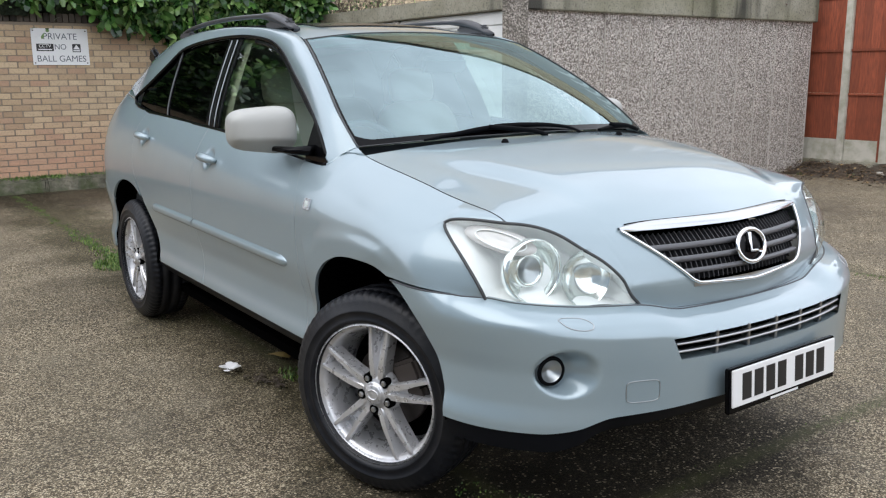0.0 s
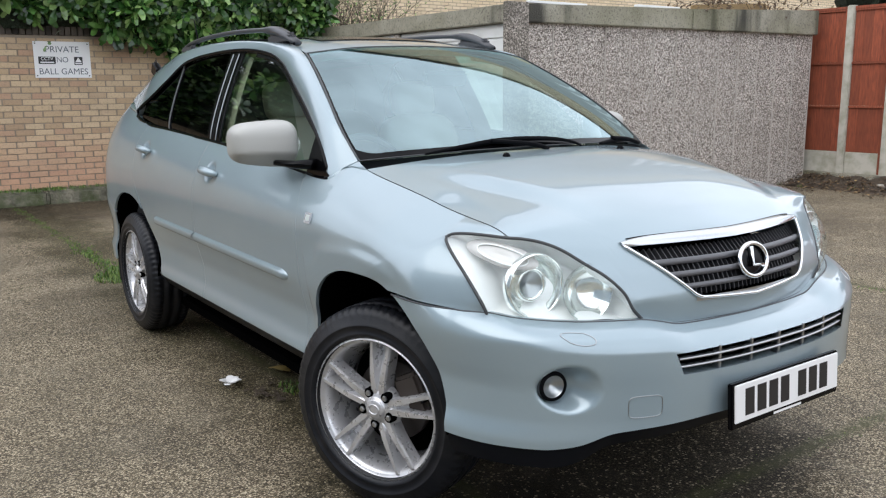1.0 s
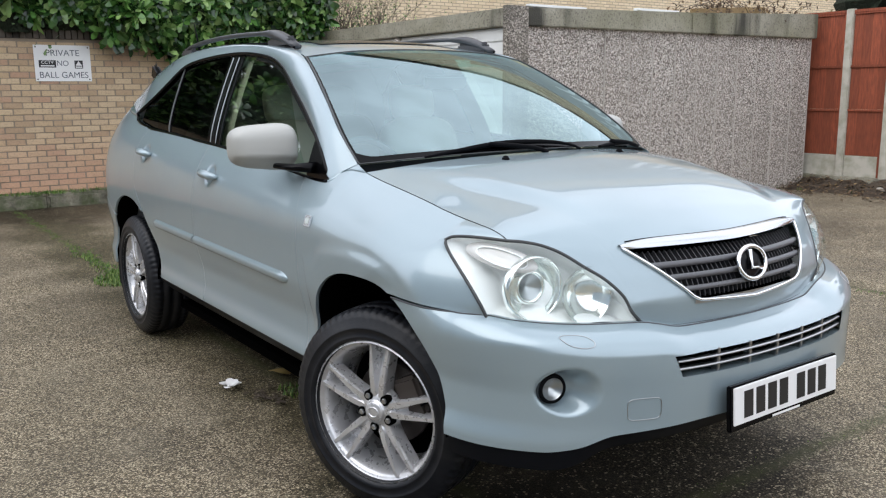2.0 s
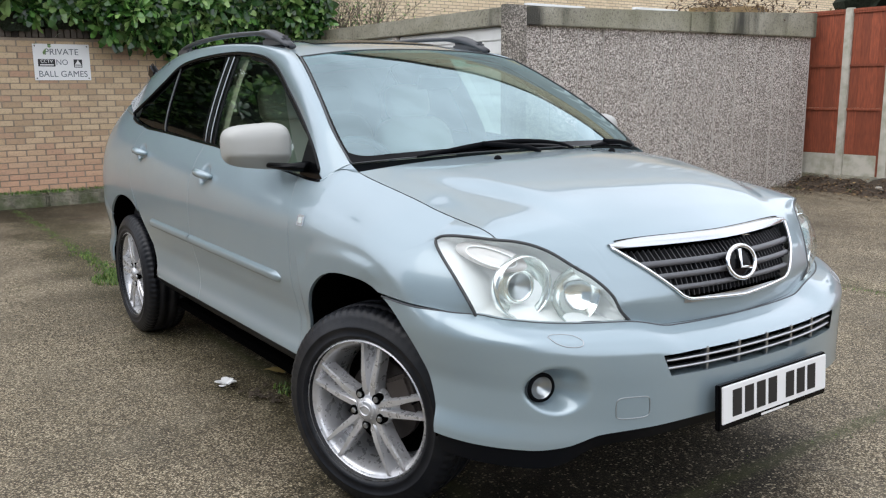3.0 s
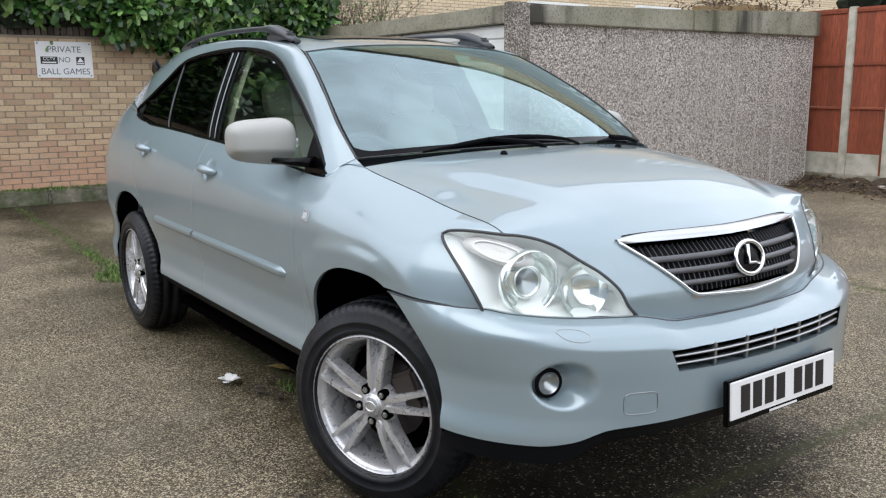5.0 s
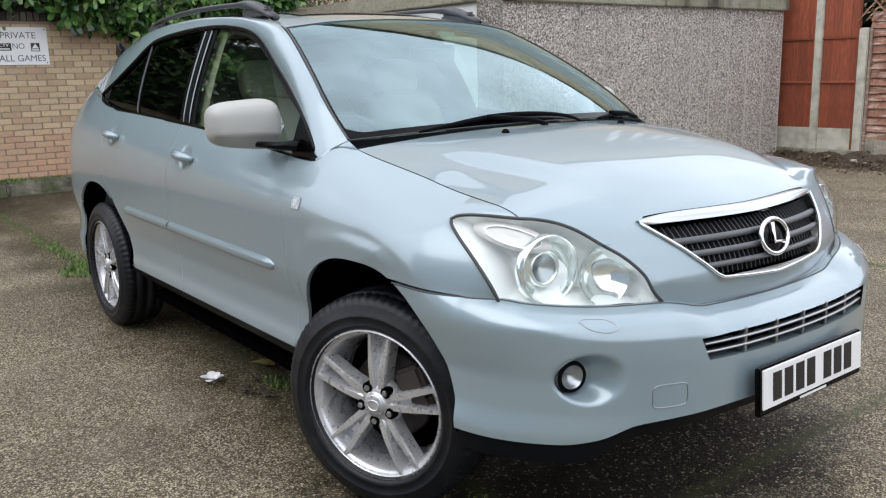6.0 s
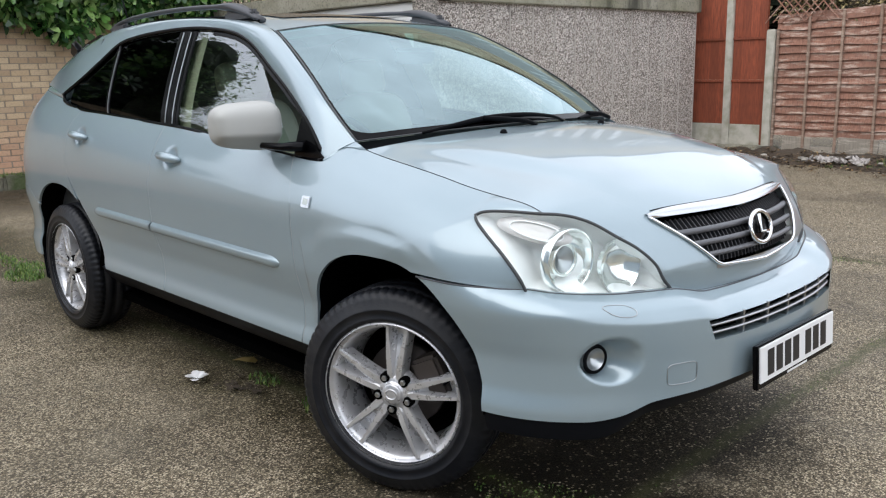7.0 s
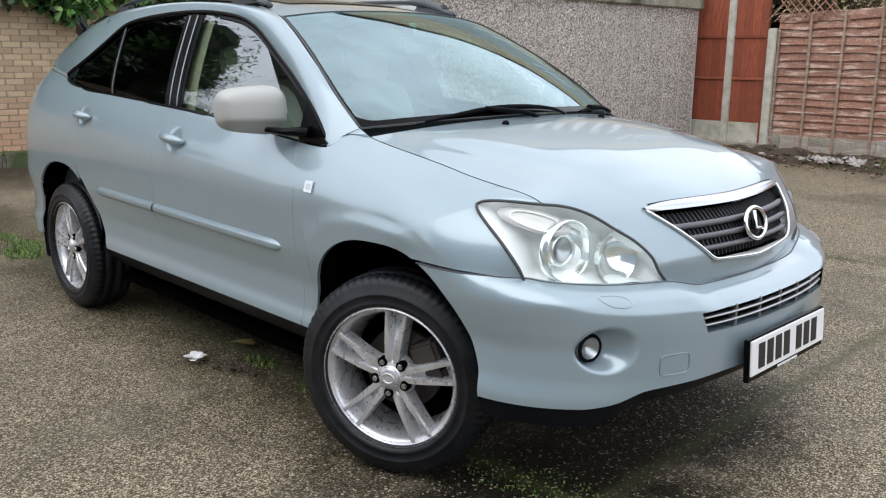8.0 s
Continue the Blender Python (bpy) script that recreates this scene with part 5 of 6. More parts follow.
    # door mirror
    def shell(u, w):
        a, b = 2 * math.pi * u, math.pi * w
        k = lambda v, e: math.copysign(abs(v) ** e, v)
        y = 0.128 * k(math.cos(b), 0.50)
        r = abs(math.sin(b)) ** 0.48
        x = 0.075 * k(math.cos(a), 0.85) * r * (1.0 if math.cos(a) > 0 else 0.45)
        z = 0.086 * k(math.sin(a), 0.55) * r * (1 - 0.14 * (y / 0.128))
        if x > 0 and z < -0.034:
            x *= 1 - 13 * (-0.034 - z)
        return (-0.748 + x - 0.12 * (y), sgn * (0.915 + y), 1.196 + z + 0.03 * y)
    mirror = sheet("door_mirror", shell, 72, 40, mirror_paint, car, "pale grey rounded door mirror", 0)
    tube("mirror_arm", [(-0.53, sgn * 0.80, 1.125), (-0.60, sgn * 0.85, 1.122), (-0.66, sgn * 0.90, 1.128)], [0.042, 0.030, 0.022], gloss_black, mirror, "black mirror foot", 10, False, 0.5)
    # roof rail
    path = spline([(-1.165, 0.545, 1.597), (-1.27, 0.545, 1.636), (-1.40, 0.545, 1.664), (-1.8, 0.545, 1.680), (-2.2, 0.545, 1.676), (-2.5, 0.545, 1.655), (-2.64, 0.545, 1.620)])
    pts = [path(k / 40) for k in range(41)]
    rail = tube("roof_rail", [(x, sgn * y, z) for x, y, z in pts], [0.022 + 0.012 * ease(k / 40, 0.0, 0.12) - 0.016 * ease(k / 40, 0.15, 0.26) for k in range(41)], grey_plastic, car, "dark grey roof rail", 10, False, 0.62)
    for x0, x1, zr in ((-1.20, -1.44, 1.612), (-2.46, -2.62, 1.615)):
        part("rail_foot", turned(box_bm(x1, -0.02, zr - 0.015, x0, 0.02, zr + 0.035, 0.012), Matrix.Translation((0, sgn * 0.545, 0))), grey_plastic, rail)
    tube("roof_ditch", [(x, sgn * (y - 0.012), z + 0.008) for x, y, z in (roof_edge(0.29 + 0.46 * k / 30) for k in range(31))], 0.006, black_plastic, car, "black roof joint strip", 6)


TOP_X = [dlo_top(k / 400) for k in range(401)]
LOW_X = [dlo_low(k / 400) for k in range(401)]


def z_top(x):
    return float(np.interp(-x, [-q[0] for q in TOP_X], [q[1] for q in TOP_X]))


def z_low(x):
    return float(np.interp(-x, [-q[0] for q in LOW_X], [q[1] for q in LOW_X]))


for sgn in (-1, 1):
    upper_side(sgn)


# roof
def roof(u, w):
    y = 2 * u - 1
    t0 = 0.243
    e = roof_edge(t0 + (0.80 - t0) * w)
    a = s_top(u)
    zc = tab(e[0], ROOF_Z)
    x = e[0]
    x += (a[0] - e[0]) * max(0, 1 - 5 * w) if w < 0.2 else 0
    z = zc + (e[2] - zc) * abs(y) ** 2.6
    if w < 0.2:
        k = 1 - 5 * w
        z = z * (1 - k) + a[2] * k
    return (x, y * e[1], z)


roof_panel = sheet("roof", roof, 40, 60, paint, car, "silver roof with glass sunroof", 0.01)
sheet("sunroof", lambda u, w: (lambda p: (p[0], p[1], p[2] + 0.004))(roof(0.5 + (u - 0.5) * 0.70, 0.16 + 0.32 * w)), 20, 20, gloss_black, roof_panel, "tinted glass sunroof", 0)


# tail: rear screen, tailgate, bumper
def tail_skin(z_of, out=0.0):
    def f(u, w):
        y = 2 * u - 1
        z = z_of(w)
        x = tab(z, RUMP)
        half = side_y(x + 0.02, z) if z < 1.33 else 0.60 - (0.60 - 0.52) * (z - 1.33) / 0.235
        return (x + 0.02 + 0.10 * abs(y) ** 3 * (1 if z < 1.33 else 1.6), y * max(half, 0.45) * (0.985 if z < 1.33 else 1.0), z)
    return f


sheet("rear_bumper", tail_skin(lambda w: 0.36 + 0.41 * w), 24, 10, paint, car, "", 0.02)
tailgate = sheet("tailgate", tail_skin(lambda w: 0.775 + 0.55 * w), 24, 14, paint, car, "", 0.02)
frame_skin = tail_skin(lambda w: 1.335 + 0.225 * w)
sheet("screen_frame", frame_skin, 24, 10, paint, tailgate, "", 0)


def rear_glass(u, w):
    x, y, z = frame_skin(0.14 + 0.72 * u, 0.06 + 0.84 * w)
    return (x - 0.008, y, z + 0.002)


sheet("rear_screen", rear_glass, 20, 8, gloss_black, tailgate, "dark rear screen", 0)
part("spoiler", turned(box_bm(-0.14, -0.48, -0.016, 0.12, 0.48, 0.016, 0.012), pose(-3.12, 0, 1.572, 0, -12, 0)), gloss_black, tailgate)
for sgn in (-1, 1):
    sheet("tail_lamp", lambda u, w: (lambda x, z: (x, sgn * (side_y(x, z) + 0.006), z))(-3.50 - 0.10 * u, 0.98 + 0.26 * w), 8, 10, gloss_black, car, "dark tail lamp", 0.01)
    part("spoiler_end", turned(box_bm(-0.06, -0.02, -0.05, 0.06, 0.02, 0.05, 0.018), pose(-3.13, sgn * 0.56, 1.52, 0, 30, 0)), gloss_black, tailgate)
tube("aerial", [(-2.62, -0.46, 1.64), (-2.69, -0.46, 1.80)], [0.006, 0.003], black_plastic, car, "short roof aerial", 6)

# side badge on the wing, laid flat on its skin
for sgn in (-1, 1):
    skin = [ob for ob in car.children if ob.name.startswith("front_wing") and ob.data.vertices[0].co.y * sgn > 0][0]
    near = sorted((q.co for q in skin.data.vertices), key=lambda q: (q.x + 0.405) ** 2 + (q.z - 0.950) ** 2)[:12]
    mid = sum(near, Vector()) / 12
    lean = math.degrees(math.atan2(side_y(-0.405, 0.925) - side_y(-0.405, 0.975), 0.05))
    flat = Matrix.Translation((mid.x, mid.y + sgn * 0.003, mid.z)) @ Matrix.Rotation(radians(lean * sgn), 4, "X")
    b = part("wing_badge", turned(box_bm(-0.025, -0.003, -0.0205, 0.025, 0.003, 0.0205, 0.0028), flat), brow_chrome, car, "small square chrome badge")
    part("badge_field", turned(box_bm(-0.015, -0.0038, -0.0125, 0.015, 0.0038, 0.0125, 0.002), flat), lamp_grey, b)

# wipers
for path, arm in (([(-0.215, -0.52, 1.166), (-0.190, -0.40, 1.184), (-0.170, -0.22, 1.204), (-0.152, -0.02, 1.205), (-0.142, 0.12, 1.190), (-0.140, 0.18, 1.170)], [(-0.115, -0.02, 1.168), (-0.120, -0.08, 1.186), (-0.165, -0.26, 1.205)]),
                  ([(-0.155, 0.30, 1.172), (-0.185, 0.40, 1.176), (-0.235, 0.53, 1.172), (-0.285, 0.64, 1.160)], [(-0.20, 0.58, 1.160), (-0.19, 0.50, 1.180), (-0.185, 0.40, 1.188)])):
    f, g = spline(path), spline(arm)
    w = tube("wiper", [g(k / 8) for k in range(9)], 0.009, black_plastic, car, "black windscreen wiper", 8)
    tube("blade", [f(k / 20) for k in range(21)], [0.005 + 0.006 * math.sin(math.pi * k / 20) for k in range(21)], black_plastic, w, "", 6)

# floor pan, bulkhead and inner walls that keep daylight out of the shell
mesh_object("floor_pan", *box_data(-3.5, -0.74, 0.20, -0.45, 0.74, 0.24), dark, car)
# unseen black trays, added to deepen the shade on the ground below
mesh_object("shade_tray", *box_data(-0.44, -0.43, 0.22, 0.42, 0.43, 0.25), dark, car)
mesh_object("front_shade_tray", *box_data(0.421, -0.62, 0.31, 0.58, 0.62, 0.33), dark, car)
mesh_object("bulkhead", *box_data(-0.52, -0.78, 0.30, -0.50, 0.78, 1.05), dark, car)
mesh_object("engine_bay", *box_data(-0.40, -0.40, 0.34, 0.58, 0.40, 0.86), dark, car)
for sgn in (-1, 1):
    mesh_object("inner_wall", *box_data(-3.55, sgn * 0.74, 0.30, -0.50, sgn * 0.76, 1.07), cloth_grey, car)


# added sheet that blocks sky light coming through gaps at the tail
def rear_blocker(u, w):
    z = 0.85 + 0.72 * w
    half = min(0.75, cabin_y(-2.56, z) - 0.02)
    return (-2.56 - 0.06 * math.sin(math.pi * u), half * (2 * u - 1), z)


sheet("rear_block", rear_blocker, 12, 8, cloth_grey, car, "grey sheet added to block daylight behind the seats", 0)


# ---- cabin ----
def pad(dx, dy, dz):
    """A stuffed cushion with well rounded edges."""
    bm = bmesh.new()
    bmesh.ops.create_uvsphere(bm, u_segments=28, v_segments=18, radius=1)
    for w in bm.verts:
        w.co = Vector([d * math.copysign(abs(c) ** 0.5, c) for d, c in zip((dx, dy, dz), w.co)])
    return bm


def seat(x, y, tint):
    s = tagged(new("seat"), "beige leather seat")
    s.parent = car
    part("cushion", turned(pad(0.26, 0.25, 0.09), pose(x, y, 0.62, 0, -6, 0)), tint, s, "", True)
    part("backrest", turned(pad(0.08, 0.245, 0.31), pose(x - 0.34, y, 0.96, 0, -16, 0)), tint, s, "", True)
    part("headrest", turned(pad(0.05, 0.13, 0.095), pose(x - 0.45, y, 1.34, 0, -12, 0)), tint, s, "", True)


for x, y in ((-1.20, -0.37), (-1.20, 0.37), (-2.10, -0.38), (-2.10, 0.38)):
    seat(x, y, beige)
dash = sheet("dashboard", lambda u, w: (-0.33 - 0.55 * w, -0.76 + 1.52 * u, 1.10 - 0.02 * w - 0.30 * ease(w, 0.62, 1.0) + 0.02 * math.sin(math.pi * u * 3) ** 2 * ease(w, 0.2, 0.5)), 24, 14, cloth_grey, car, "grey padded dashboard", 0.05)
wheel_m = pose(-0.86, -0.37, 1.03, 0, 62, 0)
tube("steering_wheel", [wheel_m @ Vector((0.185 * math.cos(a), 0.185 * math.sin(a), 0)) for a in np.linspace(0, 2 * math.pi, 40, endpoint=False)], 0.015, cloth_grey, car, "grey steering wheel", 8, True)
part("rear_view_mirror", turned(box_bm(-0.015, -0.12, -0.035, 0.015, 0.12, 0.035, 0.014), pose(-0.82, 0, 1.44, 0, 12, 0)), cloth_grey, car)
sheet("headlining", lambda u, w: (lambda p: (p[0], p[1] * 0.97, p[2] - 0.035))(roof(u, w)), 16, 20, beige, car, "", 0)
for sgn in (-1, 1):
    sheet("pillar_lining", lambda u, w: (-1.43 - 0.16 * u - 0.10 * w, sgn * (cabin_y(-1.6, 1.12 + 0.44 * w) - 0.035), 1.10 + 0.45 * w), 4, 8, beige, car, "", 0)


# ---- wheels ----
def make_wheel(sgn):
    """A road wheel; its outer face looks along -y before it is mirrored."""
    w = new("wheel")
    w.parent = car
    tagged(w, "five-spoke alloy wheel with black tyre")
    q = sgn
    prof = [(0.235, 0.09), (0.25, 0.117), (0.258, 0.1215), (0.262, 0.1215), (0.266, 0.1185), (0.287, 0.121), (0.290, 0.1235), (0.293, 0.1235), (0.297, 0.120), (0.325, 0.112), (0.345, 0.100), (0.355, 0.085), (0.358, 0.06), (0.352, 0.058), (0.352, 0.050), (0.359, 0.048), (0.360, 0.012), (0.353, 0.010), (0.353, 0.002)]
    prof = [(r if r < 0.26 else 0.26 + (r - 0.26) * 0.915, y) for r, y in prof]
    full = prof + [(r, -y) for r, y in prof[::-1]]
    n = 280
    vs, fs = lathe(full, n)
    k = len(full)
    for i in range(n):
        for j in range(k):
            x, y, z = vs[i * k + j]
            r = math.hypot(x, z)
            if r > 0.322 and i % 4 == 0 and 0.05 < abs(y) < 0.108:
                f = (r - 0.006) / r
                vs[i * k + j] = (x * f, y, z * f)
    tyre = mesh_object("tyre", [(x, -q * y * -1, z) for x, y, z in vs], fs, rubber, w, "black tyre with worn tread", True)
    vs, fs = lathe([(0.240, 0.114), (0.2475, 0.111), (0.2475, 0.100), (0.232, 0.096), (0.222, 0.085), (0.214, 0.05), (0.205, -0.02), (0.205, -0.09), (0.235, -0.10)], 90)
    rim = mesh_object("rim", [(x, q * y, z) for x, y, z in vs], fs, alloy, w, "silver alloy rim", True)
    # split spokes: two ridges with a trough that opens outwards
    for s in range(5):
        vs, fs = [], []
        stations = 12
        for i in range(stations + 1):
            t = i / stations
            r = 0.030 + t * 0.199
            half = 0.026 + 0.018 * t
            top = 0.092 + 0.012 * ease(t, 0, 0.5) - 0.004 * t
            trough = 0.004 + 0.046 * ease(t, 0.10, 0.85)
            inner = half * (0.06 + 0.50 * ease(t, 0.05, 1.0))
            cross = [(-half, top - 0.055), (-half * 0.97, top - 0.008), (-half * 0.88, top), (-inner - 0.004, top), (-inner * 0.8, top - trough), (0, top - trough - 0.001),
                     (inner * 0.8, top - trough), (inner + 0.004, top), (half * 0.88, top), (half * 0.97, top - 0.008), (half, top - 0.055)]
            vs += [(r, q * h, a) for a, h in cross]
        c = len(cross)
        for i in range(stations):
            fs += [(i * c + j, i * c + j + 1, (i + 1) * c + j + 1, (i + 1) * c + j) for j in range(c - 1)]
        ang = math.radians(SPOKE + 72 * s)
        m = Matrix.Rotation(-ang, 4, "Y")
        me_vs = [m @ Vector(p) for p in vs]
        mesh_object("spoke", me_vs, fs, alloy, rim, "")
    vs, fs = lathe([(0.080, 0.05), (0.077, 0.072), (0.066, 0.086), (0.044, 0.096), (0.036, 0.099), (0.035, 0.104), (0.030, 0.108), (0.0, 0.110)], 50)
    hub = mesh_object("hub", [(x, q * y, z) for x, y, z in vs], fs, alloy, rim, "hub with plain centre cap", True)
    vs, fs = lathe([(0.024, 0.1095), (0.022, 0.1125), (0.019, 0.1125), (0.017, 0.1095)], 30)
    mesh_object("cap_ring", [(x, q * y, z * 0.8) for x, y, z in vs], fs, alloy, hub, "", True)
    tube("valve", [(0.200 * math.cos(0.3), q * 0.070, 0.200 * math.sin(0.3)), (0.193 * math.cos(0.3), q * 0.100, 0.193 * math.sin(0.3))], 0.004, black_plastic, rim, "", 6)
    for s in range(5):
        ang = math.radians(SPOKE + 36 + 72 * s)
        cx, cz = 0.057 * math.cos(ang), 0.057 * math.sin(ang)
        # solid black disc paints the shade of a hole round each nut
        vs, fs = lathe([(0.019, 0.070), (0.0175, 0.0965), (0.0, 0.0965)], 20)
        mesh_object("nut_hole_shade", [(x + cx, q * y, z + cz) for x, y, z in vs], fs, dark, hub, "", True)
        vs, fs = lathe([(0.010, 0.085), (0.010, 0.101), (0.008, 0.104), (0.0, 0.104)], 6)
        mesh_object("wheel_nut", [(x + cx, q * y, z + cz) for x, y, z in vs], fs, dull_chrome, hub, "", False)
    vs, fs = lathe([(0.0, 0.0), (0.140, 0.0), (0.142, -0.01), (0.142, -0.03)], 48)
    mesh_object("brake_disc", [(x, q * y, z) for x, y, z in vs], fs, iron, w, "", True)
    vs, fs = lathe([(0.0, -0.06), (0.206, -0.06), (0.206, -0.05)], 48)
    mesh_object("brake_shield", [(x, q * y, z) for x, y, z in vs], fs, dark, w, "", True)
    part("brake_caliper", turned(box_bm(-0.05, -0.045, -0.075, 0.05, 0.045, 0.075, 0.012), pose(0.125, q * 0.03, 0.055, 0, -24, 0)), iron, w, "rusty brake caliper")
    return w


SPOKE = 84
STEER = 22.5
for x, sgn, turn in ((0.0, -1, STEER), (0.0, 1, STEER), (AXLE_R, -1, 0), (AXLE_R, 1, 0)):
    SPOKE = 84 if turn else 100
    w = make_wheel(sgn)
    w.matrix_basis = pose(x - (0.042 if turn and sgn < 0 else 0.0), sgn * 0.785, 0.351, 0, 0, turn)


# ---- sign on the brick wall ----
sign = tagged(part("wall_sign", box_bm(WALL_X + 0.006, -0.135, 1.565, WALL_X + 0.012, 0.532, 2.012, 0.001), white_plastic), "white metal notice with grey lettering screwed to the brick wall", "sign")
sign_ink = material("grey_lettering", (0.10, 0.12, 0.14), 0.6)
facing = Matrix(((0, 0, 1, WALL_X + 0.0135), (1, 0, 0, 0.2), (0, 1, 0, 0), (0, 0, 0, 1)))
for words, size, y, z, wide in (("PRIVATE", 0.108, 0.0, 1.912, 1.0), ("NO", 0.095, -0.005, 1.785, 0.95), ("BALL GAMES", 0.108, 0.002, 1.64, 0.96)):
    lettering(words, size, facing @ Matrix.Translation((y, z, 0)) @ Matrix.Diagonal((wide, 1, 1, 1)), sign_ink, sign)
plaque = part("camera_notice", box_bm(WALL_X + 0.0125, -0.085, 1.735, WALL_X + 0.0145, 0.115, 1.825), ink, sign, "small black notice")
lettering("CCTV", 0.055, Matrix.Translation((0.0015, -0.185, 0)) @ facing @ Matrix.Translation((0, 1.797, 0)), white_plastic, plaque)
part("notice_bar", box_bm(WALL_X + 0.0146, -0.065, 1.748, WALL_X + 0.0152, 0.095, 1.762), white_plastic, plaque)
plaque = part("warning_notice", box_bm(WALL_X + 0.0125, 0.335, 1.725, WALL_X + 0.0145, 0.435, 1.825), ink, sign, "small black notice with a triangle")
mesh_object("triangle", [(WALL_X + 0.0152, 0.345, 1.76), (WALL_X + 0.0152, 0.425, 1.76), (WALL_X + 0.0152, 0.385, 1.818)], [(0, 1, 2)], white_plastic, plaque)
part("notice_bar", box_bm(WALL_X + 0.0146, 0.345, 1.735, WALL_X + 0.0152, 0.425, 1.75), white_plastic, plaque)
for y, z in ((-0.11, 1.59), (-0.11, 1.985), (0.505, 1.59), (0.505, 1.985)):
    part("screw", turned(box_bm(-0.004, -0.008, -0.008, 0.004, 0.008, 0.008, 0.003), Matrix.Translation((WALL_X + 0.014, y, z))), iron, sign)

# ---- foliage ----
leaf_mat = material("glossy_leaf", (0.06, 0.12, 0.03), 0.26)
v = place(leaf_mat)
tone = ramp(leaf_mat, island(leaf_mat), [(0.0, (0.010, 0.038, 0.009)), (0.45, (0.036, 0.105, 0.022)), (0.75, (0.13, 0.28, 0.06)), (1.0, (0.34, 0.50, 0.17))])
finish(leaf_mat, mix(leaf_mat, tone, (0.02, 0.04, 0.012), ramp(leaf_mat, noisy(leaf_mat, v, 2.2), [(0.45, (0, 0, 0)), (0.7, (0.7,) * 3)])))
leaf_mat.node_tree.nodes["Principled BSDF"].inputs["Subsurface Weight"].default_value = 0.0
tree_leaf = material("tree_leaf", (0.12, 0.2, 0.07), 0.45)
finish(tree_leaf, ramp(tree_leaf, island(tree_leaf), [(0.0, (0.05, 0.10, 0.035)), (0.5, (0.12, 0.21, 0.075)), (1.0, (0.26, 0.38, 0.16))]))
twig_mat = material("twig_bark", (0.09, 0.065, 0.045), 0.9)
v = place(twig_mat)
finish(twig_mat, mix(twig_mat, (0.12, 0.09, 0.06), (0.05, 0.04, 0.03), noisy(twig_mat, v, 30)), None, bump(twig_mat, noisy(twig_mat, v, 80), 0.5, 0.004))
grass_mat = material("grass", (0.07, 0.15, 0.025), 0.55)
finish(grass_mat, ramp(grass_mat, island(grass_mat), [(0.0, (0.035, 0.085, 0.014)), (0.6, (0.10, 0.20, 0.03)), (1.0, (0.24, 0.30, 0.07))]))
dry_mat = material("dead_leaf", (0.2, 0.12, 0.05), 0.8)
finish(dry_mat, ramp(dry_mat, island(dry_mat), [(0.0, (0.035, 0.022, 0.013)), (0.5, (0.085, 0.052, 0.028)), (0.85, (0.16, 0.10, 0.05)), (1.0, (0.32, 0.22, 0.10))]))
olive_mat = material("olive_leaf", (0.12, 0.11, 0.04), 0.6)
finish(olive_mat, ramp(olive_mat, island(olive_mat), [(0.0, (0.05, 0.043, 0.018)), (0.4, (0.15, 0.122, 0.048)), (0.75, (0.30, 0.235, 0.10)), (1.0, (0.50, 0.38, 0.20))]))
soil_mat = material("damp_soil", (0.05, 0.036, 0.025), 0.9)
v = place(soil_mat)
finish(soil_mat, mix(soil_mat, (0.03, 0.022, 0.016), (0.10, 0.075, 0.05), noisy(soil_mat, v, 22, 7)), None, bump(soil_mat, noisy(soil_mat, v, 35, 7), 0.9, 0.03))


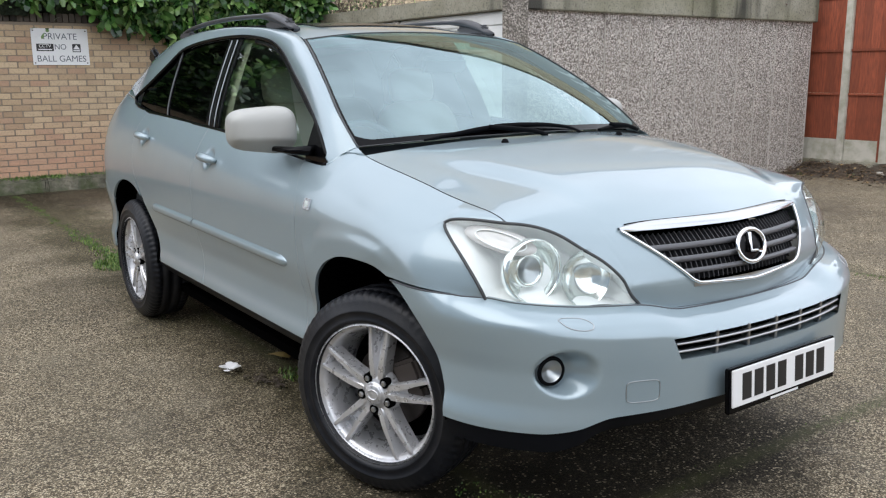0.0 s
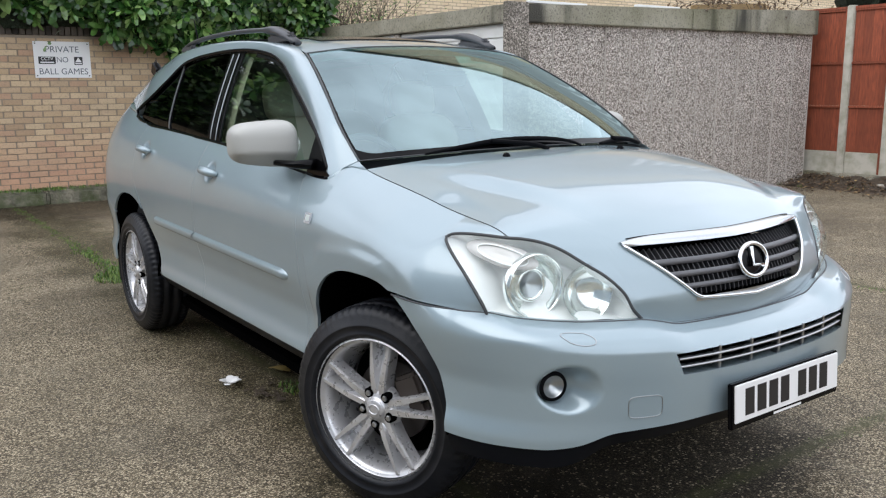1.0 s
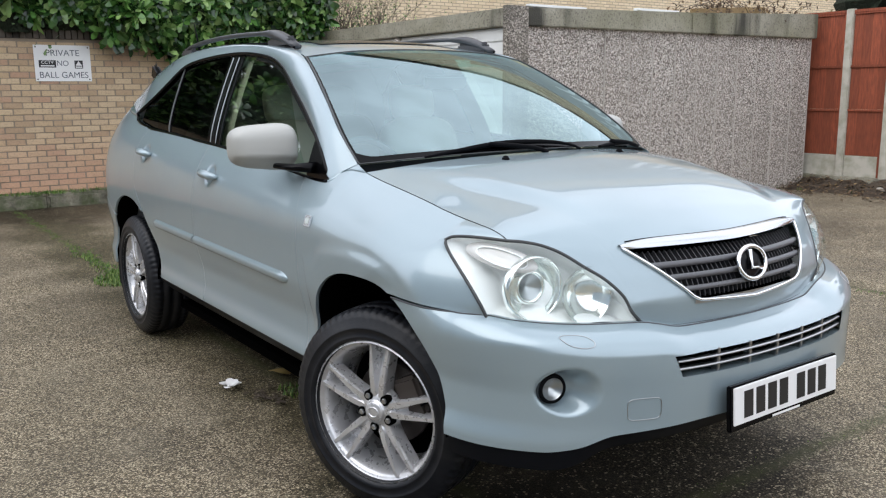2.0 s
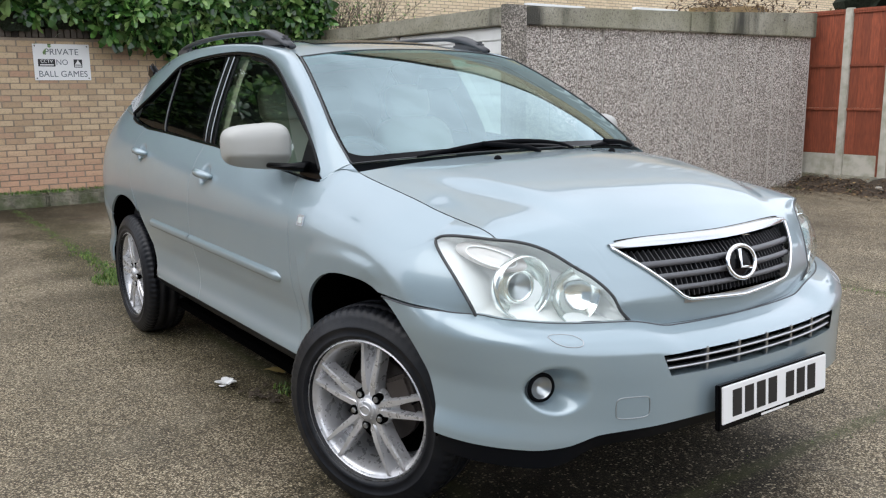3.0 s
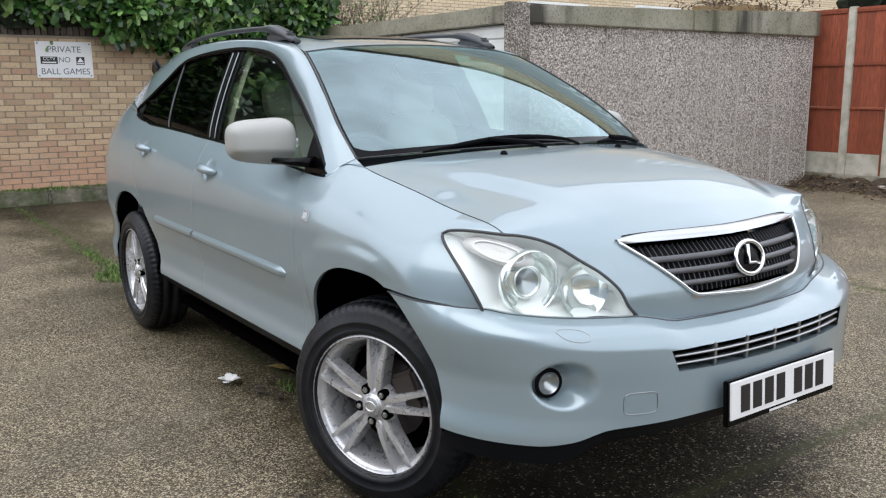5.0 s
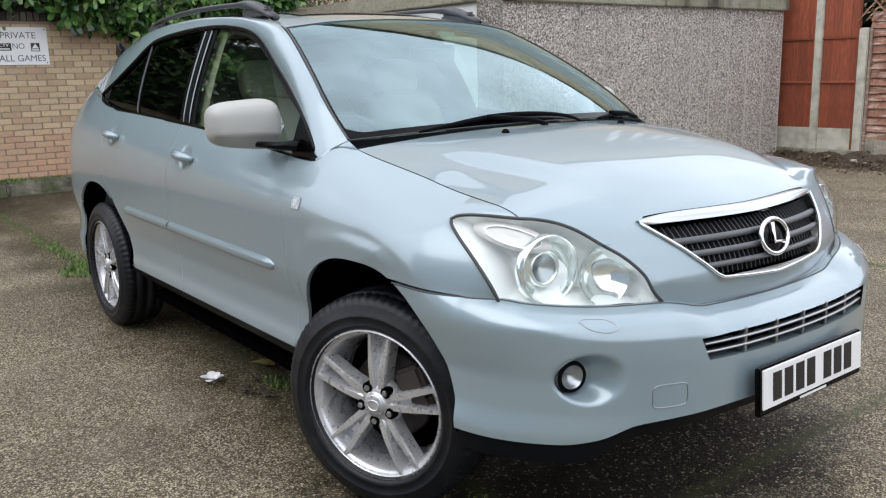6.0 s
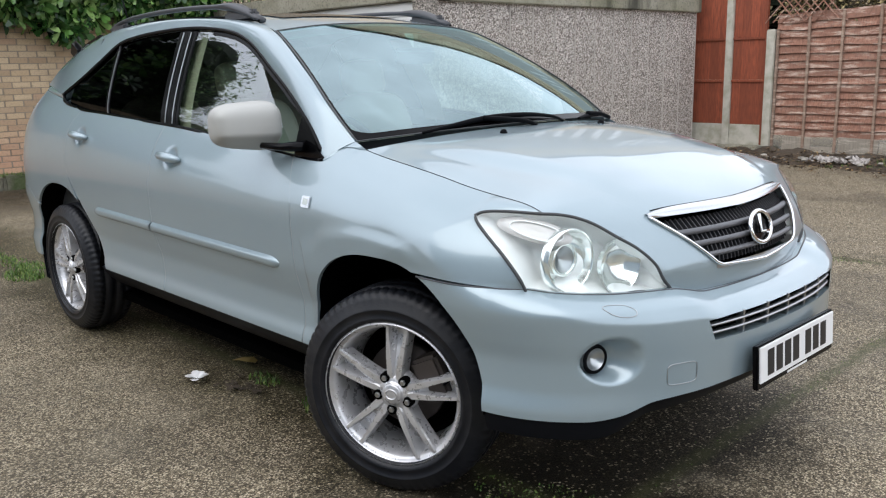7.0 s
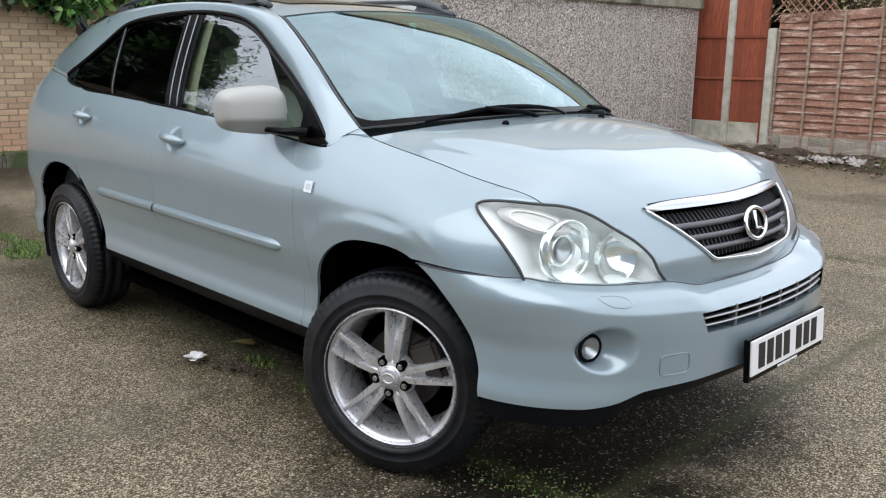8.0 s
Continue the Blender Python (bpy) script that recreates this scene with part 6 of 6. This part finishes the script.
class Heap:
    """Collects many small shapes into one mesh."""

    def __init__(self):
        self.v, self.f = [], []

    def leaf(self, p, along, up, length, width, curl=0.12):
        along = along.normalized()
        side = along.cross(up)
        side = side.normalized() if side.length > 0.01 else Vector((1, 0, 0))
        n = side.cross(along).normalized()
        b = len(self.v)
        for t, w, h in ((0.0, 0.10, 0.0), (0.38, 0.66, 0.05), (0.74, 1.0, 0.02), (1.0, 0.42, -curl)):
            c = p + along * length * t + n * h * length
            self.v += [c - side * width * w * 0.5 + n * 0.05 * w * width, c + side * width * w * 0.5 + n * 0.05 * w * width]
        self.f += [(b, b + 1, b + 3, b + 2), (b + 2, b + 3, b + 5, b + 4), (b + 4, b + 5, b + 7, b + 6)]

    def blade(self, p, lean, height, width):
        b = len(self.v)
        side = Vector((-lean.y, lean.x, 0))
        side = side.normalized() * width if side.length > 0.001 else Vector((width, 0, 0))
        self.v += [p - side, p + side, p + Vector((0, 0, height * 0.6)) + lean * 0.4 + side * 0.7, p + Vector((0, 0, height * 0.6)) + lean * 0.4 - side * 0.7, p + Vector((0, 0, height)) + lean]
        self.f += [(b, b + 1, b + 2, b + 3), (b + 3, b + 2, b + 4)]

    def stick(self, pts, r0, r1):
        n = len(pts)
        b = len(self.v)
        for i, p in enumerate(pts):
            p = Vector(p)
            t = (Vector(pts[min(i + 1, n - 1)]) - Vector(pts[max(i - 1, 0)])).normalized()
            s = t.cross(Vector((0.3, 0.5, 0.8))).normalized()
            o = s.cross(t)
            r = r0 + (r1 - r0) * i / (n - 1)
            self.v += [p + (s * math.cos(k * 2.094) + o * math.sin(k * 2.094)) * r for k in range(3)]
        for i in range(n - 1):
            self.f += [(b + 3 * i + k, b + 3 * i + (k + 1) % 3, b + 3 * i + 3 + (k + 1) % 3, b + 3 * i + 3 + k) for k in range(3)]

    def lump(self, p, r, rnd, flat=0.6):
        b = len(self.v)
        rings = [(0.0, -1.0), (0.8, -0.5), (1.0, 0.1), (0.65, 0.75)]
        for rr, zz in rings[1:]:
            for k in range(6):
                a = k * math.pi / 3 + rnd.uniform(-0.3, 0.3)
                q = r * rr * rnd.uniform(0.75, 1.2)
                self.v.append(p + Vector((q * math.cos(a), q * math.sin(a), r * zz * flat)))
        self.v.append(p + Vector((0, 0, r * flat * 0.95)))
        for j in range(2):
            self.f += [(b + 6 * j + k, b + 6 * j + (k + 1) % 6, b + 6 * j + 6 + (k + 1) % 6, b + 6 * j + 6 + k) for k in range(6)]
        self.f += [(b + 12 + k, b + 12 + (k + 1) % 6, b + 18) for k in range(6)]

    def build(self, name, mat, parent=None, label="", smooth=False):
        return mesh_object(name, self.v, self.f, mat, parent, label, smooth)


rnd = random.Random(11)
# evergreen hedge hanging over the brick wall
hedge = empty("hedge", "dark glossy evergreen shrub overhanging the brick wall", "shrub")
leaves, sticks = Heap(), Heap()


def hedge_foot(y):
    """Lower edge of the overhang."""
    return tab(y, [(-6, 2.36), (-0.2, 2.36), (0.45, 2.32), (0.75, 2.12), (1.25, 2.02), (1.55, 1.90), (1.75, 1.84), (2.0, 2.02), (2.6, 2.12), (3.3, 2.10), (4.2, 2.2)])


count = 0
while count < 1250:
    y = rnd.uniform(-3.2, 3.75)
    foot = hedge_foot(y)
    z = foot + abs(rnd.gauss(0, 0.75))
    if z > 5.2:
        continue
    t = (z - foot) / 1.4
    front = WALL_X + 0.25 + 0.55 * math.sin(min(t, 1) * 1.6) + 0.28 * noise.noise((y * 1.1, z * 1.1, 2.0))
    x = front - abs(rnd.gauss(0, 0.22))
    if noise.noise((y * 2.3, z * 2.3, 9.0)) < -0.08 and rnd.random() < 0.85:
        continue
    p = Vector((x, y, z))
    out = Vector((0.75 + rnd.uniform(-0.5, 0.5), rnd.uniform(-0.7, 0.7), rnd.uniform(-0.7, 0.8))).normalized()
    k = rnd.randint(6, 9)
    u = out.cross(Vector((0, 0.2, 1))).normalized()
    w = out.cross(u)
    size = rnd.uniform(0.15, 0.26)
    for i in range(k):
        a = 2 * math.pi * i / k + rnd.uniform(-0.3, 0.3)
        d = u * math.cos(a) + w * math.sin(a) + out * rnd.uniform(0.1, 0.8)
        leaves.leaf(p + d * 0.012, d, out, size * rnd.uniform(0.75, 1.15), size * rnd.uniform(0.30, 0.38), rnd.uniform(0.0, 0.2))
    if count % 5 == 0 and z > 2.5:
        sticks.stick([p, p - out * 0.15 + Vector((0, 0, -0.05)), p - out * 0.5 + Vector((-0.1, rnd.uniform(-0.2, 0.2), rnd.uniform(-0.3, 0.1)))], 0.004, 0.011)
    count += 1
leaves.build("crown", leaf_mat, hedge, "whorls of glossy leaves")
for k in range(7):
    y = -2.8 + 1.05 * k
    sticks.stick([(WALL_X - 0.55, y, 0.0), (WALL_X - 0.5, y + 0.1, 1.2), (WALL_X - 0.35, y - 0.1, 2.3), (WALL_X - 0.2, y + 0.25, 3.4), (WALL_X - 0.1, y + 0.1, 4.6)], 0.05, 0.012)
sticks.build("branches", twig_mat, hedge, "bare inner stems")
# its heart: dark lumps with the inner shade put into their colour
core = Heap()
for k in range(620):
    y = rnd.uniform(-3.3, 3.85) if k < 420 else rnd.uniform(-1.6, 1.0)
    foot = hedge_foot(y)
    z = foot - (0.10 if y < 0.5 else -0.2) + abs(rnd.gauss(0, 0.9)) * (1 if k < 420 else 0.25)
    core.lump(Vector((WALL_X - 0.30 + rnd.uniform(-0.35, 0.30), y, z)), rnd.uniform(0.14, 0.30), rnd, 1.0)
# near-black green that paints the shade between leaves
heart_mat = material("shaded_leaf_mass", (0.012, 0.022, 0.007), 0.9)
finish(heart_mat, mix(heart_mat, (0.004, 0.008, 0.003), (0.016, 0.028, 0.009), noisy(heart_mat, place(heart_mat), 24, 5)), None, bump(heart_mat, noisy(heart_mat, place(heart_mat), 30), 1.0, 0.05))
core.build("inner_foliage", heart_mat, hedge, "dense inner foliage with shade put into its dark colour")

# twiggy thicket where the wall meets the garages
thicket = empty("bramble", "dry twiggy bramble between wall and garages", "bramble")
sticks, leaves = Heap(), Heap()
for k in range(240):
    p = Vector((rnd.uniform(-10.2, -9.2), rnd.uniform(3.3, 5.4), 2.1))
    d = Vector((rnd.uniform(-0.5, 0.6), rnd.uniform(-0.6, 0.6), rnd.uniform(0.5, 1.2)))
    pts = [p, p + d * 0.3 + Vector((0, rnd.uniform(-0.1, 0.1), 0)), p + d * 0.7 + Vector((rnd.uniform(-0.15, 0.15), rnd.uniform(-0.2, 0.2), -0.05)), p + d * 1.0 + Vector((0, rnd.uniform(-0.3, 0.3), -0.15))]
    sticks.stick(pts, 0.006, 0.002)
    for i in range(7):
        q = pts[rnd.randint(1, 3)] + Vector([rnd.uniform(-0.12, 0.12) for _ in range(3)])
        leaves.leaf(q, Vector((rnd.uniform(-1, 1), rnd.uniform(-1, 1), rnd.uniform(-0.6, 0.6))), Vector((0.4, 0, 1)), rnd.uniform(0.03, 0.06), rnd.uniform(0.015, 0.03))
tagged(sticks.build("twig_tangle", twig_mat, thicket), "", "", "", "stuff")
tagged(leaves.build("foliage", leaf_mat, thicket), "", "", "", "stuff")

# dry creeper on the garage roof and over the brown fence
for name, label, n, x0, x1, y0, y1, z0, z1, drop in (("creeper", "dry straw-coloured creeper trailing over the garage beam", 90, -5.5, -4.74, 6.6, 9.2, 2.40, 2.52, 0.25), ("creeper", "tangled dry creeper above the brown fence", 1300, -3.56, -0.9, 9.44, 9.9, 1.98, 2.75, 0.12)):
    vine = empty(name, label, "climbing plant")
    sticks, leaves = Heap(), Heap()
    for k in range(n):
        p = Vector((rnd.uniform(x0, x1), rnd.uniform(y0, y1), rnd.uniform(z0, z1)))
        d = Vector((rnd.uniform(-0.16, 0.3), rnd.uniform(-0.5, 0.5) if n < 100 else rnd.uniform(-0.06, 0.3), rnd.uniform(-0.2, 0.25)))
        if name == "creeper" and rnd.random() < 0.35:
            d.z -= drop
        pts = [p, p + d * 0.35 + Vector((0, 0, 0.05)), p + d * 0.75 + Vector((rnd.uniform(-0.1, 0.1), rnd.uniform(-0.08, 0.08), 0.03)), p + d]
        sticks.stick(pts, 0.005, 0.002)
        for i in range(7):
            q = pts[rnd.randint(0, 3)] + Vector([rnd.uniform(-0.08, 0.08) for _ in range(3)])
            leaves.leaf(q, Vector((rnd.uniform(-1, 1), rnd.uniform(-1, 1), rnd.uniform(-1, 0.3))), Vector((0.4, -0.5, 1)), rnd.uniform(0.03, 0.07), rnd.uniform(0.02, 0.04))
    tagged(sticks.build("twig_tangle", twig_mat, vine), "", "", "", "stuff")
    leaves.build("foliage", dry_mat if n < 100 else olive_mat, vine)

# shrubs beyond the fence, and the tree off the yard's corner that the windows mirror
def shrub(name, label, boxes, leaf_size, n, mat, seed, trunk=None, heart=0):
    r = random.Random(seed)
    thing = empty(name, label, "tree" if trunk else "shrub")
    crown, wood = Heap(), Heap()
    for x0, x1, y0, y1, z0, z1, share in boxes:
        c = Vector(((x0 + x1) / 2, (y0 + y1) / 2, (z0 + z1) / 2))
        for _ in range(int(n * share)):
            q = Vector([r.gauss(0, 0.42) for _ in range(3)])
            p = c + Vector((q.x * (x1 - x0) / 2, q.y * (y1 - y0) / 2, q.z * (z1 - z0) / 2))
            if not trunk and noise.noise(p * 0.9) < -0.15:
                continue
            for _ in range(6):
                d = Vector([r.uniform(-1, 1) for _ in range(3)])
                crown.leaf(p + d * leaf_size * 0.8, d, Vector((0, 0, 1)), leaf_size * r.uniform(0.7, 1.2), leaf_size * 0.45)
            if r.random() < 0.3:
                wood.stick([p, p.lerp(c, 0.4) + Vector([r.uniform(-0.1, 0.1) for _ in range(3)]), c + Vector((0, 0, -0.3))], 0.005, 0.02)
    if trunk:
        wood.stick([(trunk[0], trunk[1], 0), (trunk[0] + 0.1, trunk[1], 1.6), (trunk[0], trunk[1] + 0.15, 3.4), (trunk[0] + 0.1, trunk[1], 5.2)], 0.16, 0.05)
    crown.build("crown", mat, thing)
    # dark lumps stand in for shade inside the crown
    inner = Heap()
    for k in range(heart):
        x0, x1, y0, y1, z0, z1, share = boxes[k % len(boxes)]
        q = Vector([r.gauss(0, 0.34) for _ in range(3)])
        p = Vector(((x0 + x1) / 2 + q.x * (x1 - x0) / 2, (y0 + y1) / 2 + q.y * (y1 - y0) / 2, (z0 + z1) / 2 + q.z * (z1 - z0) / 2))
        inner.lump(p, r.uniform(0.25, 0.5), r, 1.0)
    inner.build("inner_foliage", heart_mat, thing, "dense inner foliage with shade put into its dark colour")
    wood.build("branches", twig_mat, thing)


shrub("shrub", "tangled brownish shrub beyond the fence", [(-5.5, -2.5, 10.0, 11.4, 0.8, 3.6, 0.4), (-3.4, 1.0, 10.0, 11.2, 0.6, 3.8, 0.6)], 0.085, 2400, olive_mat, 3, None, 110)
shrub("tree", "dark evergreen tree behind the brick wall", [(-13.0, -10.0, -5.7, 1.4, 0.2, 6.4, 0.3), (-12.8, -10.2, -4.1, 0.6, 2.6, 9.2, 0.3), (-12.4, -9.9, -6.6, 1.0, 0.6, 4.6, 0.4), (-11.8, -9.6, -5.1, -3.4, 3.0, 6.1, 0.2)], 0.10, 16000, tree_leaf, 8, (-11.6, -2.2), 700)

# ---- ground dressing ----
grass = Heap()


def tuft(x, y, r, n, h):
    for _ in range(n):
        a, q = rnd.uniform(0, 6.283), r * math.sqrt(rnd.random())
        grass.blade(Vector((x + q * math.cos(a), y + 0.6 * q * math.sin(a), -0.005)), Vector((rnd.uniform(-1, 1), rnd.uniform(-1, 1), 0)) * h * 0.6, h * rnd.uniform(0.5, 1.1), 0.0035)


tuft(-4.28, -0.66, 0.21, 420, 0.035)
for k in range(26):
    tuft(-5.75 + 1.30 * k / 25 + rnd.uniform(-0.06, 0.06), -0.55 + 0.04 * math.sin(k * 1.3) + rnd.uniform(-0.05, 0.05), 0.09, rnd.randint(10, 34), 0.022)
tuft(-4.55, -0.50, 0.18, 160, 0.025)
for k in range(90):
    x = rnd.uniform(-9.1, -4.3)
    tuft(x, -0.56 + rnd.uniform(-0.05, 0.05), 0.06, rnd.randint(3, 14), 0.016)
for k in range(60):
    tuft(rnd.uniform(0.53, 0.65), rnd.uniform(-0.6, 3.4), 0.05, rnd.randint(3, 9), 0.008)
for k in range(50):
    tuft(rnd.uniform(-1.2, 2.5), 3.5 + rnd.uniform(-0.06, 0.06), 0.08, rnd.randint(3, 16), 0.016)
for k in range(110):
    tuft(-9.33 + rnd.uniform(-0.07, 0.08), rnd.uniform(-2.6, 1.6), 0.09, 14, 0.05)
for v in grass.v[-110 * 14 * 5:]:
    v.z += 0.17
tuft(-0.75, -0.60, 0.16, 160, 0.03)
tuft(-1.24, -0.60, 0.10, 90, 0.025)
tuft(0.48, -0.55, 0.19, 330, 0.009)
tuft(0.26, -0.61, 0.14, 130, 0.008)
tuft(-1.6, 9.0, 0.35, 500, 0.12)
for k in range(46):
    tuft(rnd.uniform(-4.9, -0.8), 9.2 - abs(rnd.gauss(0, 0.3)), 0.07, rnd.randint(5, 26), 0.06)
tagged(grass.build("grass", grass_mat, None, "short green grass growing in the yard's joints"), "", "grass", "", "stuff")

# soil bank, dead leaves and rubble along the fence and garage
n = 70
bank_v, bank_f = [], []
for i in range(n + 1):
    x = -5.6 + 6.6 * i / n
    for j in range(9):
        t = j / 8
        y = 9.32 - (1.05 if x > -4.7 else 0.5) * t * (0.8 + 0.35 * noise.noise((x * 1.3, 0, 5)))
        h = 0.17 * (1 - t) ** 1.5 * (0.6 + 0.9 * abs(noise.noise((x * 2.1, t * 2, 1)))) + 0.03 * noise.noise((x * 7, y * 7, 0)) * (1 - t)
        bank_v.append((x, y, h + 0.004 - 0.02 * t))
for i in range(n):
    bank_f += [(i * 9 + j, i * 9 + j + 1, (i + 1) * 9 + j + 1, (i + 1) * 9 + j) for j in range(8)]
tagged(mesh_object("soil_bank", bank_v, bank_f, soil_mat, None, "dark damp soil and litter swept along the fence", True), "", "soil", "", "structure")
litter = Heap()
for k in range(4200):
    x = rnd.uniform(-5.4, 0.6)
    y = 9.28 - abs(rnd.gauss(0, 0.48))
    if x < -4.72 and y > 9.0:
        x += 0.4
    a = rnd.uniform(0, 6.283)
    litter.leaf(Vector((x, y, 0.012 + 0.16 * max(0, 1 - (9.3 - y) / 0.8) * rnd.random())), Vector((math.cos(a), math.sin(a), rnd.uniform(-0.3, 0.5))), Vector((0, 0, 1)), rnd.uniform(0.03, 0.08), rnd.uniform(0.015, 0.04))
tagged(litter.build("dead_leaves", dry_mat, None, "brown dead leaves and twigs on the soil"), "", "leaf litter", "", "stuff")
stone_mat = material("pale_rubble", (0.5, 0.47, 0.42), 0.85)
v = place(stone_mat)
finish(stone_mat, mix(stone_mat, (0.36, 0.335, 0.29), (0.10, 0.085, 0.07), ramp(stone_mat, noisy(stone_mat, v, 12, 6), [(0.4, (0, 0, 0)), (0.7, (1, 1, 1))])), None, bump(stone_mat, noisy(stone_mat, v, 40), 0.6, 0.01))
for k in range(30):
    h = Heap()
    x = rnd.gauss(-2.5, 0.38) if k < 14 else rnd.uniform(-3.5, -0.8)
    h.lump(Vector((x, rnd.uniform(8.7, 9.22), rnd.uniform(0.03, 0.08))), rnd.uniform(0.02, 0.06), rnd, rnd.uniform(0.3, 0.6))
    tagged(h.build("rubble_stone", stone_mat), "pale broken stone lying on the soil", "rubble", "rubble by the fence")
sheet_mat = material("dirty_sheeting", (0.4, 0.36, 0.34), 0.6)
finish(sheet_mat, mix(sheet_mat, (0.42, 0.385, 0.36), (0.11, 0.095, 0.08), ramp(sheet_mat, noisy(sheet_mat, place(sheet_mat), 14, 6), [(0.42, (0, 0, 0)), (0.62, (1, 1, 1))])), None, bump(sheet_mat, noisy(sheet_mat, place(sheet_mat), 30, 6), 1.0, 0.02))
n = 16
sack_v = [(-2.80 + 0.75 * i / n, 8.78 + 0.30 * j / n, 0.04 + 0.12 * abs(noise.noise((i * 0.45, j * 0.5, 3))) + 0.05 * math.sin(math.pi * j / n) * math.sin(math.pi * i / n)) for i in range(n + 1) for j in range(n + 1)]
tagged(mesh_object("torn_sheet", sack_v, [(i * (n + 1) + j, (i + 1) * (n + 1) + j, (i + 1) * (n + 1) + j + 1, i * (n + 1) + j + 1) for i in range(n) for j in range(n) if noise.noise((i * 0.35, j * 0.4, 8)) > -0.22], sheet_mat, None, "dirty pale torn sheeting lying by the fence"), "", "sheeting")

# litter by the car
h = Heap()
for i in range(9):
    a = i * 0.7
    h.leaf(Vector((-1.462 + 0.012 * math.cos(a), -0.826 + 0.012 * math.sin(a), 0.006)), Vector((math.cos(a), math.sin(a), 0.7 + 0.3 * math.sin(3 * a))), Vector((0, 0, 1)), 0.045, 0.04)
tagged(h.build("crumpled_paper", white_plastic), "crumpled white paper scrap on the yard", "paper")
h = Heap()
h.leaf(Vector((-1.56, -0.585, 0.012)), Vector((0.8, 0.5, 0.05)), Vector((0, 0, 1)), 0.13, 0.075, 0.05)
leaf_yellow = material("yellow_leaf", (0.42, 0.30, 0.10), 0.7)
tagged(h.build("fallen_leaf", leaf_yellow), "yellow fallen leaf on the yard", "leaf")
h = Heap()
for i in range(22):
    a = rnd.uniform(0, 6.283)
    h.leaf(Vector((-1.22 + rnd.uniform(-0.12, 0.10), -0.73 + rnd.uniform(-0.05, 0.05), 0.008)), Vector((math.cos(a), math.sin(a), 0.1)), Vector((0, 0, 1)), rnd.uniform(0.03, 0.06), 0.025)
tagged(h.build("leaf_litter", soil_mat), "dark scraps of rotted leaf on the yard", "leaf litter", "", "stuff")


# ---- bricks of the garden wall: nearest ones singly, the rest in one mesh ----
def brick_mesh():
    bm = box_bm(-0.010, -0.1035, -0.0325, 0.0, 0.1035, 0.0325, 0.003)
    me = bpy.data.meshes.new("brick")
    bm.to_mesh(me)
    bm.free()
    me.materials.append(brick_mat)
    return me


stretcher = brick_mesh()
rnd = random.Random(5)
brick_rest = material("yellow_brick_rest", (0.42, 0.31, 0.2), 0.85)
v = place(brick_rest)
base = ramp(brick_rest, island(brick_rest), [(0.0, (0.42, 0.295, 0.185)), (0.3, (0.53, 0.390, 0.240)), (0.65, (0.60, 0.460, 0.295)), (0.85, (0.49, 0.360, 0.232)), (1.0, (0.48, 0.305, 0.200))])
z_axis = brick_rest.node_tree.nodes.new("ShaderNodeSeparateXYZ")
join(brick_rest, v, z_axis.inputs[0])
base = mix(brick_rest, base, (0.60, 0.345, 0.225), ramp(brick_rest, z_axis.outputs[2], [(0.30, (0.75,) * 3), (0.95, (0, 0, 0))]))
finish(brick_rest, mix(brick_rest, base, (0.12, 0.10, 0.08), ramp(brick_rest, noisy(brick_rest, v, 1.4, 6), [(0.5, (0, 0, 0)), (0.85, (0.55,) * 3)])), None, bump(brick_rest, noisy(brick_rest, v, 70), 0.4, 0.004))
rest_v, rest_f, singles = [], [], 0
for row in range(25):
    z = 0.215 + 0.075 * row
    y = -11.9 + (0.1125 if row % 2 else 0.0)
    while y < 3.75:
        dx, dz, turn = rnd.uniform(-0.002, 0.0025), rnd.uniform(-0.002, 0.002), rnd.uniform(-0.6, 0.6)
        if -0.98 < y < 1.70 and singles < 300:
            b = new("brick", stretcher)
            b.parent = wall
            b.matrix_basis = pose(WALL_X + dx, y, z + dz, turn, 0, 0)
            singles += 1
        else:
            k = len(rest_v)
            vs, fs = box_data(WALL_X - 0.01 + dx, y - 0.1035, z - 0.0325 + dz, WALL_X + dx, y + 0.1035, z + 0.0325 + dz)
            rest_v += vs
            rest_f += [tuple(k + i for i in f) for f in fs]
        y += 0.225
rest = mesh_object("brickwork", rest_v, rest_f, brick_rest, wall, "further courses of yellow brick")
tagged(rest, "", "", "", "stuff")
# brick-on-edge coping
dark_brick = material("dark_brick", (0.14, 0.12, 0.10), 0.9)
finish(dark_brick, mix(dark_brick, (0.035, 0.030, 0.025), (0.15, 0.125, 0.10), ramp(dark_brick, island(dark_brick), [(0.2, (0, 0, 0)), (1.0, (1, 1, 1))])), None, bump(dark_brick, noisy(dark_brick, place(dark_brick), 60), 0.5, 0.005))
cap_v, cap_f = [], []
y = -11.9
while y < 3.8:
    k = len(cap_v)
    dz = rnd.uniform(-0.004, 0.004)
    vs, fs = box_data(WALL_X - 0.24, y + 0.004, 2.088, WALL_X + 0.02 + rnd.uniform(-0.004, 0.004), y + 0.067, 2.195 + dz)
    cap_v += vs
    cap_f += [tuple(k + i for i in f) for f in fs]
    y += 0.075
tagged(mesh_object("coping", cap_v, cap_f, dark_brick, wall, "dark brick-on-edge coping"), "", "", "", "stuff")
